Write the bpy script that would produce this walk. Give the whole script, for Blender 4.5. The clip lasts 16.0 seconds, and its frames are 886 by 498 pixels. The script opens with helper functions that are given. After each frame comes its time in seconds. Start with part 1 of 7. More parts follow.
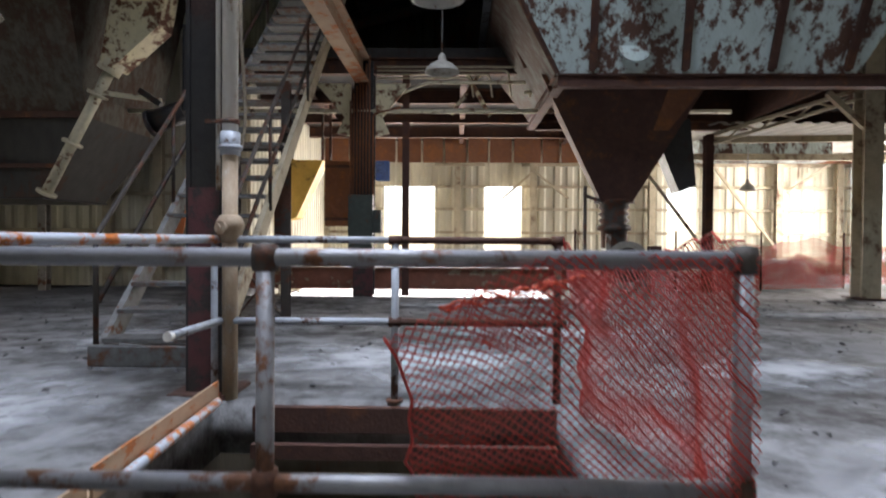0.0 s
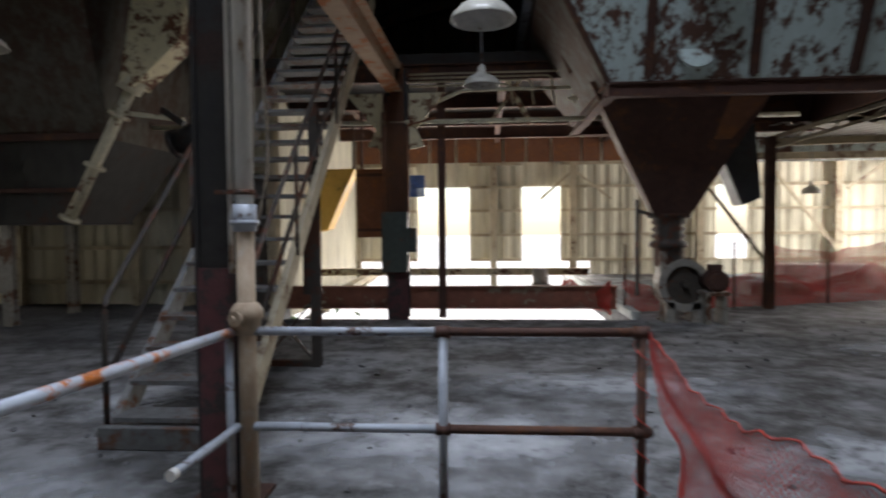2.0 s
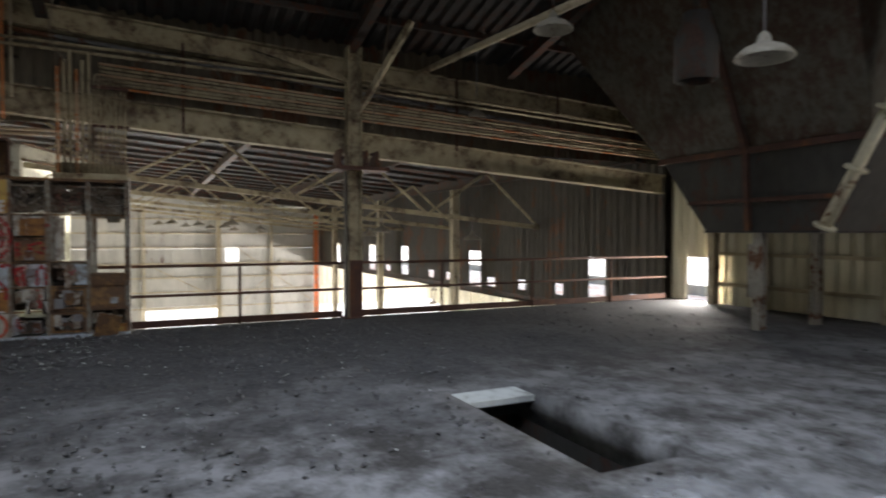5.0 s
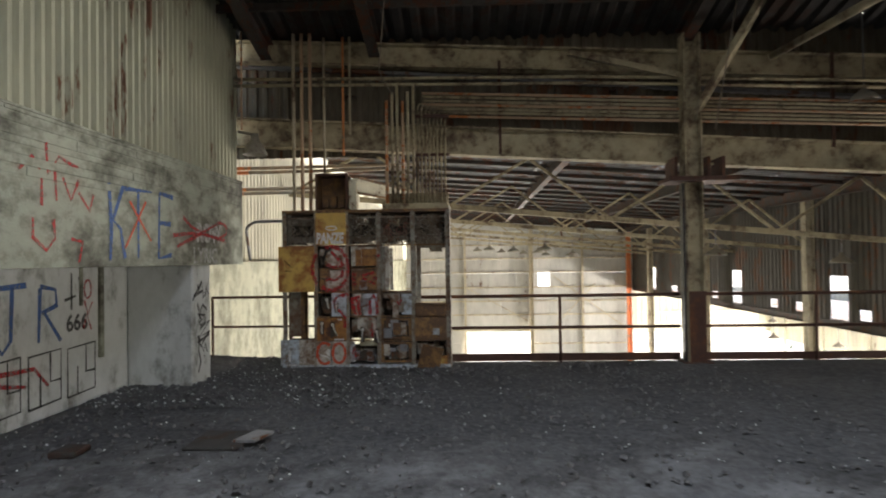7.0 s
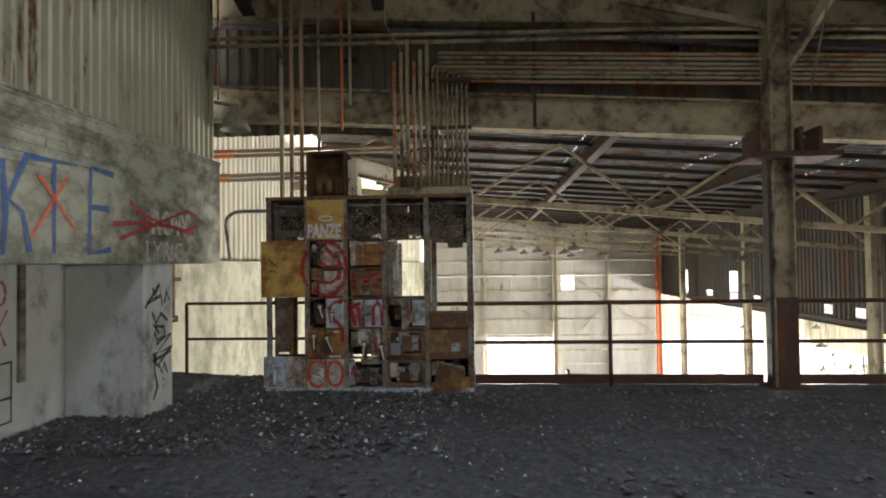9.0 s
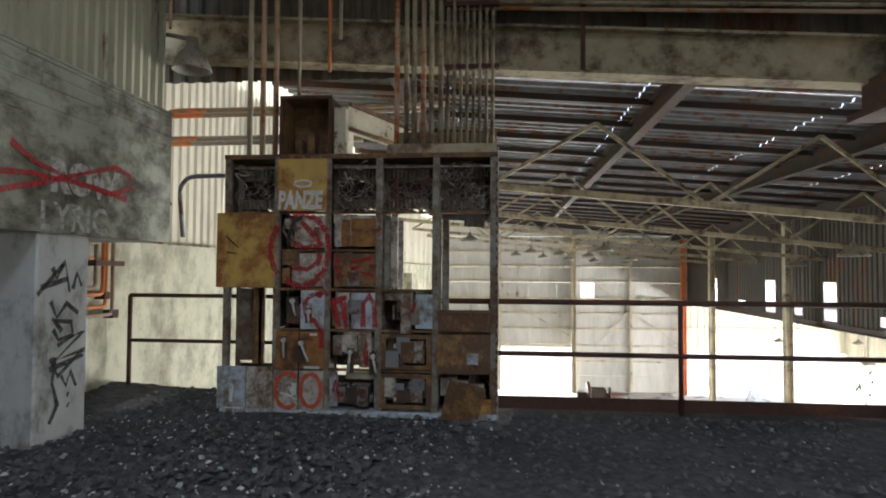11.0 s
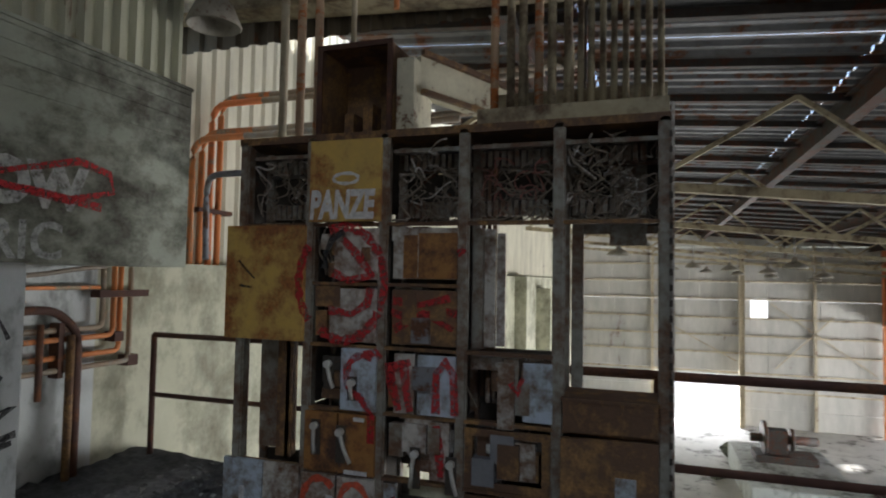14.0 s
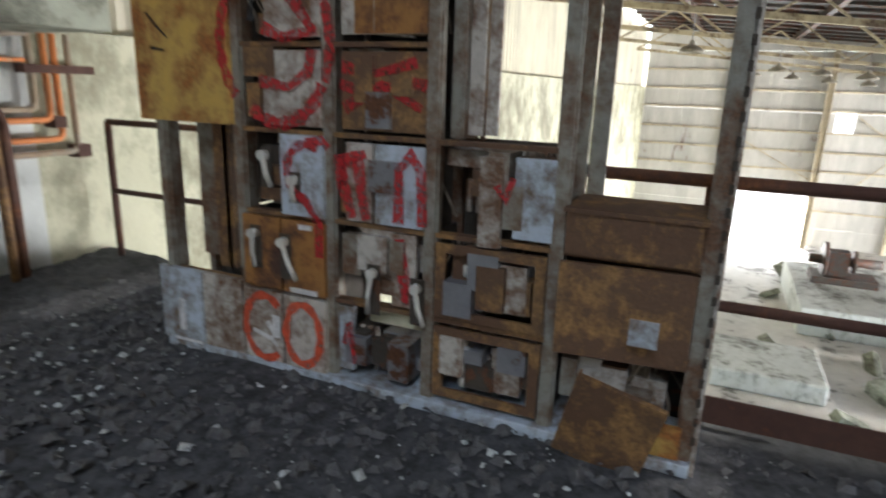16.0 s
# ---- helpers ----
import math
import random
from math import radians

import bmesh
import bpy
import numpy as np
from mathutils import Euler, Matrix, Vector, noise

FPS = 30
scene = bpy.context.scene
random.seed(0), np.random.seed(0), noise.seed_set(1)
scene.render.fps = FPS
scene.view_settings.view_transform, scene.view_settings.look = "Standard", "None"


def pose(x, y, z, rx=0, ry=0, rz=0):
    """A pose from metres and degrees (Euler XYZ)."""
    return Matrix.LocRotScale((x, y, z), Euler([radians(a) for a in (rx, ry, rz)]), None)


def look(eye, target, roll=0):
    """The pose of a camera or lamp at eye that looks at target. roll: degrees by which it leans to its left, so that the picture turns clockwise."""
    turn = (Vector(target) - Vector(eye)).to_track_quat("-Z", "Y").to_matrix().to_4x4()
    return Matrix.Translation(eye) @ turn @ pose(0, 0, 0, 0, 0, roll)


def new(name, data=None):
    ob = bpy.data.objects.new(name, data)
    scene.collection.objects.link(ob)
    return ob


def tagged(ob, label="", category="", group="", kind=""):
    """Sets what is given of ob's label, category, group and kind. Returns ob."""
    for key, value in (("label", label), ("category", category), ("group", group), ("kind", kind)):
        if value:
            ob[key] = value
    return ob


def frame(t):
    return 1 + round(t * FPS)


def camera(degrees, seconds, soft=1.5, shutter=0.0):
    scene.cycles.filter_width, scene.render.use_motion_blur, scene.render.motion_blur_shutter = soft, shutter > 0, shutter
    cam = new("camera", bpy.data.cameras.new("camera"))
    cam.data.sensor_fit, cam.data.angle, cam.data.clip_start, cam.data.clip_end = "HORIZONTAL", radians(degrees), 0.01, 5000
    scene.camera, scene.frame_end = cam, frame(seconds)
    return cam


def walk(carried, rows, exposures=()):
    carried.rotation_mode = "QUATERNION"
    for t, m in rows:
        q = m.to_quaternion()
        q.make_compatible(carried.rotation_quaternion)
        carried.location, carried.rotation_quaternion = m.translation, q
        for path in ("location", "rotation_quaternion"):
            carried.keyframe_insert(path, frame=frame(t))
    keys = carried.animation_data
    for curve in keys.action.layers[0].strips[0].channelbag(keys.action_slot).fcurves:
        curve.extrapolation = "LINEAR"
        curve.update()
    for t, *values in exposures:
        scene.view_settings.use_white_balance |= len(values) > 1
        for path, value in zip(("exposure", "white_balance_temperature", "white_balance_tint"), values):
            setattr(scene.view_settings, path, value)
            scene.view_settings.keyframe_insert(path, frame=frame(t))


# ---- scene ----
cam = camera(71.8, 16.0, soft=1.9, shutter=0.5)
METRES, EYE, TILT, LEAN, TURN = 9.8, 0.93, 0.0, 0.0, 1.3
ROWS = [
    (0.0, 0.0, 0.0, 0.0, 0.01, -0.96, -0.37),
    (0.5, -0.0036, 0.0172, 0.0168, 1.07, 2.03, -0.82),
    (1.0, -0.003, 0.0228, 0.0344, 0.54, 4.68, 1.29),
    (1.5, -0.0045, 0.0433, 0.0363, -1.2, 0.74, 0.76),
    (2.0, -0.0118, 0.0625, 0.0505, 2.97, -2.29, 0.51),
    (2.5, -0.0179, 0.0721, 0.0527, 15.79, 0.62, 0.06),
    (3.0, -0.023, 0.0771, 0.0516, 29.42, -0.23, -0.15),
    (3.5, -0.0277, 0.0814, 0.0514, 39.2, 0.48, 0.48),
    (4.0, -0.0384, 0.0812, 0.0506, 46.76, -0.49, 0.94),
    (4.5, -0.061, 0.0785, 0.0507, 55.26, -1.48, -0.0),
    (5.0, -0.0869, 0.0744, 0.0513, 62.93, -1.33, -0.08),
    (7.5, -0.266, 0.0814, 0.0569, 92.98, 1.2, 0.84),
    (8.0, -0.3059, 0.081, 0.0566, 90.37, 1.19, 0.6),
    (8.5, -0.3512, 0.0779, 0.055, 92.22, 1.2, 1.19),
    (11.0, -0.5757, 0.0638, 0.0295, 94.02, 1.99, -0.37),
    (11.5, -0.6152, 0.064, 0.0299, 98.9, -0.34, -0.61),
    (12.0, -0.6573, 0.0632, 0.0349, 94.22, -0.12, -0.87),
    (12.5, -0.7029, 0.0658, 0.0358, 93.86, -3.31, -1.41),
    (13.0, -0.7377, 0.0620, 0.043, 96.13, -1.67, -2.49),
    (13.5, -0.7649, 0.0570, 0.0492, 100.52, -1.21, -0.33),
    (14.0, -0.7903, 0.0568, 0.0502, 107.38, 2.69, -1.02),
    (14.5, -0.8143, 0.0585, 0.0474, 111.93, -0.48, 0.32),
    (15.0, -0.8429, 0.0588, 0.043, 113.65, -5.52, 0.58),
    (15.5, -0.8701, 0.0627, 0.0367, 117.0, -11.68, 1.62),
    (16.0, -0.8870, 0.0625, 0.0323, 112.8, -15.0, -1.8),
]
walk(cam, [(t, pose(0, 0, EYE, TILT, LEAN, TURN) @ pose(METRES * x, METRES * y, METRES * z, 90 + pitch, roll, yaw)) for t, x, y, z, yaw, pitch, roll in ROWS],
     [(0.0, 1.8, 6800, 16), (1.5, 1.35, 6800, 15), (3.0, 0.7, 6700, 15), (3.7, 0.85, 6750, 15), (4.2, 1.15, 6800, 14), (5.0, 1.6, 6850, 13), (7.5, 1.85, 7150, 12), (8.5, 1.8, 7100, 12), (11.0, 1.75, 6550, 11), (12.0, 1.5, 6400, 11), (12.5, 1.45, 6350, 11), (13.5, 1.0, 6200, 11), (14.5, 1.35, 6450, 11), (15.0, 1.6, 6450, 11), (15.5, 1.75, 6450, 11), (16.0, 2.3, 6450, 11)])


# ---------- light ----------
SUN_AZ, SUN_EL = radians(-28), radians(58)
world = bpy.data.worlds.new("sky")
scene.world = world
world.use_nodes = True
wn = world.node_tree.nodes
wbg = wn["Background"]
wsky = wn.new("ShaderNodeTexSky")
wsky.sky_type = "NISHITA"
wsky.sun_disc = False
wsky.sun_elevation, wsky.sun_rotation = SUN_EL, SUN_AZ
world.node_tree.links.new(wsky.outputs[0], wbg.inputs[0])
wbg.inputs[1].default_value = 0.15
sun = new("sun", bpy.data.lights.new("sun", "SUN"))
sun.data.energy, sun.data.angle, sun.data.color = 4.0, radians(3), (1, 0.96, 0.9)
sun_dir = Vector((math.sin(SUN_AZ) * math.cos(SUN_EL), math.cos(SUN_AZ) * math.cos(SUN_EL), math.sin(SUN_EL)))
sun.matrix_world = look(sun_dir * 60, (0, 0, 0))


def sky_lamp(name, at, towards, w, h, watts, colour=(0.86, 0.93, 1.0)):
    """Sky light through an opening; three of the openings are unseen and added."""
    ob = new(name, bpy.data.lights.new(name, "AREA"))
    ob.data.shape, ob.data.size, ob.data.size_y = "RECTANGLE", w, h
    ob.data.energy, ob.data.color = watts, colour
    ob.matrix_world = look(at, towards)
    return ob


# added lamp in an unseen roof opening, brightens the pit floor from above
roof_hole = sky_lamp("fill_light_over_pit", (-0.6, 2.0, 8.0), (-0.7, 2.8, 0), 3.2, 2.8, 160, (0.74, 0.85, 1.0))
roof_hole.data.spread = radians(128)
# added fill through an unseen roof opening, aimed at cabinet and girders
west_fill = sky_lamp("fill_light_west", (-5.2, 1.0, 6.9), (-10.0, 2.6, 1.2), 2.2, 2.4, 31, (0.86, 0.93, 1.0))
west_fill.data.spread = radians(130)
sky_lamp("sky_light_north_west_door", (-10.33, 11.75, 0.5), (-9.6, 8.5, 0.3), 0.7, 0.85, 60, (1.0, 0.97, 0.92))
sky_lamp("sky_light_north_bay", (0.0, 19.0, 1.6), (0, 9, 0.8), 9.0, 3.0, 620, (1.0, 0.95, 0.86))
# added lamp in an unseen east opening, lifts the dark annex
sky_lamp("fill_light_annex", (11.3, 14.5, 1.7), (5, 13.8, 1.0), 4.6, 2.4, 260, (1.0, 0.97, 0.92))
sky_lamp("sky_light_hall_north", (-29, 20.1, -4.8), (-29, 10, -5.0), 25, 2.0, 2250, (1.0, 1.0, 0.99))
sky_lamp("sky_light_hall_west", (-43.8, 2.4, -4.6), (-20, 1, -3.0), 4.2, 2.6, 480, (1.0, 1.0, 0.99))


# ---------- materials ----------
def surf(name, base, second, rust=None, amount=0.5, scale=1.0, rough=0.7, metal=0.0, bump=0.25, streak=1.0, dirt=0.35, dirt_col=(0.05, 0.045, 0.038), edge=0.02, cover=1.0):
    """A worn surface: two tones at two scales, peeling patches of a third colour, grime and fine relief."""
    m = bpy.data.materials.new(name)
    m.use_nodes = True
    nt = m.node_tree
    n, link = nt.nodes, nt.links.new
    bsdf = n["Principled BSDF"]
    co = n.new("ShaderNodeTexCoord")
    mp = n.new("ShaderNodeMapping")
    mp.inputs["Scale"].default_value = (1, 1, 1 / streak)
    link(co.outputs["Object"], mp.inputs[0])

    def tex(sc, detail, rough_=0.6):
        t = n.new("ShaderNodeTexNoise")
        t.inputs["Scale"].default_value, t.inputs["Detail"].default_value = sc * scale, detail
        t.inputs["Roughness"].default_value = rough_
        link(mp.outputs[0], t.inputs["Vector"])
        return t

    def ramp(src, lo, hi):
        r = n.new("ShaderNodeMapRange")
        r.inputs[1].default_value, r.inputs[2].default_value = lo, hi
        link(src, r.inputs[0])
        return r.outputs[0]

    def mix(fac, a, b):
        x = n.new("ShaderNodeMix")
        x.data_type = "RGBA"
        link(fac, x.inputs[0])
        for i, c in ((6, a), (7, b)):
            if isinstance(c, tuple):
                x.inputs[i].default_value = (*c, 1)
            else:
                link(c, x.inputs[i])
        return x.outputs[2]

    big, mid, fine = tex(1.3, 5), tex(6, 6, 0.7), tex(45, 3)
    col = mix(ramp(mid.outputs[0], 0.3, 0.7), base, second)
    if rust:
        a = n.new("ShaderNodeMath")
        a.operation = "MULTIPLY_ADD"
        a.inputs[1].default_value = 0.5
        link(mid.outputs[0], a.inputs[0])
        b = n.new("ShaderNodeMath")
        b.operation = "MULTIPLY"
        b.inputs[1].default_value = 0.5
        link(big.outputs[0], b.inputs[0])
        link(b.outputs[0], a.inputs[2])
        mask = ramp(a.outputs[0], 0.66 - 0.33 * amount - edge, 0.66 - 0.33 * amount + edge)
        col = mix(mask, col, mix(ramp(fine.outputs[0], 0.3, 0.7), rust, tuple(c * 0.45 for c in rust)))
    g = n.new("ShaderNodeMath")
    g.operation = "MULTIPLY"
    g.inputs[1].default_value = dirt
    link(ramp(big.outputs[0], 0.45, 0.75), g.inputs[0])
    col = mix(g.outputs[0], col, dirt_col)
    link(col, bsdf.inputs["Base Color"])
    rr = n.new("ShaderNodeMapRange")
    rr.inputs[3].default_value, rr.inputs[4].default_value = rough - 0.12, min(1, rough + 0.15)
    link(mid.outputs[0], rr.inputs[0])
    link(rr.outputs[0], bsdf.inputs["Roughness"])
    bsdf.inputs["Metallic"].default_value = metal
    if cover < 1:
        al = n.new("ShaderNodeMapRange")
        al.inputs[1].default_value, al.inputs[2].default_value = 0.30, 0.62
        al.inputs[3].default_value, al.inputs[4].default_value = max(0.0, cover - 0.45), min(1.0, cover + 0.3)
        link(mid.outputs[0], al.inputs[0])
        link(al.outputs[0], bsdf.inputs["Alpha"])
    bp = n.new("ShaderNodeBump")
    bp.inputs["Strength"].default_value, bp.inputs["Distance"].default_value = bump, 0.01
    s = n.new("ShaderNodeMath")
    s.operation = "ADD"
    link(mid.outputs[0], s.inputs[0])
    link(fine.outputs[0], s.inputs[1])
    link(s.outputs[0], bp.inputs["Height"])
    link(bp.outputs[0], bsdf.inputs["Normal"])
    return m


RUST = (0.20, 0.075, 0.03)
M_floor = surf("dusty_concrete", (0.27, 0.275, 0.285), (0.17, 0.17, 0.17), (0.065, 0.062, 0.06), 0.46, 0.5, 0.9, 0, 0.5, edge=0.07)
M_debris = surf("dark_gravel_debris", (0.06, 0.06, 0.063), (0.16, 0.16, 0.165), None, 0, 3, 0.9, 0, 0.8)
M_conc = surf("grey_green_concrete", (0.36, 0.38, 0.31), (0.27, 0.285, 0.225), (0.10, 0.095, 0.07), 0.37, 0.8, 0.85, 0, 0.35, 0.7, 0.6, (0.05, 0.047, 0.036), edge=0.08)
M_paleconc = surf("pale_whitewashed_concrete", (0.60, 0.63, 0.62), (0.48, 0.51, 0.50), (0.25, 0.25, 0.22), 0.28, 0.8, 0.8, 0, 0.3, 1.6, 0.45, edge=0.06)
M_cream = surf("cream_painted_wall", (0.58, 0.575, 0.43), (0.48, 0.48, 0.35), (0.22, 0.20, 0.13), 0.30, 0.7, 0.75, 0, 0.25, 1.3, 0.5, (0.12, 0.11, 0.075), edge=0.11)
M_siding = surf("grey_green_corrugated_siding", (0.44, 0.44, 0.32), (0.33, 0.33, 0.25), RUST, 0.28, 1.0, 0.6, 0.1, 0.15, 5.0, 0.5)
M_creamside = surf("cream_corrugated_siding", (0.72, 0.69, 0.55), (0.58, 0.55, 0.43), RUST, 0.08, 1.0, 0.65, 0.0, 0.15, 4.0, 0.35)
M_greyside = surf("grey_corrugated_siding", (0.52, 0.51, 0.47), (0.42, 0.41, 0.38), RUST, 0.1, 0.6, 0.65, 0.0, 0.15, 4.0, 0.35)
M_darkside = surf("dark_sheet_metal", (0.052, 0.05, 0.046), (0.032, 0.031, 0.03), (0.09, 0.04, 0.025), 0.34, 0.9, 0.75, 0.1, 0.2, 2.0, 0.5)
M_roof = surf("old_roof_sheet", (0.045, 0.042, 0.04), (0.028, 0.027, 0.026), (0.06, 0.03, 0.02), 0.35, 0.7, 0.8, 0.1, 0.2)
M_hallroof = surf("grey_roof_sheet", (0.20, 0.203, 0.21), (0.11, 0.11, 0.115), RUST, 0.35, 0.6, 0.6, 0.2, 0.2)
M_steel = surf("dusty_tan_steel", (0.54, 0.47, 0.34), (0.40, 0.35, 0.25), RUST, 0.2, 1.2, 0.75, 0.1, 0.2, 1.0, 0.45, edge=0.05)
M_oldsteel = surf("olive_dirty_steel", (0.50, 0.43, 0.285), (0.35, 0.295, 0.19), (0.16, 0.08, 0.04), 0.28, 1.3, 0.8, 0.1, 0.25, 1.0, 0.6, edge=0.07)
M_darksteel = surf("dark_rusty_steel", (0.07, 0.06, 0.053), (0.042, 0.036, 0.033), (0.14, 0.05, 0.025), 0.42, 1.4, 0.65, 0.3, 0.3)
M_blacksteel = surf("blackened_steel", (0.032, 0.031, 0.033), (0.018, 0.018, 0.02), (0.045, 0.02, 0.018), 0.3, 1.5, 0.45, 0.4, 0.25)
M_greysteel = surf("grey_steel", (0.30, 0.31, 0.33), (0.20, 0.20, 0.22), RUST, 0.3, 1.5, 0.5, 0.4, 0.2)
M_rust = surf("heavy_rust", (0.24, 0.10, 0.05), (0.12, 0.05, 0.03), (0.40, 0.15, 0.05), 0.35, 1.2, 0.85, 0.1, 0.4, edge=0.05)
M_darkrust = surf("dark_rust", (0.10, 0.045, 0.032), (0.055, 0.028, 0.023), (0.27, 0.10, 0.04), 0.26, 1.1, 0.8, 0.2, 0.4, edge=0.06)
M_redoxide = surf("red_oxide_paint", (0.26, 0.10, 0.065), (0.17, 0.065, 0.045), (0.42, 0.34, 0.25), 0.3, 1.2, 0.8, 0, 0.3)
M_hopper = surf("peeling_pale_green_paint", (0.60, 0.72, 0.71), (0.47, 0.58, 0.56), (0.15, 0.06, 0.035), 0.44, 2.2, 0.6, 0, 0.35, 2.2, edge=0.03)
M_chute = surf("peeling_cream_paint", (0.72, 0.66, 0.45), (0.60, 0.54, 0.36), (0.20, 0.07, 0.03), 0.44, 1.5, 0.7, 0, 0.3)
M_creampipe = surf("cream_pipe_paint", (0.66, 0.62, 0.46), (0.52, 0.48, 0.35), RUST, 0.28, 2.5, 0.6, 0, 0.2)
M_whitepipe = surf("off_white_pipe_paint", (0.72, 0.72, 0.69), (0.58, 0.57, 0.53), (0.36, 0.20, 0.10), 0.30, 2.0, 0.55, 0, 0.2, 3.0)
M_bluepipe = surf("pale_blue_rail_paint", (0.54, 0.60, 0.68), (0.44, 0.49, 0.56), (0.80, 0.22, 0.03), 0.42, 1.6, 0.5, 0, 0.2)
M_railgrey = surf("grey_blue_rail_paint", (0.42, 0.46, 0.52), (0.30, 0.33, 0.37), (0.12, 0.06, 0.04), 0.30, 3.0, 0.55, 0.1, 0.2)
M_orangepaint = surf("orange_worn_steel", (0.52, 0.36, 0.23), (0.44, 0.30, 0.20), (0.72, 0.22, 0.05), 0.36, 1.3, 0.7, 0, 0.2, 0.4)
M_orangepipe = surf("orange_conduit", (0.72, 0.24, 0.07), (0.55, 0.20, 0.07), (0.45, 0.36, 0.24), 0.35, 2.0, 0.6, 0, 0.15, 3.0)
M_orangepost = surf("bright_orange_post", (0.80, 0.24, 0.08), (0.65, 0.20, 0.07), (0.5, 0.4, 0.3), 0.25, 2.0, 0.6, 0, 0.15)
M_net = surf("orange_safety_net", (0.52, 0.045, 0.03), (0.36, 0.03, 0.025), None, 0, 4.0, 0.5, 0, 0.1, 1, 0.1)
M_enamel = surf("white_enamel", (0.50, 0.49, 0.44), (0.38, 0.37, 0.33), RUST, 0.12, 4.0, 0.35, 0, 0.05)
# darker copy of the enamel, for lamps that get little light
M_dimenamel = surf("dim_spot_enamel", (0.34, 0.31, 0.25), (0.24, 0.22, 0.18), RUST, 0.2, 4.0, 0.6, 0, 0.1)
M_stair = surf("pale_worn_stair_steel", (0.26, 0.265, 0.265), (0.15, 0.15, 0.15), RUST, 0.35, 1.8, 0.7, 0.1, 0.3)
M_yellow = surf("ochre_yellow_paint", (0.62, 0.39, 0.09), (0.44, 0.31, 0.10), (0.44, 0.16, 0.035), 0.44, 1.2, 0.6, 0, 0.2, 1, 0.45, edge=0.05)
M_yellowbright = surf("bright_yellow_sheet", (0.80, 0.52, 0.12), (0.70, 0.42, 0.08), RUST, 0.2, 1.5, 0.6, 0, 0.2)
M_mccgrey = surf("grey_green_cabinet_paint", (0.32, 0.31, 0.265), (0.19, 0.185, 0.155), (0.22, 0.11, 0.055), 0.42, 2.4, 0.6, 0.1, 0.2, edge=0.075)
# dark metal; its colour also stands for shade in recesses and holes
M_mccdark = surf("dark_interior_and_shade", (0.08, 0.066, 0.052), (0.045, 0.038, 0.031), RUST, 0.25, 3.0, 0.8, 0.1, 0.3)
M_bluegrey = surf("blue_grey_panel_paint", (0.52, 0.60, 0.68), (0.38, 0.44, 0.50), (0.24, 0.17, 0.11), 0.36, 2.6, 0.55, 0, 0.15, edge=0.075)
M_brownrust = surf("brown_rusted_panel", (0.16, 0.085, 0.045), (0.07, 0.042, 0.03), (0.46, 0.25, 0.09), 0.40, 1.5, 0.7, 0.1, 0.3, 1, 0.6, edge=0.045)
M_orangerust = surf("orange_rust_panel", (0.40, 0.19, 0.05), (0.25, 0.105, 0.035), (0.12, 0.05, 0.03), 0.36, 1.6, 0.7, 0.1, 0.3, 1, 0.35, edge=0.06)
M_palepanel = surf("pale_stained_panel", (0.56, 0.53, 0.48), (0.38, 0.36, 0.32), (0.22, 0.11, 0.055), 0.40, 3.0, 0.7, 0, 0.2, edge=0.075)
M_white = surf("white_spray", (0.80, 0.80, 0.80), (0.70, 0.70, 0.70), None, 0, 6, 0.7, 0, 0.05, 1, 0.1, cover=0.95)
M_red = surf("red_spray", (0.52, 0.025, 0.03), (0.40, 0.02, 0.024), None, 0, 6, 0.7, 0, 0.05, 1, 0.1, cover=0.64)
M_faintwhite = surf("faded_white_spray", (0.62, 0.63, 0.60), (0.50, 0.51, 0.48), None, 0, 4, 0.7, 0, 0.05, 1, 0.1, cover=0.60)
M_orangespray = surf("orange_red_spray", (0.72, 0.10, 0.04), (0.60, 0.08, 0.03), None, 0, 6, 0.7, 0, 0.05, 1, 0.1, cover=0.8)
M_blue = surf("blue_spray", (0.05, 0.13, 0.36), (0.04, 0.10, 0.28), None, 0, 6, 0.7, 0, 0.05, 1, 0.1, cover=0.8)
M_black = surf("black_spray", (0.02, 0.02, 0.022), (0.03, 0.03, 0.03), None, 0, 6, 0.7, 0, 0.05, 1, 0.1, cover=0.95)
M_plastic = surf("pale_plastic_handle", (0.62, 0.62, 0.58), (0.5, 0.5, 0.46), None, 0, 6, 0.4, 0, 0.05, 1, 0.3)
M_cable = surf("dark_cable", (0.15, 0.12, 0.09), (0.28, 0.23, 0.17), None, 0, 5, 0.6, 0, 0.1)
M_redcable = surf("faded_red_cable", (0.32, 0.12, 0.09), (0.22, 0.09, 0.07), None, 0, 5, 0.6, 0, 0.1)
M_ground = surf("sunlit_pale_ground", (0.62, 0.60, 0.55), (0.50, 0.49, 0.45), None, 0, 0.2, 0.95, 0, 0.2)
M_hallfloor = surf("pale_dusty_hall_floor", (0.58, 0.57, 0.54), (0.46, 0.45, 0.43), (0.25, 0.24, 0.22), 0.3, 0.4, 0.9, 0, 0.3)
M_leaf = surf("sunlit_shrub_leaf", (0.08, 0.13, 0.035), (0.05, 0.09, 0.025), None, 0, 3, 0.6, 0, 0.1)
M_motor = surf("dusty_machine_grey", (0.36, 0.34, 0.30), (0.25, 0.235, 0.21), RUST, 0.35, 2.5, 0.6, 0.2, 0.2)
M_green = surf("dark_green_enclosure", (0.06, 0.08, 0.07), (0.04, 0.05, 0.045), RUST, 0.25, 2.0, 0.5, 0.1, 0.15)


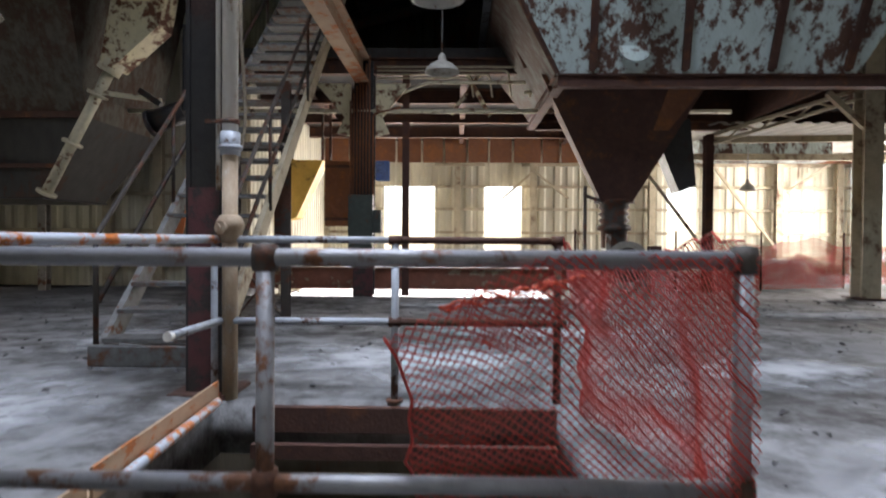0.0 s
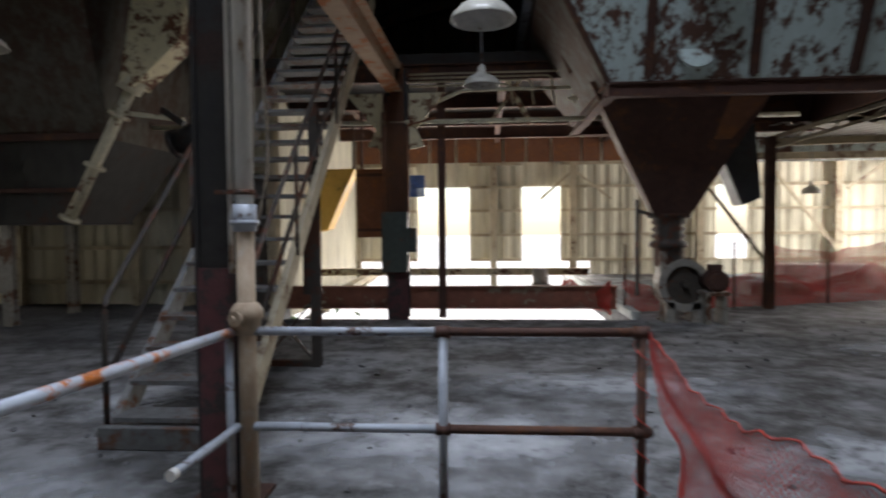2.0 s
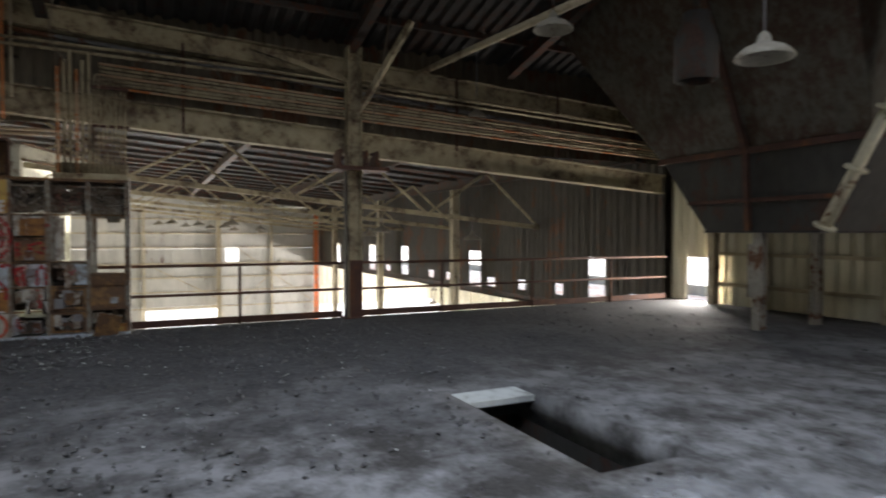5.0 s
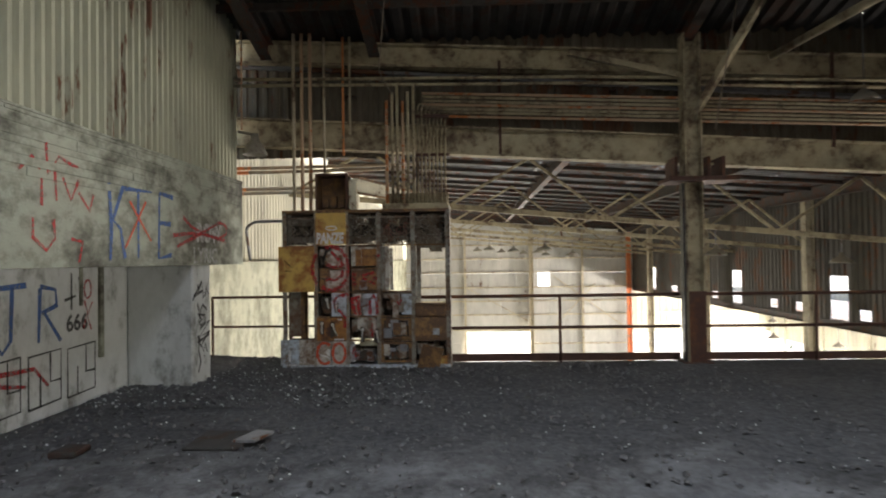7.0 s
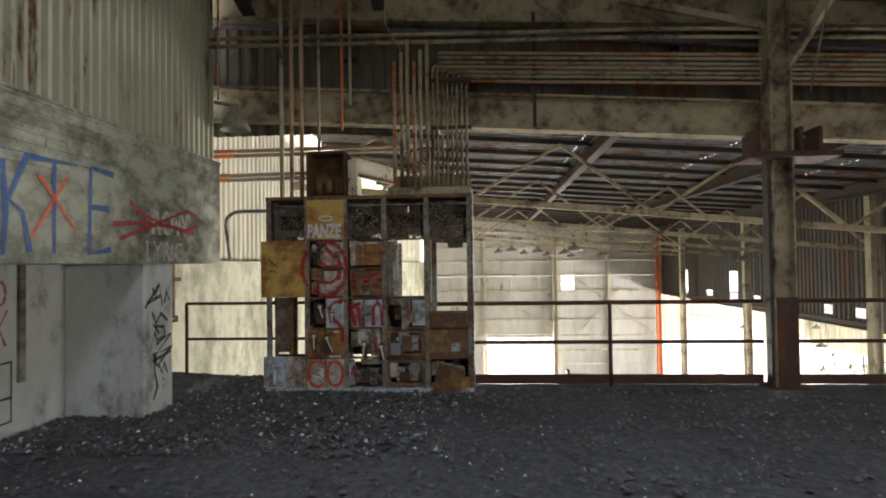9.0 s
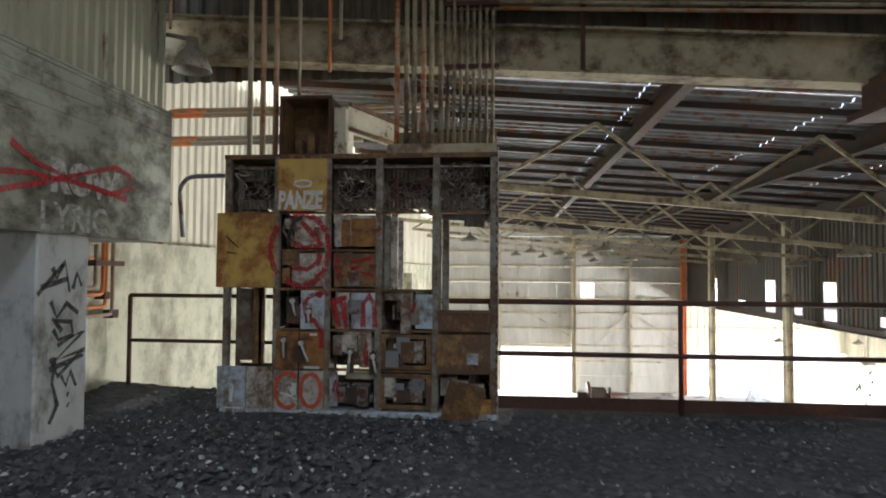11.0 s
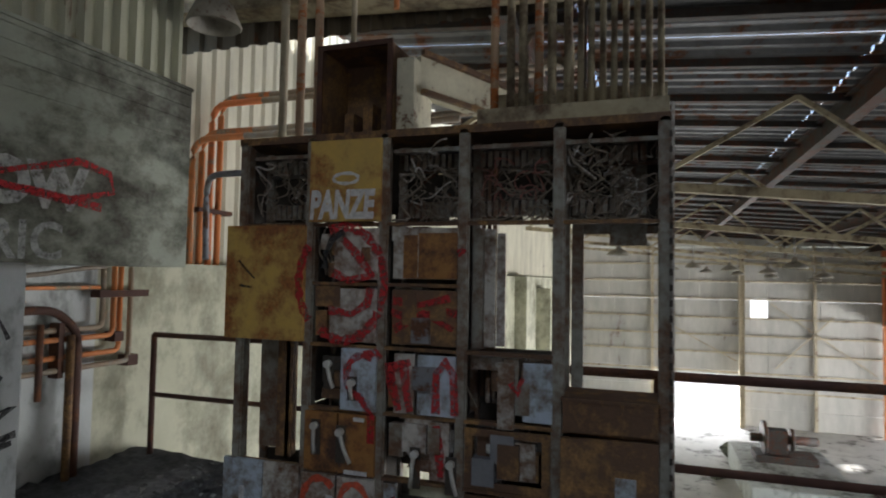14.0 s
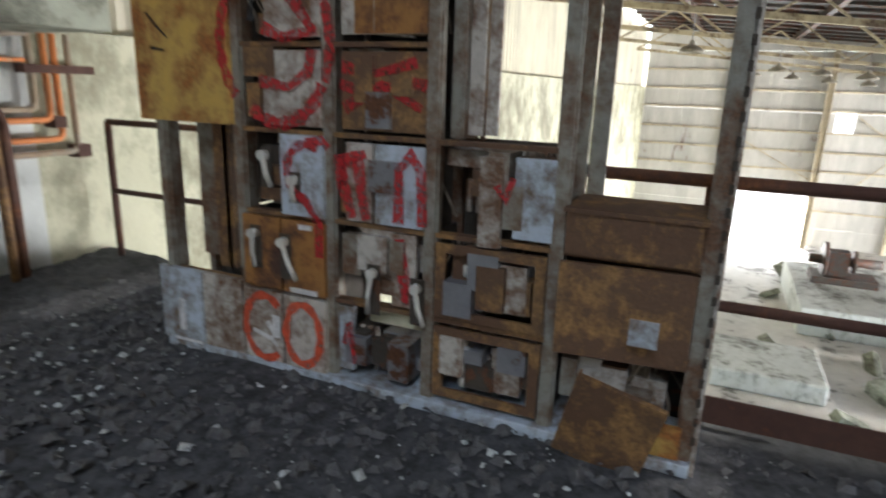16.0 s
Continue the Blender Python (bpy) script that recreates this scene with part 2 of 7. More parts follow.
# ---------- mesh helpers ----------
def box(bm, a, b, mat=None):
    """A box between two corners, optionally placed by a matrix."""
    v = [Vector((x, y, z)) for z in (a[2], b[2]) for y in (a[1], b[1]) for x in (a[0], b[0])]
    v = [bm.verts.new(mat @ p if mat else p) for p in v]
    for f in ((0, 2, 3, 1), (4, 5, 7, 6), (0, 1, 5, 4), (2, 6, 7, 3), (0, 4, 6, 2), (1, 3, 7, 5)):
        bm.faces.new([v[i] for i in f])


def basis(p, q, up=(0, 0, 1)):
    d = Vector(q) - Vector(p)
    z = d.normalized()
    u = Vector(up)
    if abs(z.dot(u)) > 0.98:
        u = Vector((0, 1, 0))
    x = u.cross(z).normalized()
    y = z.cross(x)
    return Matrix.Translation(p) @ Matrix((x, y, z)).transposed().to_4x4(), d.length


def bar(bm, p, q, w, h, up=(0, 0, 1)):
    """A rectangular bar from p to q, w wide and h deep towards up."""
    m, l = basis(p, q, up)
    box(bm, (-w / 2, -h / 2, 0), (w / 2, h / 2, l), m)


def hbeam(bm, p, q, w, h, t=0.02, up=(0, 0, 1)):
    """A wide-flange beam from p to q: flanges w wide, h deep towards up."""
    m, l = basis(p, q, up)
    box(bm, (-w / 2, h / 2 - t, 0), (w / 2, h / 2, l), m)
    box(bm, (-w / 2, -h / 2, 0), (w / 2, -h / 2 + t, l), m)
    box(bm, (-t * 0.4, -h / 2 + t, 0), (t * 0.4, h / 2 - t, l), m)


def angle(bm, p, q, w, t=0.008, up=(0, 0, 1)):
    m, l = basis(p, q, up)
    box(bm, (-w / 2, -w / 2, 0), (w / 2, -w / 2 + t, l), m)
    box(bm, (-w / 2, -w / 2 + t, 0), (-w / 2 + t, w / 2, l), m)


def tube(bm, p, q, r, n=10, r2=None):
    """A round bar from p to q; r2: the other end's radius."""
    m, l = basis(p, q)
    r2 = r if r2 is None else r2
    lo = [bm.verts.new(m @ Vector((r * math.cos(6.2832 * i / n), r * math.sin(6.2832 * i / n), 0))) for i in range(n)]
    hi = [bm.verts.new(m @ Vector((r2 * math.cos(6.2832 * i / n), r2 * math.sin(6.2832 * i / n), l))) for i in range(n)]
    for i in range(n):
        f = bm.faces.new((lo[i], lo[(i + 1) % n], hi[(i + 1) % n], hi[i]))
        f.smooth = True
    bm.faces.new(lo[::-1])
    bm.faces.new(hi)


def pipe(bm, pts, r, n=8, bend=0.0):
    """A pipe along a polyline, with rounded corners of radius bend."""
    pts = [Vector(p) for p in pts]
    if bend:
        out = [pts[0]]
        for a, b, c in zip(pts, pts[1:], pts[2:]):
            u, w = (a - b), (c - b)
            k = min(bend, u.length * 0.45, w.length * 0.45)
            s, e = b + u.normalized() * k, b + w.normalized() * k
            for i in range(5):
                f = i / 4
                out.append((1 - f) ** 2 * s + 2 * f * (1 - f) * b + f * f * e)
        pts = out + [pts[-1]]
    rings = []
    for i, p in enumerate(pts):
        d = (pts[min(i + 1, len(pts) - 1)] - pts[max(i - 1, 0)]).normalized()
        m, _ = basis(p, p + d)
        rings.append([bm.verts.new(m @ Vector((r * math.cos(6.2832 * k / n), r * math.sin(6.2832 * k / n), 0))) for k in range(n)])
    for a, b in zip(rings, rings[1:]):
        for i in range(n):
            f = bm.faces.new((a[i], a[(i + 1) % n], b[(i + 1) % n], b[i]))
            f.smooth = True
    bm.faces.new(rings[0][::-1])
    bm.faces.new(rings[-1])


def lathe(bm, profile, centre, n=24):
    """A surface turned round the vertical through centre: (radius, height) pairs."""
    c = Vector(centre)
    rings = [[bm.verts.new(c + Vector((r * math.cos(6.2832 * i / n), r * math.sin(6.2832 * i / n), z))) for i in range(n)] for r, z in profile]
    for a, b in zip(rings, rings[1:]):
        for i in range(n):
            f = bm.faces.new((a[i], a[(i + 1) % n], b[(i + 1) % n], b[i]))
            f.smooth = True


def plate(bm, pts, t, normal):
    """A flat polygon given thickness t against its normal."""
    nrm = Vector(normal).normalized() * t
    top = [bm.verts.new(Vector(p)) for p in pts]
    low = [bm.verts.new(Vector(p) - nrm) for p in pts]
    bm.faces.new(top)
    bm.faces.new(low[::-1])
    k = len(pts)
    for i in range(k):
        bm.faces.new((top[i], low[i], low[(i + 1) % k], top[(i + 1) % k]))


def sheet(bm, o, along, up, length, height, pitch=0.2, depth=0.03, t=0.003, wavy=0.0):
    """A trapezoid-corrugated sheet: o is a low corner, ribs run along up."""
    o, a, u = Vector(o), Vector(along).normalized(), Vector(up).normalized()
    nrm = a.cross(u)
    xs, s = [], 0.0
    while s < length - 1e-4:
        for f, d in ((0, 0), (0.3, 0), (0.45, 1), (0.85, 1)):
            if s + f * pitch <= length:
                xs.append((s + f * pitch, d * depth))
        s += pitch
    xs.append((length, 0))
    front, back = [], []
    for x, d in xs:
        for k, lst in ((0, front), (-t, back)):
            p = o + a * x + nrm * (d + k)
            lst.append((bm.verts.new(p), bm.verts.new(p + u * height)))
    for lst, flip in ((front, False), (back, True)):
        for (p0, p1), (q0, q1) in zip(lst, lst[1:]):
            bm.faces.new((p0, q0, q1, p1) if not flip else (p1, q1, q0, p0))


def mesh_of(name, fill, mat, bevel=0.0, fix=True):
    bm = bmesh.new()
    fill(bm)
    if fix:
        bmesh.ops.recalc_face_normals(bm, faces=bm.faces)
    if bevel:
        bmesh.ops.bevel(bm, geom=list(bm.edges), offset=bevel, segments=1, affect="EDGES", clamp_overlap=True)
    me = bpy.data.meshes.new(name)
    bm.to_mesh(me)
    bm.free()
    me.materials.append(mat)
    return me


def solid(name, fill, mat, label="", category="", group="", kind="", bevel=0.0):
    """A thing of one mesh."""
    return tagged(new(name, mesh_of(name, fill, mat, bevel)), label, category, group, kind)


def thing(name, base, label, category, group="", kind=""):
    """An empty at the thing's base, to which parts are added."""
    ob = new(name)
    ob.location = base
    ob.empty_display_size = 0.1
    return tagged(ob, label, category, group, kind)


def part(owner, name, fill, mat, label="", bevel=0.0, kind=""):
    """A part of a thing, drawn in world coordinates."""
    ob = new(name, mesh_of(name, fill, mat, bevel))
    return attach(owner, ob, label, kind)


def attach(owner, ob, label="", kind=""):
    ob.parent = owner
    base = owner
    shift = Vector((0, 0, 0))
    while base:
        shift += base.location
        base = base.parent
    ob.matrix_parent_inverse = Matrix.Translation(-shift)
    return tagged(ob, label, kind=kind)


def boxes(*pairs):
    def fill(bm):
        for a, b in pairs:
            box(bm, a, b)
    return fill


def pipes(lines, r, bend=0.08, n=8):
    def fill(bm):
        for pts in lines:
            pipe(bm, pts, r, n, bend)
    return fill


def ribbon(strokes, width, origin, ax, ay, lift=0.003):
    """Flat painted strokes: polylines in the plane through origin spanned by ax, ay."""
    o, ax, ay = Vector(origin), Vector(ax).normalized(), Vector(ay).normalized()
    nrm = ax.cross(ay)

    def fill(bm):
        for k, s in enumerate(strokes):
            pts = [Vector((*p, 0)) for p in s]
            left, right = [], []
            for i, p in enumerate(pts):
                d = (pts[min(i + 1, len(pts) - 1)] - pts[max(i - 1, 0)]).normalized()
                w = width * (0.42 + 0.12 * math.sin(i * 2.3 + k))
                sd = Vector((-d.y, d.x, 0)) * w
                for lst, q in ((left, p + sd), (right, p - sd)):
                    lst.append(bm.verts.new(o + ax * q.x + ay * q.y + nrm * (lift + 0.0006 * k)))
            for i in range(len(pts) - 1):
                bm.faces.new((right[i], right[i + 1], left[i + 1], left[i]))
    return fill


def arc(cx, cy, rx, ry, a0, a1, n=14):
    return [(cx + rx * math.cos(radians(a0 + (a1 - a0) * i / n)), cy + ry * math.sin(radians(a0 + (a1 - a0) * i / n))) for i in range(n + 1)]


def lettering(words, size, origin, ax, ay, lift=0.003, bold=0.01, shear=0.0, wide=1.0):
    """Words in the built-in font, as a mesh in the plane through origin."""
    cu = bpy.data.curves.new("letters", "FONT")
    cu.body, cu.size, cu.offset, cu.resolution_u, cu.shear = words, size, bold, 3, shear
    tmp = bpy.data.objects.new("letters", cu)
    scene.collection.objects.link(tmp)
    bpy.context.view_layer.update()
    me = bpy.data.meshes.new_from_object(tmp.evaluated_get(bpy.context.evaluated_depsgraph_get()))
    bpy.data.objects.remove(tmp)
    ax, ay = Vector(ax).normalized(), Vector(ay).normalized()
    nrm = ax.cross(ay)
    me.transform(Matrix.Translation(Vector(origin) + nrm * lift) @ Matrix((ax, ay, nrm)).transposed().to_4x4() @ Matrix.Diagonal((wide, 1, 1, 1)))
    return me


M_maroon = surf("dark_maroon_paint", (0.10, 0.025, 0.03), (0.06, 0.02, 0.022), (0.04, 0.03, 0.03), 0.35, 1.6, 0.6, 0, 0.25)
M_netbright = surf("bright_orange_cord", (0.85, 0.10, 0.03), (0.7, 0.07, 0.03), None, 0, 4.0, 0.5, 0, 0.1, 1, 0.1)
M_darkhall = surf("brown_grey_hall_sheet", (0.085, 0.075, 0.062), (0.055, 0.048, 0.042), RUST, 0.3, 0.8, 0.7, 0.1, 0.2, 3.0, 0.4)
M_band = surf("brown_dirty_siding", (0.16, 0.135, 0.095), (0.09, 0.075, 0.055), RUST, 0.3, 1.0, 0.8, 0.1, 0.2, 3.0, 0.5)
M_rustpipe = surf("rusty_brown_pipe", (0.46, 0.37, 0.27), (0.30, 0.21, 0.14), (0.62, 0.57, 0.48), 0.36, 3.0, 0.7, 0.1, 0.3, 2.0, 0.4, edge=0.05)
# bin paint; on the hopper it also paints the left side's shade
M_binside = surf("scabbed_paint_and_shade", (0.105, 0.10, 0.08), (0.055, 0.048, 0.038), (0.085, 0.038, 0.022), 0.46, 1.6, 0.75, 0.1, 0.3, 2.0, 0.4, edge=0.05)
M_tread = surf("dark_worn_tread", (0.17, 0.175, 0.175), (0.09, 0.09, 0.09), RUST, 0.32, 2.0, 0.7, 0.2, 0.3, edge=0.05)


def dust_material():
    """Pale dust that thins out towards the rim of its drift."""
    m = surf("pale_dust", (0.60, 0.62, 0.65), (0.40, 0.41, 0.43), (0.15, 0.145, 0.14), 0.28, 0.9, 0.95, 0, 0.5, edge=0.06)
    n, link = m.node_tree.nodes, m.node_tree.links.new
    co = n.new("ShaderNodeTexCoord")
    off = n.new("ShaderNodeVectorMath")
    off.operation = "SUBTRACT"
    off.inputs[1].default_value = (0.5, 0.5, 0.5)
    link(co.outputs["Generated"], off.inputs[0])
    flat = n.new("ShaderNodeVectorMath")
    flat.operation = "MULTIPLY"
    flat.inputs[1].default_value = (1, 1, 0)
    link(off.outputs[0], flat.inputs[0])
    far = n.new("ShaderNodeVectorMath")
    far.operation = "LENGTH"
    link(flat.outputs[0], far.inputs[0])
    fine = n.new("ShaderNodeTexNoise")
    fine.inputs["Scale"].default_value, fine.inputs["Detail"].default_value = 3.5, 6
    link(co.outputs["Object"], fine.inputs["Vector"])
    add = n.new("ShaderNodeMath")
    add.operation = "MULTIPLY_ADD"
    add.inputs[1].default_value = -0.55
    link(fine.outputs[0], add.inputs[0])
    link(far.outputs["Value"], add.inputs[2])
    fade = n.new("ShaderNodeMapRange")
    fade.inputs[1].default_value, fade.inputs[2].default_value = -0.16, 0.16
    fade.inputs[3].default_value, fade.inputs[4].default_value = 0.85, 0.0
    link(add.outputs[0], fade.inputs[0])
    link(fade.outputs[0], n["Principled BSDF"].inputs["Alpha"])
    return m


M_dust = dust_material()


def gritty_floor():
    """Dusty concrete that is buried under dark grit towards the west edge."""
    m = surf("gritty_concrete", (0.27, 0.275, 0.285), (0.17, 0.17, 0.17), (0.065, 0.062, 0.06), 0.46, 0.5, 0.9, 0, 0.5, edge=0.07)
    n, link = m.node_tree.nodes, m.node_tree.links.new
    bsdf = n["Principled BSDF"]
    old = bsdf.inputs["Base Color"].links[0].from_socket
    co = n.new("ShaderNodeTexCoord")
    cut = n.new("ShaderNodeSeparateXYZ")
    link(co.outputs["Object"], cut.inputs[0])
    drift = n.new("ShaderNodeTexNoise")
    drift.inputs["Scale"].default_value, drift.inputs["Detail"].default_value = 0.7, 7
    link(co.outputs["Object"], drift.inputs["Vector"])
    lump = n.new("ShaderNodeTexNoise")
    lump.inputs["Scale"].default_value, lump.inputs["Detail"].default_value, lump.inputs["Roughness"].default_value = 14, 6, 0.75
    link(co.outputs["Object"], lump.inputs["Vector"])
    add = n.new("ShaderNodeMath")
    add.operation = "MULTIPLY_ADD"
    add.inputs[1].default_value = 7.0
    link(drift.outputs[0], add.inputs[0])
    link(cut.outputs["X"], add.inputs[2])
    mask = n.new("ShaderNodeMapRange")
    mask.inputs[1].default_value, mask.inputs[2].default_value = -4.0, -0.6
    mask.inputs[3].default_value, mask.inputs[4].default_value = 0.9, 0.0
    link(add.outputs[0], mask.inputs[0])
    dark = n.new("ShaderNodeValToRGB")
    dark.color_ramp.elements[0].position, dark.color_ramp.elements[1].position = 0.38, 0.68
    dark.color_ramp.elements[0].color, dark.color_ramp.elements[1].color = (0.022, 0.023, 0.025, 1), (0.105, 0.108, 0.116, 1)
    link(lump.outputs[0], dark.inputs[0])
    mix = n.new("ShaderNodeMix")
    mix.data_type = "RGBA"
    link(mask.outputs[0], mix.inputs[0])
    link(old, mix.inputs[6])
    link(dark.outputs[0], mix.inputs[7])
    link(mix.outputs[2], bsdf.inputs["Base Color"])
    return m


M_grit_floor = gritty_floor()


# ---------- the building ----------
X0, X1 = -11.15, 9.0          # platform from the open west edge to the east wall
YS, YE = -3.4, 9.75           # south wall, north edge of the platform
YW = 11.5                     # north-west wall
YN = 18.0                     # north wall beyond the open bay
HALL = -5.9                   # the lower hall's floor
WEND = -43.0                  # the hall's far wall
PIT = ((-1.34, 0.56), (1.45, 3.44))
HOLE = ((-5.88, -3.74), (3.15, 3.9))


def floor_fill(bm):
    """A slab with a stair pit and a hatch left open."""
    xs = [X0, HOLE[0][0], HOLE[0][1], PIT[0][0], PIT[0][1], 1.95, X1]
    ys = [YS, PIT[1][0], HOLE[1][0], PIT[1][1], HOLE[1][1], YE, YW, YN]
    for i in range(len(xs) - 1):
        for j in range(len(ys) - 1):
            x, y = (xs[i] + xs[i + 1]) / 2, (ys[j] + ys[j + 1]) / 2
            if HOLE[0][0] < x < HOLE[0][1] and HOLE[1][0] < y < HOLE[1][1]:
                continue
            if PIT[0][0] < x < PIT[0][1] and PIT[1][0] < y < PIT[1][1]:
                continue
            if y > YE and -3.74 < x < 1.95:
                continue
            if y > YW and x < 1.95:
                continue
            nx, ny = max(1, int((xs[i + 1] - xs[i]) / 0.25)), max(1, int((ys[j + 1] - ys[j]) / 0.25))
            for a in range(nx):
                for b in range(ny):
                    p = [(xs[i] + (xs[i + 1] - xs[i]) * (a + u) / nx, ys[j] + (ys[j + 1] - ys[j]) * (b + v) / ny) for u, v in ((0, 0), (1, 0), (1, 1), (0, 1))]
                    bm.faces.new([bm.verts.new((q[0], q[1], 0)) for q in p])
    bmesh.ops.remove_doubles(bm, verts=bm.verts, dist=0.001)
    for v in bm.verts:
        if not v.is_boundary:
            v.co.z += 0.035 * noise.noise(v.co * 0.9) + 0.012 * noise.noise(v.co * 4.1)
    for f in bm.faces:
        f.smooth = True
    r = bmesh.ops.extrude_face_region(bm, geom=list(bm.faces))
    low = [g for g in r["geom"] if isinstance(g, bmesh.types.BMVert)]
    for v in low:
        v.co.z = -0.3


solid("floor", floor_fill, M_grit_floor, "dusty grey concrete platform floor with dark grit", "floor", kind="structure")
solid("ground", boxes(((-400, -400, -6.2), (400, 400, -5.99))), M_ground, "pale sunlit ground outside the building", "ground", kind="structure")
solid("floor_hall", boxes(((WEND - 0.3, YS - 0.3, HALL - 0.4), (X0 - 0.02, YW + 0.4, HALL))), M_hallfloor, "pale dusty concrete floor of the lower hall", "floor", kind="structure")
# pit and hatch linings
(px0, px1), (py0, py1) = PIT
# dark brown also holds the pit's shade, since the added overhead lamp reaches in
solid("wall_pit", boxes(((px0 - 0.2, py0 - 0.2, -2.8), (px0, py1 + 0.2, -0.3)), ((px1, py0 - 0.2, -2.8), (px1 + 0.2, py1 + 0.2, -0.3)),
      ((px0, py0 - 0.2, -2.8), (px1, py0, -0.3)), ((px0, py1, -2.8), (px1, py1 + 0.2, -0.3)), ((px0 - 0.2, py0 - 0.2, -3.0), (px1 + 0.2, py1 + 0.2, -2.8))),
      M_band, "stained brown walls of the open stair pit, darkened in colour as shade", "pit wall", kind="structure")
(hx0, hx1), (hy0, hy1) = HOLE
# lining colour replaces the shade down in the hatch
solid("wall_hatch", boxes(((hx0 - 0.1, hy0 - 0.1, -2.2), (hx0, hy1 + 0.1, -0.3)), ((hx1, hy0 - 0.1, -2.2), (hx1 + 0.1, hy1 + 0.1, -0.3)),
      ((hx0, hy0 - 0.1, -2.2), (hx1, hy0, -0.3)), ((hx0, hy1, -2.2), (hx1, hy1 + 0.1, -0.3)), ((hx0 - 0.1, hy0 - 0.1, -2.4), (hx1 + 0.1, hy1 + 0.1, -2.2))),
      M_darkside, "lining of the open floor hatch, near-black for the shade inside", "hatch lining", kind="structure")
solid("trim_hatch", boxes(((hx0, hy0, -0.09), (hx0 + 0.34, hy1, -0.035))), M_paleconc,
      "pale concrete ledge inside the floor hatch", "ledge", kind="structure")
# rust trim in its darker tone, again to keep the pit in shade
solid("trim_pit", boxes(((px0 + 0.2, py1 - 0.05, -0.16), (px1, py1, -0.02)), ((px0 + 0.2, py1 - 0.09, -0.30), (px1, py1 - 0.04, -0.22))), M_darkrust,
      "rusty steel edge angle round the pit", "edge angle", kind="structure")

# south wall: lower wall, overhanging lintel, corrugated siding above
DX0, DX1 = 3.38, 3.4
solid("wall_south_lower", boxes(((X0, YS - 0.3, -0.3), (DX0, YS, 1.46)), ((DX1, YS - 0.3, -0.3), (X1, YS, 1.46)), ((DX0, YS - 0.3, -0.3), (DX1, YS, 0))), M_paleconc,
      "pale stained lower concrete wall with graffiti", "wall", kind="structure")
def overhang(bm):
    """The concrete beam, with the marks of its shuttering boards."""
    box(bm, (X0 + 0.05, YS - 0.3, 1.46), (DX0, -2.575, 2.66))
    box(bm, (DX1, YS - 0.3, 1.46), (X1, -2.57, 2.66))
    rnd = random.Random(17)
    z = 2.16
    while z < 2.63:
        h = 0.05 + 0.05 * rnd.random()
        x = X0 + 0.07
        while x < -3.0:
            w = 1.2 + 1.8 * rnd.random()
            if rnd.random() < 0.8:
                box(bm, (x, -2.58, z), (min(x + w, -2.9), -2.573 + 0.010 * rnd.random(), min(z + h - 0.006, 2.65)))
            x += w + 0.01
        z += h
solid("wall_south", overhang, M_conc,
      "stained grey-green concrete wall with graffiti", "wall", kind="structure", bevel=0.012)
solid("wall_south_hall", boxes(((WEND, YS - 0.3, HALL), (X0, YS, 1.50))), M_cream, "cream painted concrete wall, stained near the floor", "wall", kind="structure")
sw = solid("wall_south_siding", lambda bm: (sheet(bm, (DX0, -2.63, 2.66), (-1, 0, 0), (0, 0, 1), DX0 - X0 - 0.1, 5.6, 0.12, -0.042),
      sheet(bm, (X1 + 2.6, -2.63, 2.66), (-1, 0, 0), (0, 0, 1), X1 - DX1 + 2.6, 8.6, 0.2, -0.04), sheet(bm, (DX1, -2.63, 3.8), (-1, 0, 0), (0, 0, 1), DX1 - DX0, 6.4, 0.2, -0.04)),
      M_siding, "grey-green ribbed metal siding streaked with rust", "siding", kind="structure")
solid("wall_south_hall_siding", lambda bm: sheet(bm, (X0 - 0.02, YS - 0.20, 1.5), (-1, 0, 0), (0, 0, 1), 31.8, 3.4, 0.2, -0.03), M_creamside,
      "cream ribbed metal siding of the hall", "siding", kind="structure")
pier = solid("wall_pier", boxes(((-10.02, YS, -0.05), (-9.5, -2.60, 1.46))), M_paleconc, "pale whitewashed concrete pier with black graffiti", "pier", kind="structure", bevel=0.015)
solid("trim_lintel", boxes(((X0 + 0.05, -2.585, 2.655), (DX0, -2.562, 2.675))), M_conc, "thin mortar ledge under the siding", "ledge", kind="structure")
# lower wall recess posts
solid("trim_recess", boxes(((-8.98, YS, 0.45), (-8.91, YS + 0.03, 1.46)), ((-8.62, YS, 1.05), (-8.58, YS + 0.02, 1.46))), M_conc, "grey concrete jambs in the recess", "jamb", kind="structure")

# north-west wall, partly open at the floor
def wall_nw(bm):
    for a, b, z0, z1 in ((X0 - 0.25, -10.72, -0.3, 7.6), (-10.72, -9.95, 0.95, 7.6), (-9.95, -3.9, -0.3, 7.6)):
        sheet(bm, (a, YW, z0), (1, 0, 0), (0, 0, 1), b - a, z1 - z0, 0.25, 0.03)
solid("wall_north_west", wall_nw, M_creamside, "cream ribbed metal wall behind the bins", "wall", kind="structure")
def wall_nw_girts(bm):
    for z in (0.42, 1.05, 1.75, 2.45, 3.15):
        bar(bm, (-9.9, YW - 0.09, z), (-3.9, YW - 0.09, z), 0.1, 0.07)
    for x in (-9.85, -8.75, -6.5, -5.55, -3.95):
        hbeam(bm, (x, YW - 0.22, 0), (x, YW - 0.22, 4.9), 0.16, 0.16, 0.015, (0, 1, 0))
solid("trim_north_west_girts", wall_nw_girts, M_steel, "tan steel posts and girts along the wall", "wall framing", kind="structure")
solid("wall_return", lambda bm: sheet(bm, (-3.9, YW, -0.3), (0, 1, 0), (0, 0, 1), YN - YW, 8.0, 0.25, 0.03), M_creamside, "cream metal wall beside the open bay", "wall", kind="structure")

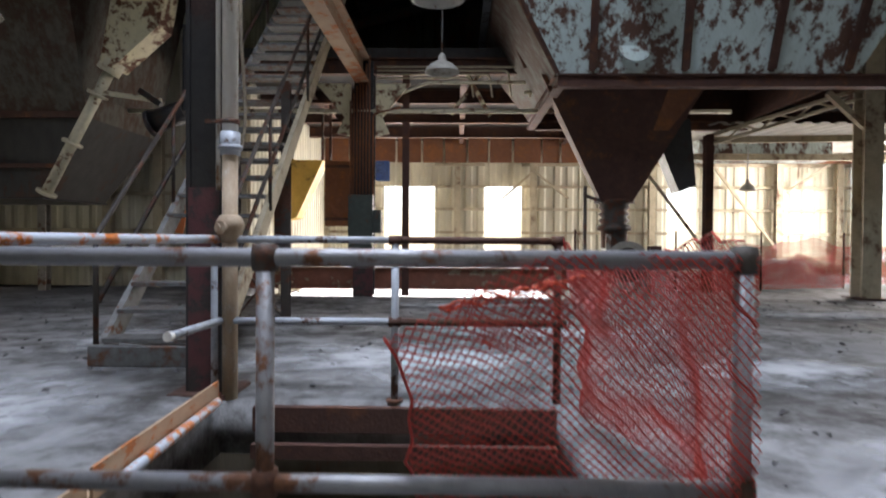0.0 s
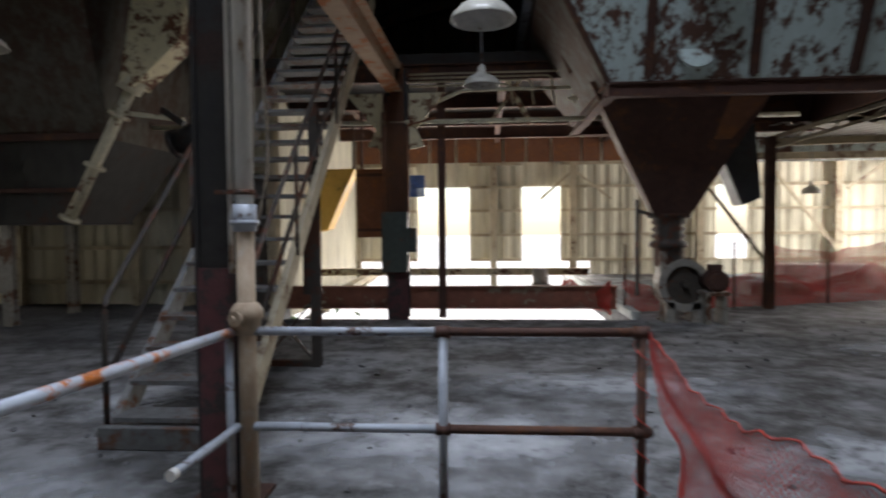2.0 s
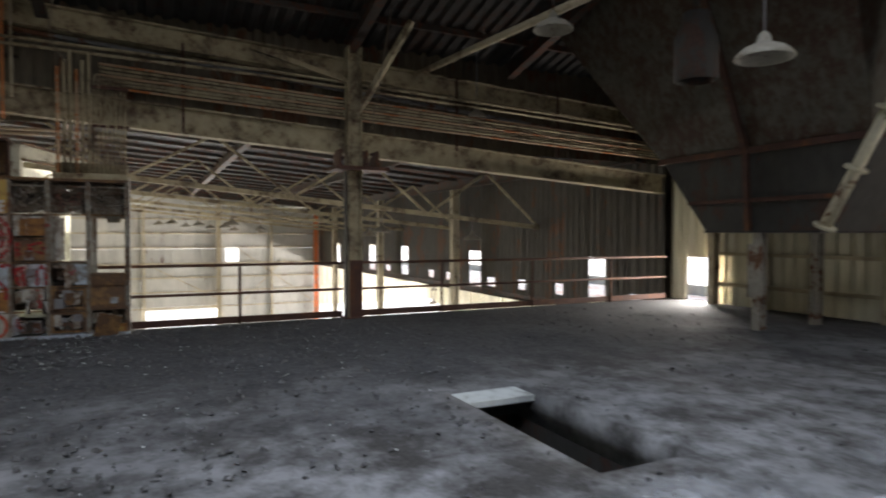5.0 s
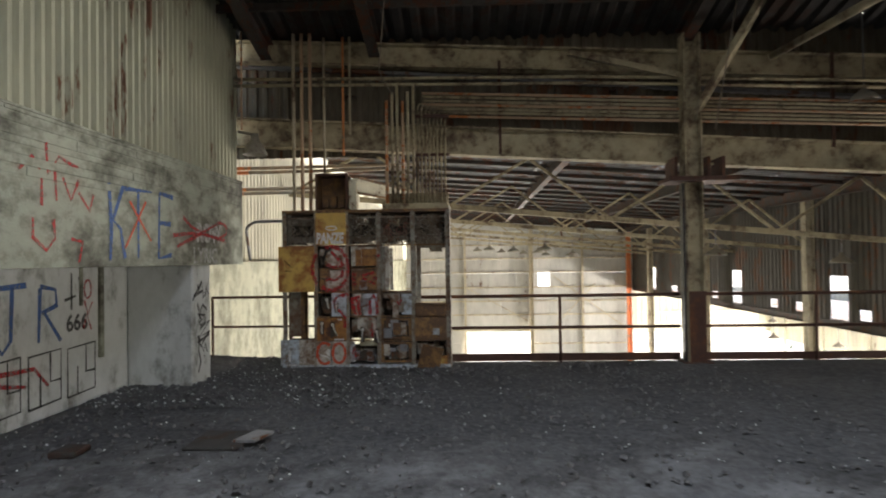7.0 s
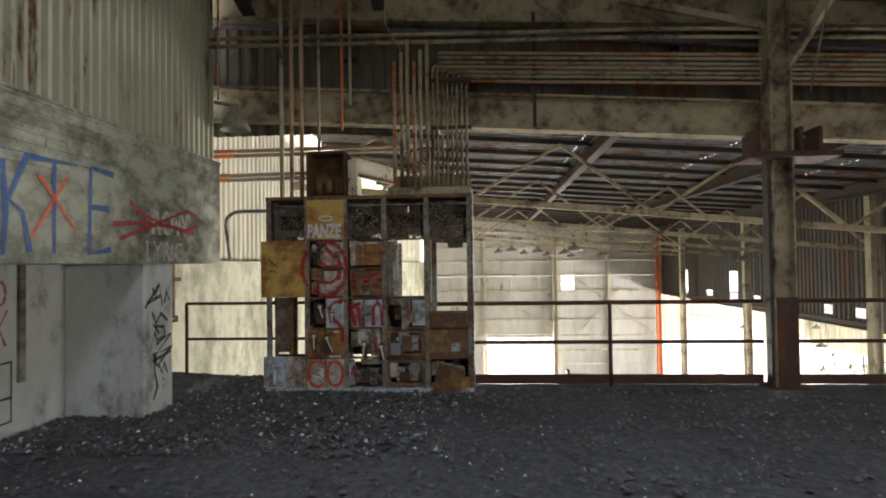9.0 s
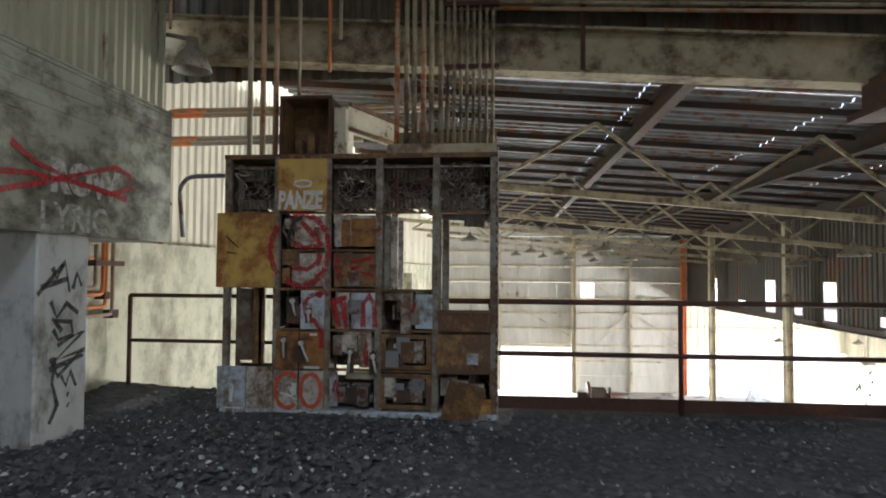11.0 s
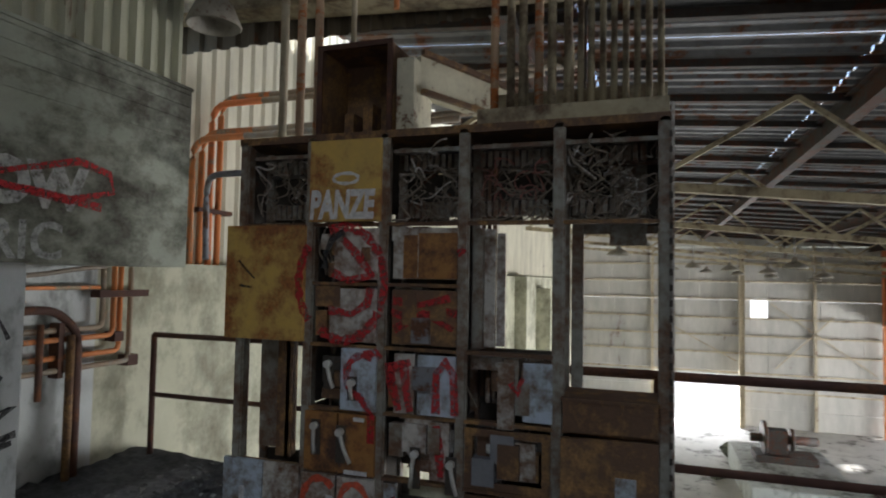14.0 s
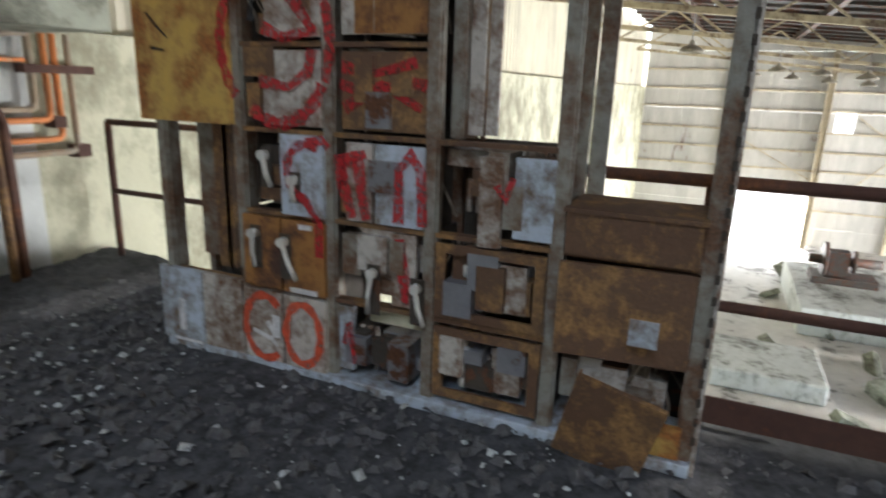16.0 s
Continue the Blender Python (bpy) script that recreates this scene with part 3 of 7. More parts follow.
# north wall panels between girts, with open bays
NW_TOP = 3.8
wall_n = thing("wall_north", (0, YN, 0), "cream metal panel wall with bright open window bays", "wall", kind="structure")
girts = [0.42, 1.12, 1.80, 2.46, 3.10, NW_TOP]
openings = [(-2.15, -0.66, 0.40, 2.46), (0.80, 1.88, 0.40, 2.46), (6.1, 6.95, 0.42, 2.46), (-3.85, 3.0, -6.0, 0.40)]
xs_n = [-3.9, -2.9, -2.15, -0.66, 0.1, 0.80, 1.88, 2.7, 3.6, 4.5, 5.3, 6.1, 6.95, 7.9, 8.6, 9.5, 10.4, 11.4]
def n_panel(x0, x1, z0, z1):
    part(wall_n, "panel", lambda bm: sheet(bm, (x0 - 0.005, YN + 0.02, z0), (1, 0, 0), (0, 0, 1), x1 - x0 + 0.01, z1 - z0 + 0.004, 0.36, 0.03), M_creamside)
for xa, xb in zip(xs_n, xs_n[1:]):
    for za, zb in zip([-0.25] + girts, girts):
        c = ((xa + xb) / 2, (za + zb) / 2)
        if any(o[0] - 0.01 < c[0] < o[1] + 0.01 and o[2] - 0.02 < c[1] < o[3] for o in openings):
            continue
        n_panel(xa, xb, za, zb)
def n_frame(bm):
    for z in girts:
        bar(bm, (-3.9, YN - 0.08, z), (-2.15, YN - 0.08, z), 0.08, 0.08)
        bar(bm, (-0.66, YN - 0.08, z), (0.8, YN - 0.08, z), 0.08, 0.08)
        bar(bm, (1.88, YN - 0.08, z), (6.1, YN - 0.08, z), 0.08, 0.08)
        bar(bm, (6.95, YN - 0.08, z), (11.4, YN - 0.08, z), 0.08, 0.08)
    for x in (-3.85, 0.0, 2.2, 5.6, 9.2, 10.9):
        hbeam(bm, (x, YN - 0.22, -0.3), (x, YN - 0.22, 3.85), 0.18, 0.18, 0.015, (0, 1, 0))
    for a, b in (((2.2, 2.9), (3.2, 2.1)), ((2.2, 2.9), (1.3, 2.1)), ((9.2, 0.6), (7.2, 3.2)), ((9.4, 2.3), (10.7, 3.2))):
        bar(bm, (a[0], YN - 0.3, a[1]), (b[0], YN - 0.3, b[1]), 0.07, 0.07)
part(wall_n, "girt_frame", n_frame, M_steel, "tan steel girts, posts and diagonal braces")
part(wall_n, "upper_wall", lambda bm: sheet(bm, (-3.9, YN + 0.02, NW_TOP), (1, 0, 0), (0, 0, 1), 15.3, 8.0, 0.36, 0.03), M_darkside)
# the gap from y 12 to 17 is unseen, cut for the annex lamp
solid("wall_east", lambda bm: [sheet(bm, (11.4, y0, z0), (0, 1, 0), (0, 0, 1), y1 - y0, z1 - z0, 0.25, 0.03) for y0, y1, z0, z1 in ((YS, 12.0, -0.3, 11.7), (12.0, 17.0, -0.3, 0.4), (12.0, 17.0, 3.0, 11.7), (17.0, YN, -0.3, 11.7))], M_siding, "dim ribbed metal east wall", "wall", kind="structure")
solid("floor_east", boxes(((X1, YS, -0.3), (11.5, YN, -0.01))), M_floor, "dusty concrete floor beside the east wall", "floor", kind="structure")

# open north bay: steel across the gap
def bay_beam(y, z0, z1, x0, x1):
    def fill(bm):
        hbeam(bm, (x0, y, (z0 + z1) / 2), (x1, y, (z0 + z1) / 2), 0.18, z1 - z0, 0.02)
    return fill
solid("bay_beam", bay_beam(10.55, 0.06, 0.42, -3.7, 1.9), M_redoxide, "red oxide steel beam across the open bay", "steel beam", "beams across the bay")
solid("bay_beam", bay_beam(13.2, 0.38, 0.52, -3.7, 1.9), M_chute, "tan and red steel beam across the open bay", "steel beam", "beams across the bay")
solid("bay_side_beam", lambda bm: hbeam(bm, (-2.9, 9.9, 0.08), (-3.3, 17.8, 0.08), 0.2, 0.2, 0.02), M_steel, "tan steel beam along the open bay", "steel beam")
solid("bay_curb", boxes(((1.95, 9.75, 0), (2.08, 17.8, 0.12))), M_paleconc, "low pale concrete curb along the bay", "curb", kind="structure")

# roof over the platform, rising eastwards, dark
def roof_fill(bm):
    k = math.hypot(1, 0.26)
    # the two gaps are unseen openings, added for the overhead lamps
    for x0, x1, y0, y1 in ((X0 - 0.3, -6.4, YS - 0.5, YN + 0.3), (-6.4, -4.0, YS - 0.5, -0.3), (-6.4, -4.0, 2.3, YN + 0.3), (-4.0, -3.6, YS - 0.5, YN + 0.3), (1.0, 12.0, YS - 0.5, YN + 0.3), (-3.6, -2.2, 0.6, 3.4), (-3.6, 1.0, YS - 0.5, 0.6), (-3.6, 1.0, 3.4, YN + 0.3)):
        sheet(bm, (x0, y0, 4.80 + 0.26 * (x0 - X0 + 0.3)), (0, 1, 0), (1, 0, 0.26), y1 - y0, (x1 - x0) * k, 0.25, 0.05)
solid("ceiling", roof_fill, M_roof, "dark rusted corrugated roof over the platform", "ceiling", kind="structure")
def roof_z(x):
    return 4.80 + 0.26 * (x - X0)
def rafters(bm):
    for y in (-2.2, -0.6, 3.85, 7.1, 10.4, 13.6, 16.8):
        hbeam(bm, (X0, y, roof_z(X0) - 0.2), (11.2, y, roof_z(11.2) - 0.2), 0.16, 0.28, 0.02)
    x = -10.4
    while x < 11:
        if not -3.7 < x < 1.1:
            bar(bm, (x, YS, roof_z(x) - 0.05), (x, YN, roof_z(x) - 0.05), 0.07, 0.1)
        else:
            bar(bm, (x, 3.8, roof_z(x) - 0.05), (x, YN, roof_z(x) - 0.05), 0.07, 0.1)
        x += 1.3
solid("ceiling_rafters", rafters, M_darksteel, "dark steel rafters and purlins under the roof", "rafters", kind="structure")

# west side: column line, girders, siding band, conduits
def west_girder(bm):
    hbeam(bm, (-11.2, YS + 0.1, 3.46), (-11.2, 11.2, 2.57), 0.22, 0.42, 0.025)
solid("west_girder", west_girder, M_oldsteel, "long dusty tan steel girder on the west edge", "girder", kind="structure")
solid("west_upper_girder", lambda bm: hbeam(bm, (-11.25, YS, 4.66), (-11.25, 11.4, 3.92), 0.24, 0.34, 0.025), M_oldsteel, "upper dusty steel girder under the eaves", "girder", kind="structure")
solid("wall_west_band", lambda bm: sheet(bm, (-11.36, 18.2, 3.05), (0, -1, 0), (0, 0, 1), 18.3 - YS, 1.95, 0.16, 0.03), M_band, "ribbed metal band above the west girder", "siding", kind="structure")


def steel_column(name, x, y, top, w, mat, label, base_mat=None):
    c = thing(name, (x, y, 0), label, "column", "steel columns")
    part(c, "shaft", lambda bm: hbeam(bm, (x, y, 0), (x, y, top), w, w, 0.022, (0, 1, 0)), mat)
    part(c, "base_plate", boxes(((x - w * 0.8, y - w * 0.8, 0), (x + w * 0.8, y + w * 0.8, 0.03))), M_darkrust)
    return c


c = steel_column("west_column", -10.95, 3.88, 4.6, 0.24, M_oldsteel, "tall dusty steel column, shaded side coloured black, on the platform edge")
part(c, "corbel", boxes(((-11.25, 3.5, 2.52), (-10.70, 4.45, 2.58)), ((-11.2, 4.05, 2.58), (-10.8, 4.09, 2.86)), ((-11.2, 4.25, 2.58), (-10.8, 4.29, 2.86)), ((-11.2, 3.60, 2.58), (-10.8, 3.64, 2.86))), M_darkrust, "rust-brown bracket plates")
part(c, "knee_brace", lambda bm: (bar(bm, (-10.95, 3.9, 3.4), (-10.1, 4.6, 4.9), 0.09, 0.09), bar(bm, (-10.95, 3.88, 4.0), (-10.95, 2.2, 4.4), 0.08, 0.08)), M_oldsteel)
part(c, "painted_foot", boxes(((-10.829, 3.77, 0.03), (-10.822, 4.0, 1.0))), M_darkrust, "dark red-brown rusted foot")
# black strip paints the column's unlit side
part(c, "shaded_face", boxes(((-10.96, 3.71, 0.03), (-10.83, 3.737, 2.5))), M_blacksteel, "black strip for the shaded side")

# guard rail on the west edge
def west_rail(y0, y1, posts):
    r = thing("west_guard_rail", (-11.05, y0, 0), "rusty dark pipe guard rail on the platform edge", "guard rail", "edge rails")
    part(r, "top_rail", pipes([[(-11.05, y0, 0.95), (-11.05, y1, 0.95)]], 0.024), M_darkrust)
    part(r, "mid_rail", pipes([[(-11.05, y0, 0.50), (-11.05, y1, 0.50)]], 0.022), M_darkrust)
    for y in posts:
        part(r, "post", pipes([[(-11.05, y, 0), (-11.05, y, 0.95)]], 0.022), M_darkrust)
    part(r, "toe_plate", boxes(((-11.07, y0, 0.02), (-11.06, y1, 0.13))), M_darkrust)
west_rail(-0.55, 3.72, (0.42, 2.03))
west_rail(4.04, 11.2, (5.6, 7.6, 9.6))
solid("floor_corner", boxes(((-11.65, YS, -0.3), (X0, -1.7, -0.004))), M_grit_floor, "dark gritty floor corner behind the cabinet", "floor", kind="structure")
r = thing("corner_guard_rail", (-11.5, -3.2, 0), "thin dark steel guard rail beside the cream wall", "guard rail", "edge rails")
part(r, "top_rail", pipes([[(-11.5, -3.2, 0.95), (-11.5, -0.6, 0.95)]], 0.02), M_darkrust)
part(r, "mid_rail", pipes([[(-11.5, -3.2, 0.50), (-11.5, -0.6, 0.50)]], 0.018), M_darkrust)
part(r, "post", pipes([[(-11.5, -3.2, 0), (-11.5, -3.2, 0.95)]], 0.022), M_darkrust)

# the lower hall: north wall, end wall, roof, trusses
def hall_north(bm):
    holes = [(-14.1, -13.45, -0.45, 0.85), (-20.95, -20.1, -0.42, 0.85), (-27.7, -26.9, -0.4, 0.9), (-32.3, -31.4, -0.4, 0.9), (-38.9, -38.0, -0.4, 0.9),
             (-12.5, -12.15, -0.30, -0.02), (-15.6, -15.25, -0.30, 0.02), (-17.6, -17.2, -0.32, 0.0), (-19.6, -19.1, -0.35, -0.05), (-22.9, -22.4, -0.35, -0.05), (-24.6, -24.1, -0.35, -0.05),
             (-29.8, -29.2, -0.35, -0.05), (-35.2, -34.4, -0.35, -0.05)]
    xs = sorted({X0, WEND, *[h[0] for h in holes], *[h[1] for h in holes]})
    for a, b in zip(xs, xs[1:]):
        zs = [-0.50 if a < -16 else HALL]
        hs = sorted([h for h in holes if h[0] <= a + 0.01 and h[1] >= b - 0.01], key=lambda h: h[2])
        z = zs[0]
        for h in hs:
            sheet(bm, (a, YW, z), (1, 0, 0), (0, 0, 1), b - a, h[2] - z, 0.25, 0.03)
            z = h[3]
        sheet(bm, (a, YW, z), (1, 0, 0), (0, 0, 1), b - a, 4.0 - z, 0.25, 0.03)
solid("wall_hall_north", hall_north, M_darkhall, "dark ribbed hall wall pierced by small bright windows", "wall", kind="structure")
AISLE = 20.3                  # far side of the low aisle north of the hall
def end_boards(bm):
    """Pale sheets laid in courses, lapped over one another."""
    rnd = random.Random(31)
    for a, b, z0, z1 in ((YS, 0.5, HALL, 4.4), (0.5, 4.8, -3.35, 4.4), (4.8, 5.3, HALL, 4.4), (5.3, 6.1, HALL, -0.35), (5.3, 6.1, 0.65, 4.4), (6.1, YW, HALL, 4.4)):
        z = HALL
        while z < z1:
            top = min(z + 0.92, z1)
            lo = max(z, z0)
            if top - lo > 0.02:
                y = a
                while y < b - 0.01:
                    w = min(1.6 + 0.9 * rnd.random(), b - y)
                    d = 0.02 + 0.03 * rnd.random()
                    box(bm, (WEND - 0.02, y, lo), (WEND + d, y + w - 0.008, top - 0.012))
                    y += w
            z += 0.92
solid("wall_hall_west", end_boards, M_greyside, "pale grey lapped sheets on the end wall of the hall", "wall", kind="structure")
def end_frame(bm):
    for z in (-4.1, -3.2, -2.2, -1.3, -0.4, 0.6, 1.5, 2.4):
        bar(bm, (WEND + 0.14, 4.9 if z < -3.3 else YS, z), (WEND + 0.14, YW, z), 0.07, 0.09)
    for y in (0.5, 4.85, 8.2):
        bar(bm, (WEND + 0.2, y, HALL), (WEND + 0.2, y, 3.4), 0.14, 0.14)
    for p, q in (((6.2, 0.4), (10.8, -3.0)), ((6.4, -2.9), (9.0, -0.2)), ((0.4, -0.3), (4.6, -2.6))):
        bar(bm, (WEND + 0.24, p[0], p[1]), (WEND + 0.24, q[0], q[1]), 0.06, 0.06)
solid("trim_hall_west_frame", end_frame, M_steel, "tan steel girts, posts and braces on the end wall", "wall framing", kind="structure")
def aisle_walls(bm):
    sheet(bm, (WEND, YW, -3.45), (0, 1, 0), (0, 0, 1), AISLE - YW, 2.9, 0.4, 0.03)
    sheet(bm, (WEND, AISLE, -3.75), (1, 0, 0), (0, 0, 1), 27.0, 3.2, 0.4, 0.03)
    for x in range(-41, -16, 4):
        bar(bm, (x, AISLE - 0.1, HALL), (x, AISLE - 0.1, -0.8), 0.16, 0.16)
    bar(bm, (WEND + 0.1, YW, -2.1), (WEND + 0.1, AISLE, -2.1), 0.08, 0.1)
solid("wall_aisle", aisle_walls, M_creamside, "cream ribbed walls of the low aisle, open at the foot", "wall", kind="structure")
solid("ceiling_aisle", lambda bm: sheet(bm, (WEND - 0.2, YW + 0.05, -0.46), (1, 0, 0), (0, 1, -0.06), 27.4, AISLE - YW + 0.4, 0.3, 0.04), M_hallroof, "grey corrugated lean-to roof over the aisle", "ceiling", kind="structure")
solid("floor_aisle", boxes(((WEND - 0.3, YW + 0.4, HALL - 0.4), (-16.0, AISLE + 0.3, HALL))), M_hallfloor, "pale dusty concrete floor of the aisle", "floor", kind="structure")
solid("aisle_beam", lambda bm: hbeam(bm, (WEND, YW + 0.02, -0.56), (-16.0, YW + 0.02, -0.56), 0.2, 0.22, 0.02), M_darksteel, "dark steel eaves beam along the aisle", "steel beam", kind="structure")
def hz(y):
    return 4.15 - 0.075 * (y - 1)
def hall_roof(bm):
    for x in range(int(WEND), int(X0), 4):
        xa, xb = x, min(x + 3.97, X0 - 0.1)
        y = YS
        while y < YW + 0.4:
            sheet(bm, (xa, y, hz(y)), (1, 0, 0), (0, 1, -0.075), xb - xa, 3.05, 0.3, 0.05)
            y += 3.06
solid("ceiling_hall", hall_roof, M_hallroof, "grey corrugated hall roof with gaps of daylight", "ceiling", kind="structure")
def hall_beams(bm):
    for y in (-1.0, 2.95, 6.85, 10.6):
        hbeam(bm, (X0 - 0.1, y, hz(y) - 0.2), (WEND, y, hz(y) - 0.2), 0.18, 0.34, 0.02)
    x = X0 - 1.6
    while x > WEND:
        bar(bm, (x, YS, hz(YS) - 0.06), (x, YW, hz(YW) - 0.06), 0.1, 0.1)
        x -= 1.5
solid("ceiling_hall_beams", hall_beams, M_darksteel, "dark rusty steel beams under the hall roof", "roof beams", kind="structure")


def truss(x):
    def fill(bm):
        ys = [YS - 0.06 + (YW - YS + 0.08) * i / 8 for i in range(9)]
        zb = [hz(y) - 1.55 - 0.02 * (y - 4) for y in ys]
        bar(bm, (x, ys[0], zb[0]), (x, ys[-1], zb[-1]), 0.12, 0.12)
        for i in range(8):
            if i % 2:
                bar(bm, (x, ys[i], hz(ys[i]) - 0.25), (x, ys[i + 1], zb[i + 1]), 0.06, 0.06)
            else:
                bar(bm, (x, ys[i], zb[i]), (x, ys[i + 1], hz(ys[i + 1]) - 0.25), 0.06, 0.06)
    return solid("roof_truss", fill, M_oldsteel, "dusty tan steel roof truss of the hall", "roof truss", "hall trusses")
for xt in (-16.5, -22.0, -27.5, -33.0, -38.5):
    truss(xt)


def hall_column(x, y, mat):
    solid("hall_column", lambda bm: hbeam(bm, (x, y, HALL), (x, y, hz(y) - 0.3), 0.26, 0.26, 0.02, (0, 1, 0)), mat, "steel column standing in the lower hall", "column", "hall columns")
for xt in (-21, -29, -37):
    hall_column(xt, 10.9, M_steel)
hall_column(-42.4, 11.1, M_orangepost)
hall_column(-42.3, 4.8, M_steel)


# ---------- east part: pit rails, pipe post, stair ----------
col = thing("pit_column", (-1.47, 3.62, 0), "dark steel column with a maroon painted foot beside the pit", "column", "steel columns")
part(col, "shaft", lambda bm: hbeam(bm, (-1.47, 3.62, 0), (-1.47, 3.62, 7.2), 0.2, 0.21, 0.024, (1, 0, 0)), M_blacksteel)
part(col, "web_casing", boxes(((-1.55, 3.535, 0.0), (-1.39, 3.56, 7.2))), M_blacksteel, "blackened casing between the flanges")
part(col, "painted_foot", boxes(((-1.56, 3.518, 0.0), (-1.38, 3.534, 1.22))), M_maroon, "maroon painted lower part")
part(col, "base_plate", boxes(((-1.65, 3.44, 0), (-1.29, 3.8, 0.03))), M_darkrust)

stand = thing("standpipe", (-1.30, 3.48, 0), "off-white standpipe with couplings, rusty tan below", "pipe")
part(stand, "upper_pipe", pipes([[(-1.30, 3.48, 1.5), (-1.30, 3.48, 7.3)]], 0.044, 0, 14), M_whitepipe)
part(stand, "lower_pipe", pipes([[(-1.30, 3.48, 0), (-1.30, 3.48, 1.5)]], 0.043, 0, 14), M_rustpipe, "rusty tan lower pipe")
part(stand, "coupling", lambda bm: (tube(bm, (-1.30, 3.48, 1.40), (-1.30, 3.48, 1.53), 0.056, 14), tube(bm, (-1.30, 3.48, 1.43), (-1.30, 3.48, 1.455), 0.068, 14)), M_railgrey, "pale blue coupling")
part(stand, "clamp", lambda bm: (tube(bm, (-1.30, 3.48, 1.575), (-1.30, 3.48, 1.60), 0.055, 12), bar(bm, (-1.43, 3.45, 1.588), (-1.24, 3.45, 1.588), 0.02, 0.02)), M_darksteel)
def union(bm):
    lathe(bm, [(0.0, 0.90), (0.05, 0.90), (0.066, 0.93), (0.066, 0.97), (0.078, 0.985), (0.078, 1.02), (0.06, 1.05), (0.045, 1.06)], (-1.30, 3.48, 0), 14)
    tube(bm, (-1.33, 3.40, 0.985), (-1.30, 3.48, 0.985), 0.04, 10)
    tube(bm, (-1.34, 3.385, 0.985), (-1.335, 3.395, 0.985), 0.02, 8)
part(stand, "union_fitting", union, M_rustpipe, "worn pipe union with a side plug")
part(stand, "thin_conduit", pipes([[(-1.365, 3.47, 1.2), (-1.365, 3.47, 7.2)]], 0.014), M_whitepipe)

back_rail = thing("pit_back_rail", (-0.35, 3.47, 0), "pipe guard rail, blue-grey and rusty, behind the pit", "guard rail", "pit rails")
part(back_rail, "blue_pipes", pipes([[(-1.27, 3.47, 0.92), (-0.33, 3.47, 0.92)], [(-1.27, 3.47, 0.455), (-0.33, 3.47, 0.455)]], 0.0215, 0, 10), M_railgrey, "blue-grey painted pipes")
part(back_rail, "rusty_pipes", pipes([[(-0.33, 3.47, 0.92), (0.59, 3.47, 0.92)], [(-0.33, 3.47, 0.455), (0.62, 3.47, 0.455)]], 0.0215, 0, 10), M_darkrust, "bare rusty pipes")
part(back_rail, "post", pipes([[(-0.35, 3.47, -0.02), (-0.35, 3.47, 0.92)]], 0.022, 0, 10), M_railgrey)
part(back_rail, "post", pipes([[(0.57, 3.47, -0.02), (0.57, 3.47, 0.94)]], 0.022, 0, 10), M_darkrust)
part(back_rail, "post", pipes([[(-1.375, 3.44, 0), (-1.375, 3.44, 0.93)]], 0.02, 0, 10), M_railgrey)
part(back_rail, "fittings", lambda bm: [tube(bm, (x - 0.035, 3.47, z), (x + 0.035, 3.47, z), 0.03, 10) for x in (-0.35, 0.57) for z in (0.455, 0.92)] + [tube(bm, (-0.35, 3.47, 0), (-0.35, 3.47, 0.015), 0.05, 10)], M_darkrust, kind="stuff")

side_rail = thing("pit_side_rail", (-1.58, 1.45, 0), "pale blue pipe rail with flaking orange paint beside the pit", "guard rail", "pit rails")
part(side_rail, "top_rail", pipes([[(-1.36, 3.45, 0.92), (-1.55, 1.72, 0.92)]], 0.024, 0, 14), M_bluepipe)
part(side_rail, "sleeve", lambda bm: (tube(bm, (-1.545, 1.77, 0.92), (-1.553, 1.69, 0.92), 0.0265, 14), box(bm, (-1.558, 1.71, 0.88), (-1.545, 1.73, 0.92))), M_darksteel, "dark steel pipe sleeve")
part(side_rail, "end_bend", pipes([[(-1.55, 1.70, 0.92), (-1.59, 1.36, 0.92), (-1.59, 1.36, 0)]], 0.021, 0.05, 12), M_whitepipe, "off-white bent end pipe")
part(side_rail, "mid_stub", pipes([[(-1.345, 3.45, 0.455), (-1.37, 2.88, 0.455)]], 0.0215, 0, 10), M_railgrey, "broken-off middle rail stub")
part(side_rail, "stub_end", lambda bm: tube(bm, (-1.369, 2.90, 0.455), (-1.371, 2.865, 0.455), 0.024, 10), M_whitepipe)

near_rail = thing("pit_front_rail", (-0.43, 1.38, 0), "dark grey pipe guard rail with rust spots", "guard rail", "pit rails")
part(near_rail, "top_rail", pipes([[(-1.2, 1.38, 0.885), (0.65, 1.38, 0.885)]], 0.0215, 0, 12), M_greysteel)
part(near_rail, "mid_rail", pipes([[(-1.2, 1.38, 0.37), (0.65, 1.38, 0.37)]], 0.0215, 0, 12), M_greysteel)
for x in (-1.2, -0.435, 0.64):
    part(near_rail, "post", pipes([[(x, 1.38, 0), (x, 1.38, 0.885)]], 0.0215, 0, 12), M_greysteel)
part(near_rail, "corner_fitting", lambda bm: [lathe(bm, [(0, -0.035), (0.03, -0.03), (0.034, 0), (0.03, 0.03), (0, 0.035)], (x, 1.38, z), 10) for x in (-0.435, 0.64) for z in (0.885, 0.37)], M_darksteel, kind="stuff")
solid("pit_edge_angle", lambda bm: (angle(bm, (-1.33, 2.1, 0.06), (-1.40, 3.42, 0.06), 0.12, 0.012), angle(bm, (-1.31, 1.5, 0.04), (-1.33, 2.1, 0.04), 0.08, 0.01)), M_orangepaint,
      "rusty orange steel angle lying on the pit edge", "steel angle")
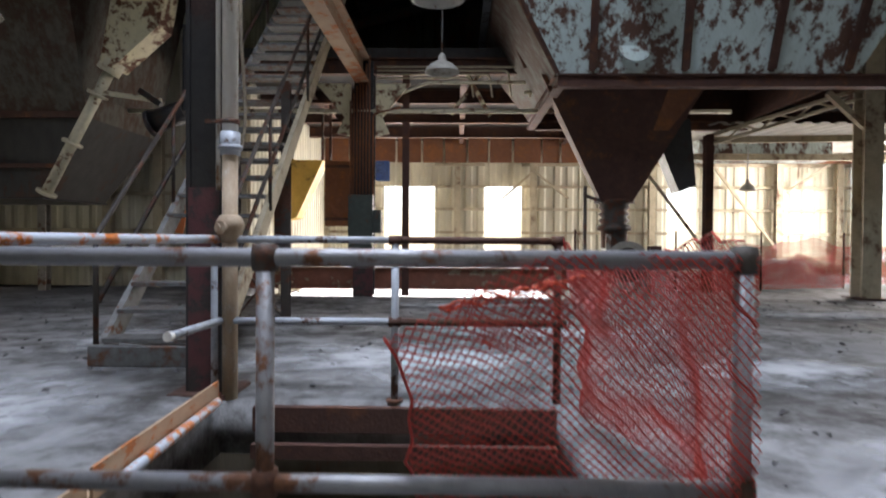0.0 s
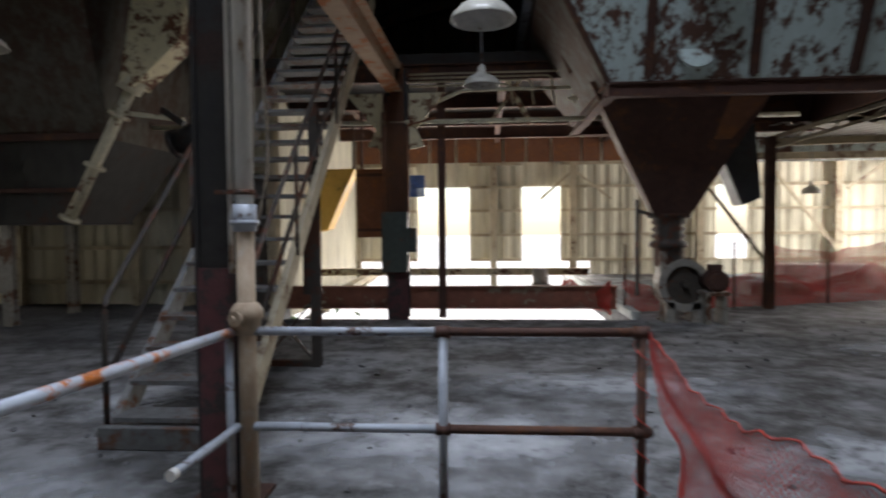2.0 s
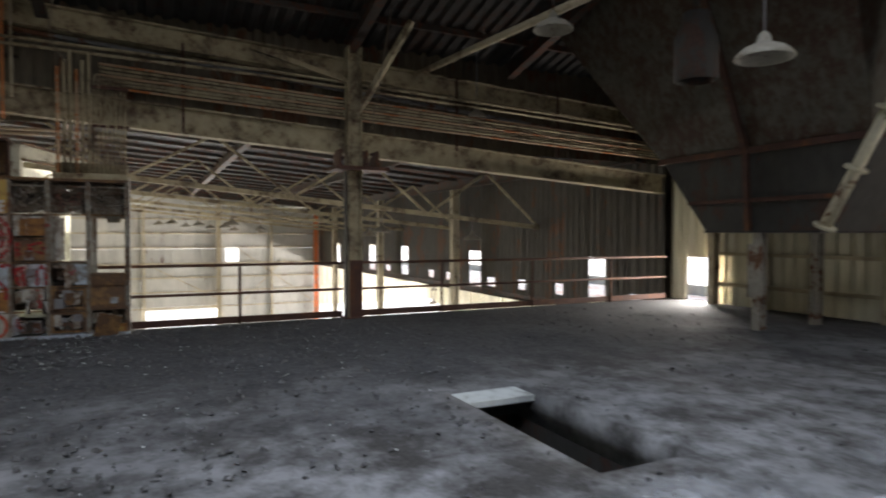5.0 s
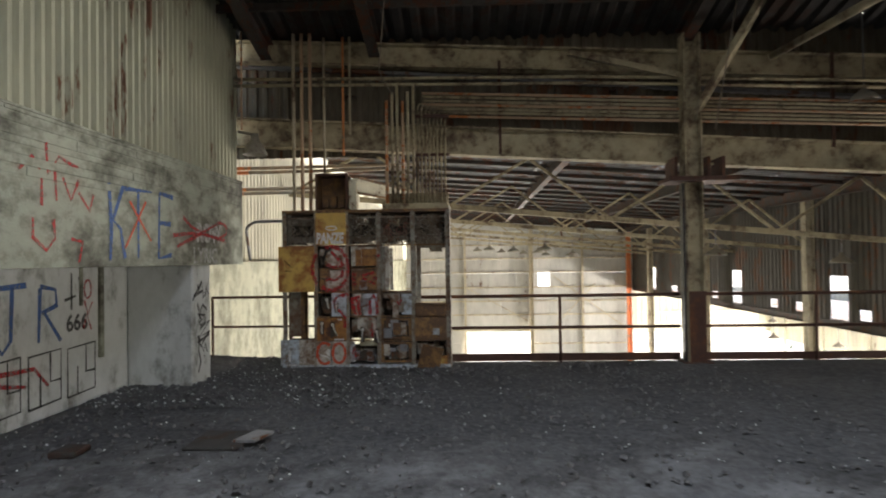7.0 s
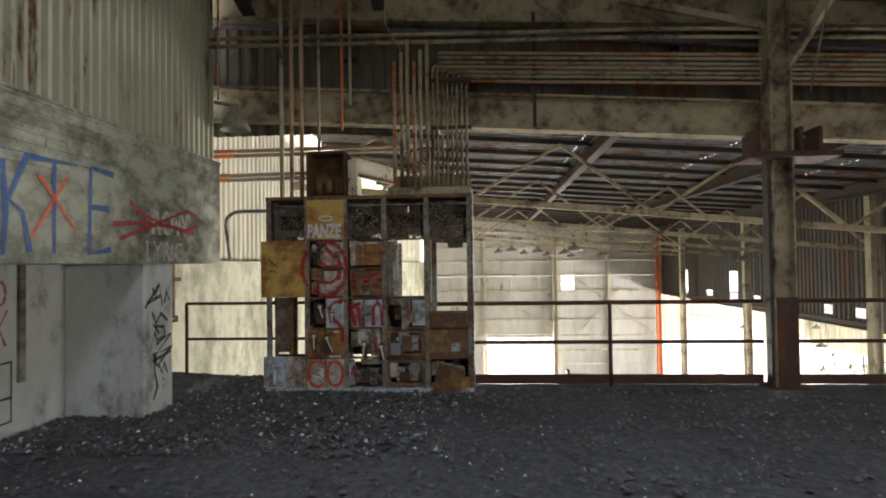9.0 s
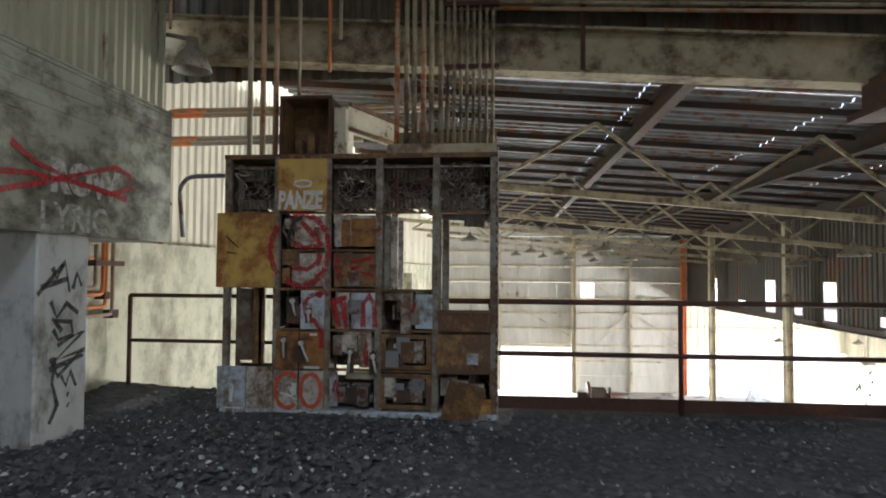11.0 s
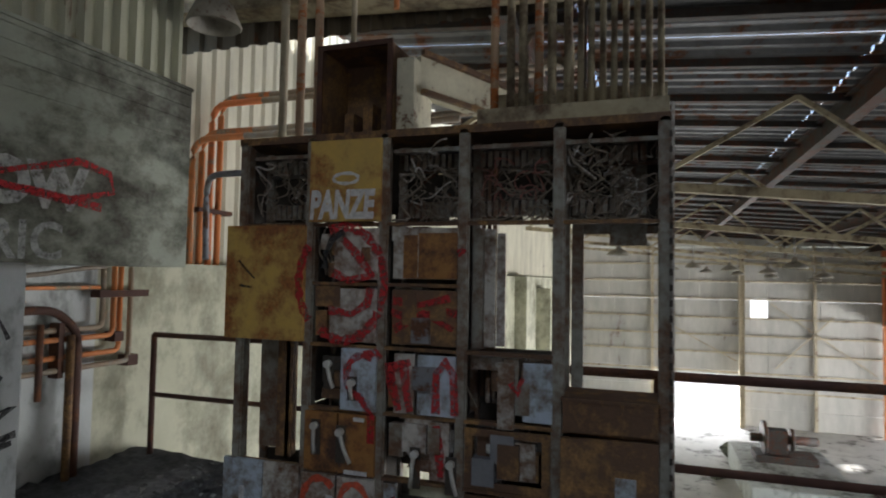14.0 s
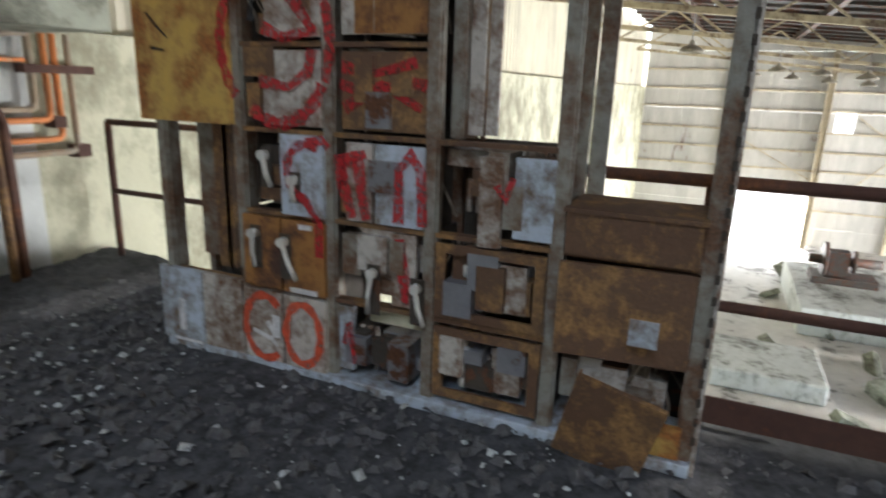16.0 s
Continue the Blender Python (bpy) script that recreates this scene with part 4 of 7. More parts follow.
solid("pit_edge_pipe", pipes([[(-1.24, 2.2, 0.03), (-1.30, 3.30, 0.03)]], 0.024, 0, 10), M_bluepipe, "loose pale blue pipe lying on the pit edge", "pipe")


def net_sheet(grid, nu, nv, cell, r=0.0028):
    """Diamond netting over a surface grid(u, v) with u, v from 0 to 1."""
    def fill(bm):
        for k in range(-nv, nu + 1):
            for sgn in (1, -1):
                pts = []
                for j in range(nv + 1):
                    i = k + (j if sgn > 0 else nv - j)
                    if 0 <= i <= nu:
                        pts.append(grid(i / nu, j / nv))
                for a, b in zip(pts, pts[1:]):
                    d = (b - a)
                    if d.length < 1e-5:
                        continue
                    w = r * (0.8 + 0.5 * random.random())
                    s1 = d.cross(Vector((0.3, 0.9, 0.2))).normalized() * w
                    s2 = d.cross(s1).normalized() * w
                    v = [bm.verts.new(a + s1), bm.verts.new(a - s1 * 0.5 + s2), bm.verts.new(a - s1 * 0.5 - s2),
                         bm.verts.new(b + s1), bm.verts.new(b - s1 * 0.5 + s2), bm.verts.new(b - s1 * 0.5 - s2)]
                    for q in ((0, 1, 4, 3), (1, 2, 5, 4), (2, 0, 3, 5)):
                        bm.faces.new([v[t] for t in q])
    return fill


def side_net(u, v):
    y = 3.46 - 2.06 * u
    top = 0.92 - 0.11 * math.sin(math.pi * min(1.0, u * 1.25)) ** 1.2 + 0.05 * noise.noise((u * 6, 0, 3))
    z = 0.03 + (top - 0.03) * (1 - v)
    x = 0.60 + 0.05 * u + 0.10 * math.sin(u * 9 + v * 3) * v + 0.07 * noise.noise((u * 5, v * 4, 1)) + 0.16 * v * v
    return Vector((x, y, z))
def front_net(u, v):
    x0 = -0.16 + 0.22 * v ** 1.3 + 0.03 * math.sin(v * 9)
    x = x0 + (0.665 - x0) * u
    top = 0.895 - 0.19 * max(0.0, (0.45 - u) / 0.45) ** 1.2
    z = top - (top - 0.04) * v
    return Vector((x + 0.008 * noise.noise((u * 9, v * 9, 4)), 1.35 + 0.04 * noise.noise((u * 4, v * 4, 7)) + 0.10 * v * (1 - u), z + 0.010 * noise.noise((u * 8, v * 8, 1))))
net = thing("safety_net", (0.6, 2.4, 0), "sagging torn orange plastic safety net tied round the pit rails", "safety net")
part(net, "side_sheet", net_sheet(side_net, 74, 30, 0.03, 0.0016), M_net)
part(net, "front_sheet", net_sheet(front_net, 32, 34, 0.03, 0.0018), M_net)
def net_edge(bm):
    pipe(bm, [side_net(i / 40, 0) + Vector((0, 0, 0.012 * math.sin(i * 2.1))) for i in range(41)], 0.0035, 5)
    pipe(bm, [front_net(0, i / 14) + Vector((0.01 * math.sin(i * 3), 0, 0.004)) for i in range(9)], 0.004, 5)
    pipe(bm, [(0.57 + 0.035 * math.cos(a * 0.9), 3.47 + 0.035 * math.sin(a * 0.9), 0.93 - 0.022 * a) for a in range(40)], 0.003, 5)
    pipe(bm, [(0.64 + 0.028 * math.cos(a * 0.8), 1.38 + 0.028 * math.sin(a * 0.8), 0.88 - 0.02 * a) for a in range(42)], 0.003, 5)
part(net, "knotted_edge", net_edge, M_net, "bunched edge strands")

def torn(u, v):
    return Vector((0.30 - 0.34 * u * (1 - 0.35 * v), 1.43 + 0.03 * math.sin(u * 5) + 0.05 * v, 0.845 - 0.07 * u - (0.17 - 0.06 * u) * v + 0.015 * noise.noise((u * 5, v * 4, 2))))
part(net, "torn_flap", net_sheet(torn, 11, 6, 0.03, 0.0016), M_net, "torn flap of net hanging loose")
part(net, "frayed_cord", lambda bm: [pipe(bm, [torn(i / 16, 0.0 + 0.1 * k) + Vector((0, -0.004, 0.006 * math.sin(i * 1.9 + k))) for i in range(2 * k, 17)], 0.0032, 5) for k in (0, 1)], M_netbright, "bright orange frayed cord", kind="stuff")

# stair
ZS = 0.94
def sz(y):
    return ZS * (y - 4.4)
stair = thing("steel_stair", (-2.17, 4.4, 0), "steep pale worn steel stair with pipe handrails", "stair")
for x in (-2.6, -1.75):
    part(stair, "stringer", lambda bm: bar(bm, (x, 4.38, 0.02), (x, 9.35, sz(9.33)), 0.05, 0.16, (0, 0, 1)), M_stair if x < -2 else M_steel)
y = 4.48
z = 0.19
while z < 4.55:
    part(stair, "tread", boxes(((-2.575, y - 0.11, z - 0.03), (-1.775, y + 0.13, z))), M_tread)
    y += 0.19 / ZS
    z += 0.19
for x in (-2.62, -1.72):
    part(stair, "handrail", pipes([[(x, 4.38, 0.0), (x, 4.38, 0.93), (x, 9.3, sz(9.3) + 0.95)], [(x, 4.40, 0.45), (x, 9.3, sz(9.3) + 0.48)]], 0.02, 0.08), M_darksteel)
    for y in (5.6, 7.0, 8.4):
        part(stair, "baluster", pipes([[(x, y, sz(y) + 0.05), (x, y, sz(y) + 0.95)]], 0.017), M_darksteel)
part(stair, "foot_block", boxes(((-2.64, 4.30, 0.0), (-1.73, 4.36, 0.15)), ((-2.64, 4.37, 0.0), (-2.58, 4.62, 0.13)), ((-1.79, 4.37, 0.0), (-1.73, 4.62, 0.13))), M_tread, "worn steel foot frame", 0.008)
solid("stair_support", lambda bm: (hbeam(bm, (-2.42, 6.62, 0), (-2.42, 6.62, 1.95), 0.1, 0.1, 0.01, (0, 1, 0)), hbeam(bm, (-1.86, 6.62, 0), (-1.86, 6.62, 2.62), 0.09, 0.09, 0.01, (0, 1, 0)),
      bar(bm, (-2.42, 6.62, 0.04), (-1.86, 6.62, 0.72), 0.05, 0.012), bar(bm, (-1.86, 6.60, 0.04), (-2.42, 6.60, 0.72), 0.05, 0.012),
      bar(bm, (-2.42, 6.62, 0.04), (-1.86, 6.62, 0.04), 0.06, 0.06), bar(bm, (-2.42, 6.62, 1.9), (-1.86, 6.62, 1.9), 0.06, 0.06), box(bm, (-1.98, 6.58, 0.74), (-1.80, 6.60, 1.5))),
      M_darksteel, "dark steel braced frame under the stair", "support frame")
solid("hanging_cable", pipes([[(-2.05, 5.5, 6.2), (-2.03, 5.5, 2.4), (-2.09, 5.55, 1.5), (-2.25, 5.7, 0.95)]], 0.012, 0.3), M_cable, "loose dark cable hanging by the stair", "cable", "hanging cables")
solid("hanging_cable", pipes([[(-1.98, 5.62, 6.2), (-2.0, 5.6, 2.9), (-1.93, 5.58, 1.9), (-2.1, 5.5, 1.2)]], 0.016, 0.3), M_cable, "loose dark cable hanging by the stair", "cable", "hanging cables")

# overhead beam and black column
solid("overhead_beam", lambda bm: hbeam(bm, (-1.52, 10.1, 3.60), (-1.52, -2.5, 3.60), 0.22, 0.40, 0.03), M_orangepaint, "tan steel beam with peeling orange paint", "steel beam")
bc = thing("bay_column", (-1.5, 9.9, 0), "black steel column with red foot and dark enclosures", "column", "steel columns")
part(bc, "shaft", lambda bm: hbeam(bm, (-1.5, 9.9, 0), (-1.5, 9.9, 3.75), 0.3, 0.3, 0.03, (0, 1, 0)), M_blacksteel)
part(bc, "painted_foot", boxes(((-1.66, 9.73, 0), (-1.34, 9.75, 0.72))), M_maroon, "red oxide painted foot")
part(bc, "switch_box", boxes(((-1.72, 9.60, 0.72), (-1.33, 9.74, 1.62))), M_green, "dark green switch enclosure", 0.01)
part(bc, "small_box", boxes(((-1.33, 9.62, 1.02), (-1.2, 9.76, 1.38))), M_green, "", 0.01)
part(bc, "blue_box", boxes(((-1.30, 9.68, 1.84), (-1.08, 9.80, 2.16))), M_blue, "small blue box", 0.01)
part(bc, "conduits", pipes([[(-1.70 + 0.05 * k, 9.70, 1.6), (-1.70 + 0.05 * k, 9.70, 3.1 + 0.12 * k)] for k in range(7)] + [[(-1.34, 9.68, 1.6), (-1.34, 9.68, 2.9), (-0.9, 9.68, 3.0)]], 0.016), M_rust, "rusty conduits strapped to the column")
solid("thin_post", lambda bm: hbeam(bm, (-0.84, 9.95, 0), (-0.84, 9.95, 3.75), 0.11, 0.11, 0.012, (0, 1, 0)), M_darkrust, "thin rusty brown steel post", "post")
def bracket(s):
    return lambda bm: (plate(bm, [(-1.5 + s * 0.20, 9.72, 3.38), (-1.5 + s * 0.20, 9.72, 2.55), (-1.5 + s * 0.42, 9.72, 2.6), (-1.5 + s * 0.30, 9.72, 2.85), (-1.5 + s * 0.75, 9.72, 3.38)], 0.06, (0, -1, 0)))
part(bc, "bracket", bracket(-1), M_chute, "tan gusset bracket")
part(bc, "bracket", bracket(1), M_chute, "tan gusset bracket")

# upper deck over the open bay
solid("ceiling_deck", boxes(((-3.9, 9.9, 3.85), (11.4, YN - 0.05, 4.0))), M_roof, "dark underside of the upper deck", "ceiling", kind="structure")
def deck_steel(bm):
    hbeam(bm, (-3.9, 9.98, 3.72), (6.4, 9.98, 3.72), 0.16, 0.26, 0.02)
    for y in (12.0, 14.0, 16.0):
        hbeam(bm, (-3.9, y, 3.70), (11.3, y, 3.70), 0.16, 0.28, 0.02)
    for x in (-2.8, 0.1, 3.0, 6.0, 8.8):
        hbeam(bm, (x, 10.0, 3.74), (x, YN - 0.2, 3.74), 0.12, 0.2, 0.02)
solid("deck_beams", deck_steel, M_darkrust, "rusty steel beams under the upper deck", "deck beams", kind="structure")
solid("long_pipe", pipes([[(-5.6, 9.78, 2.96), (4.3, 9.78, 2.96)]], 0.035, 0, 10), M_creampipe, "long cream pipe below the deck edge", "pipe", "deck pipes")
solid("bent_pipe", pipes([[(-0.9, 9.8, 3.25), (-0.5, 9.8, 3.42), (1.25, 9.8, 3.42), (1.3, 9.8, 3.26), (1.05, 9.8, 3.26)]], 0.026, 0.1), M_creampipe, "bent cream conduit under the deck", "pipe", "deck pipes")
solid("deck_conduits", pipes([[(-1.3, 9.84, 3.5 + 0.06 * k), (0.2 + 0.3 * k, 9.84, 3.5 + 0.06 * k), (0.25 + 0.3 * k, 9.84, 3.2)] for k in range(4)], 0.016, 0.08), M_steel, "tan conduits along the deck edge", "conduit")
solid("deck_braces", lambda bm: (bar(bm, (0.15, 9.98, 3.6), (0.5, 9.82, 2.9), 0.06, 0.06), bar(bm, (0.35, 9.98, 3.6), (-0.1, 9.82, 2.92), 0.05, 0.05)), M_chute, "short tan steel braces under the deck", "brace")
def rust_band(bm):
    x = -3.8
    k = 0
    while x < 11:
        w = 0.5 + 0.35 * random.random()
        box(bm, (x, YN - 0.45 + 0.03 * (k % 2), 3.12), (x + w - 0.06, YN - 0.40 + 0.03 * (k % 2), 3.84))
        x += w
        k += 1
solid("wall_north_band", rust_band, M_rust, "rust-brown sheet panels under the deck", "siding", kind="structure")

# big hopper
HB = [(1.31, 8.1, 3.05), (5.15, 8.1, 3.05), (5.15, 11.2, 3.05), (1.31, 11.2, 3.05)]
HM = [(0.50, 7.38, 4.27), (5.62, 7.38, 4.27), (5.62, 11.8, 4.27), (0.50, 11.8, 4.27)]
HT = [(0.50, 7.21, 4.56), (5.75, 7.21, 4.56), (5.75, 12.0, 4.56), (0.50, 12.0, 4.56)]
HU = [(0.55, 7.20, 6.5), (5.70, 7.20, 6.5), (5.70, 11.9, 6.5), (0.55, 11.9, 6.5)]
hop = thing("feed_hopper", (3.3, 9.6, 3.0), "big ribbed steel hopper in peeling pale green paint", "hopper")
for lo, hi in ((HB, HM), (HM, HT), (HT, HU)):
    for i in range(4):
        j = (i + 1) % 4
        nrm = (Vector(lo[j]) - Vector(lo[i])).cross(Vector(hi[i]) - Vector(lo[i]))
        # left plates take a darker paint in place of that side's shade
        part(hop, "side_plate", lambda bm: plate(bm, [lo[i], lo[j], hi[j], hi[i]], 0.02, nrm), (M_hopper, M_darkrust, M_darkrust, M_binside)[i] if hi is not HU else M_darkrust)
def on_front(x, z, out=0.0):
    f = (z - 3.05) / 3.05
    return (x, 8.1 - 1.8 * f - out, z)
for x, lean in ((1.73, 0.13), (2.92, 0.22), (4.02, 0.15), (4.98, 0.08)):
    part(hop, "rib", lambda bm: (bar(bm, on_front(x, 3.12, 0.05), on_front(x - lean, 4.62, 0.05), 0.05, 0.11, (0, -1, 0)), bar(bm, on_front(x, 3.12, 0.105), on_front(x - lean, 4.62, 0.105), 0.10, 0.012, (0, -1, 0))), M_darkrust)
# angles coloured dark as well, to dim the left side
part(hop, "corner_angle", lambda bm: (bar(bm, (1.30, 8.07, 3.1), (0.49, 7.36, 4.27), 0.05, 0.05), bar(bm, (1.02, 9.2, 3.5), (0.47, 8.8, 4.6), 0.05, 0.07)), M_darkrust, kind="stuff")
# pale colour puts the sunlight on the flange into the paint
part(hop, "rim_beam", lambda bm: (hbeam(bm, (0.38, 7.15, 4.63), (5.85, 7.15, 4.63), 0.16, 0.16, 0.02), hbeam(bm, (0.46, 7.25, 4.63), (0.46, 12.0, 4.63), 0.14, 0.16, 0.02)), M_railgrey, "rim beam, coloured pale grey for its sunlit flange")
part(hop, "side_hanger", lambda bm: hbeam(bm, (0.40, 7.30, 3.92), (0.40, 7.30, 6.5), 0.13, 0.13, 0.012), M_chute, "tan steel hanger")
part(hop, "bottom_frame", lambda bm: (hbeam(bm, (1.3, 8.08, 3.0), (6.6, 8.08, 3.0), 0.14, 0.17, 0.02), hbeam(bm, (1.32, 8.1, 3.0), (1.32, 11.2, 3.0), 0.14, 0.17, 0.02),
     hbeam(bm, (1.42, 11.2, 3.0), (5.2, 11.2, 3.0), 0.14, 0.17, 0.02)), M_darkrust)
part(hop, "hanger", lambda bm: [bar(bm, (x, y, 6.4), (x, y, roof_z(x) - 0.1), 0.1, 0.1) for x in (0.7, 5.5) for y in (7.3, 11.8)], M_darksteel, kind="stuff")
part(hop, "patch_disc", lambda bm: tube(bm, on_front(2.25, 3.36, 0.0), on_front(2.25, 3.375, 0.03), 0.20, 20), M_hopper)
part(hop, "vent_stub", lambda bm: (tube(bm, on_front(2.30, 4.22, -0.15), (2.32, 7.24, 3.98), 0.21, 20), tube(bm, (2.32, 7.245, 3.99), (2.32, 7.17, 3.95), 0.235, 20)), M_greysteel, "open grey vent stub")
# solid dark disc stands in for the shade inside the stub
part(hop, "vent_shade_disc", lambda bm: tube(bm, (2.32, 7.172, 3.951), (2.32, 7.164, 3.947), 0.20, 20), M_mccdark, "dark disc painted as the shade inside the vent")

cone = thing("rust_cone_hopper", (2.4, 9.6, 1.0), "dark rusted discharge cone hanging under the big hopper", "hopper")
CT = [(1.15, 8.5, 3.2), (3.5, 8.5, 3.2), (3.3, 10.2, 3.2), (1.5, 10.2, 3.2)]
CB = [(2.20, 9.38, 1.5), (2.66, 9.38, 1.5), (2.62, 9.8, 1.5), (2.25, 9.8, 1.5)]
for i in range(4):
    j = (i + 1) % 4
    nrm = (Vector(CB[j]) - Vector(CB[i])).cross(Vector(CT[i]) - Vector(CB[i]))
    part(cone, "side_plate", lambda bm: plate(bm, [CB[i], CB[j], CT[j], CT[i]], 0.015, nrm), M_darkrust)
part(cone, "rust_strip", lambda bm: plate(bm, [(2.80, 8.86, 2.50), (3.02, 8.86, 2.50), (3.50, 8.44, 3.2), (2.95, 8.44, 3.2)], 0.012, (0, -1, -0.5)), M_rust, "orange rust strip")
part(cone, "neck", lambda bm: lathe(bm, [(0.30, 1.55), (0.30, 1.50), (0.22, 1.48), (0.24, 1.42), (0.19, 1.38), (0.24, 1.33), (0.19, 1.28), (0.24, 1.23), (0.19, 1.18), (0.26, 1.14), (0.26, 1.08), (0.2, 1.06), (0.2, 0.8)], (2.44, 9.6, 0), 18), M_darksteel, "ribbed flexible neck")
part(cone, "side_spout", lambda bm: (plate(bm, [(2.95, 9.2, 2.5), (3.45, 9.2, 2.75), (3.55, 9.2, 1.75), (3.30, 9.2, 1.65)], 0.35, (0, -1, 0))), M_blacksteel, "black side spout")
part(cone, "valve_arm", lambda bm: (bar(bm, (1.95, 9.4, 1.75), (1.95, 9.4, 0.4), 0.05, 0.05), bar(bm, (1.95, 9.4, 1.6), (2.25, 9.4, 1.5), 0.05, 0.05)), M_darksteel)

blow = thing("blower", (2.75, 9.6, 0), "grey dusty centrifugal blower with an electric motor", "blower")
def scroll(bm):
    n, cx, cz = 24, 2.62, 0.56
    outer = [((0.33 + 0.09 * i / n) * math.cos(6.2832 * i / n), (0.33 + 0.09 * i / n) * math.sin(6.2832 * i / n)) for i in range(n)]
    for y0, y1 in ((9.40, 9.44), (9.72, 9.76)):
        for i in range(n):
            p, q = outer[i], outer[(i + 1) % n]
            vs = [bm.verts.new((cx + k * a[0], y, cz + k * a[1])) for y in (y0, y1) for a in (p, q) for k in (0.72, 1.0)]
            for f in ((0, 1, 3, 2), (4, 6, 7, 5), (1, 5, 7, 3), (0, 2, 6, 4)):
                bm.faces.new([vs[j] for j in f])
    for i in range(n):
        p, q = outer[i], outer[(i + 1) % n]
        vs = [bm.verts.new((cx + 0.985 * a[0], y, cz + 0.985 * a[1])) for y in (9.44, 9.72) for a in (p, q)]
        bm.faces.new((vs[0], vs[1], vs[3], vs[2]))
    box(bm, (2.28, 9.42, 0.56), (2.36, 9.74, 1.02))
part(blow, "scroll_casing", scroll, M_motor)
# dark disc paints the casing's shaded middle
part(blow, "casing_dark_disc", lambda bm: (tube(bm, (2.62, 9.50, 0.56), (2.62, 9.66, 0.56), 0.30, 22), tube(bm, (2.62, 9.36, 0.56), (2.62, 9.50, 0.56), 0.05, 10)), M_mccdark, "dark disc and hub standing for the shade inside the casing")
part(blow, "motor", lambda bm: (tube(bm, (2.98, 9.50, 0.62), (2.98, 9.16, 0.62), 0.15, 18), tube(bm, (2.98, 9.16, 0.62), (2.98, 9.11, 0.62), 0.11, 18), box(bm, (2.90, 9.22, 0.76), (3.06, 9.40, 0.84))), M_darkrust, "rusty electric motor")
part(blow, "motor_mount", boxes(((2.82, 9.14, 0.42), (3.14, 9.56, 0.47)), ((2.84, 9.2, 0.0), (2.90, 9.5, 0.42)), ((3.06, 9.2, 0.0), (3.12, 9.5, 0.42))), M_motor)
for x in (2.36, 2.72):
    part(blow, "leg", boxes(((x, 9.40, 0), (x + 0.12, 9.76, 0.30)), ((x - 0.03, 9.36, 0), (x + 0.15, 9.8, 0.04))), M_motor)
solid("motor_on_post", lambda bm: (tube(bm, (0.75, 13.0, 0.36), (1.05, 13.0, 0.36), 0.16, 14), box(bm, (0.72, 12.85, 0.16), (1.10, 13.15, 0.22)), box(bm, (0.85, 13.1, 0.1), (0.95, 13.2, 0.3))), M_motor, "small grey motor standing on the bay beam", "motor")

# annex frame on the east side
ac = steel_column("annex_column", 6.55, 9.95, 4.6, 0.3, M_steel, "dusty tan steel column by the annex")
part(ac, "knee_brace", lambda bm: bar(bm, (6.5, 9.95, 2.75), (5.9, 9.95, 3.3), 0.09, 0.09), M_steel)
solid("annex_post", lambda bm: hbeam(bm, (4.45, 11.0, 0), (4.45, 11.0, 2.8), 0.14, 0.14, 0.012, (0, 1, 0)), M_darkrust, "rusty steel post of the annex frame", "post", "annex frame")
def lattice(bm):
    a, b = Vector((4.45, 11.0, 2.78)), Vector((6.6, 9.9, 3.42))
    bar(bm, a, b, 0.07, 0.06)
    bar(bm, a - Vector((0, 0, 0.16)), b - Vector((0, 0, 0.16)), 0.07, 0.05)
    for i in range(9):
        p, q = a.lerp(b, i / 9), a.lerp(b, (i + 1) / 9)
        bar(bm, p - Vector((0, 0, 0.16 if i % 2 else 0)), q - Vector((0, 0, 0 if i % 2 else 0.16)), 0.03, 0.03)
solid("annex_rafter", lattice, M_steel, "tan steel lattice rafter", "rafter", "annex frame")
solid("annex_beam", lambda bm: (hbeam(bm, (4.45, 11.05, 2.72), (9.6, 11.05, 2.80), 0.1, 0.12, 0.012), hbeam(bm, (4.6, 13.5, 2.75), (10.5, 13.5, 2.75), 0.1, 0.14, 0.012), bar(bm, (7.6, 11.1, 2.6), (9.5, 13.4, 2.8), 0.1, 0.1)), M_steel, "tan steel beams of the annex", "steel beam", "annex frame")
solid("annex_duct", boxes(((5.3, 13.6, 2.70), (8.2, 14.2, 3.15))), M_hopper, "pale blue-green sheet metal duct", "duct", bevel=0.01)
solid("annex_roof_sheet", lambda bm: sheet(bm, (4.5, 11.0, 3.0), (1, 0, 0), (0, 1, 0.06), 7.0, 6.5, 0.3, 0.04), M_greyside, "pale grey annex ceiling sheet", "ceiling sheet")
solid("annex_brace", lambda bm: (bar(bm, (3.55, 11.4, 2.1), (4.45, 11.1, 0.75), 0.06, 0.06), bar(bm, (3.1, 11.4, 2.6), (3.55, 11.4, 2.1), 0.06, 0.06)), M_creampipe, "thin cream diagonal brace", "brace", "annex frame")
solid("annex_block", boxes(((6.2, 14.2, 0), (8.0, 14.8, 0.5)), ((4.9, 12.8, 0), (6.0, 13.3, 0.26))), M_paleconc, "pale concrete plinths beside the net", "plinth", bevel=0.02)

def far_net(x0, y0, x1, y1, h0, h1, seed):
    def g(u, v):
        top = h0 + (h1 - h0) * u - 0.22 * abs(math.sin(u * 3.1 * 2.5)) + 0.12 * noise.noise((u * 9, seed, 0))
        return Vector((x0 + (x1 - x0) * u + 0.1 * noise.noise((u * 8, v * 3, seed)), y0 + (y1 - y0) * u + 0.12 * noise.noise((u * 7, v * 2, seed + 4)), 0.02 + (top - 0.02) * (1 - v)))
    return g
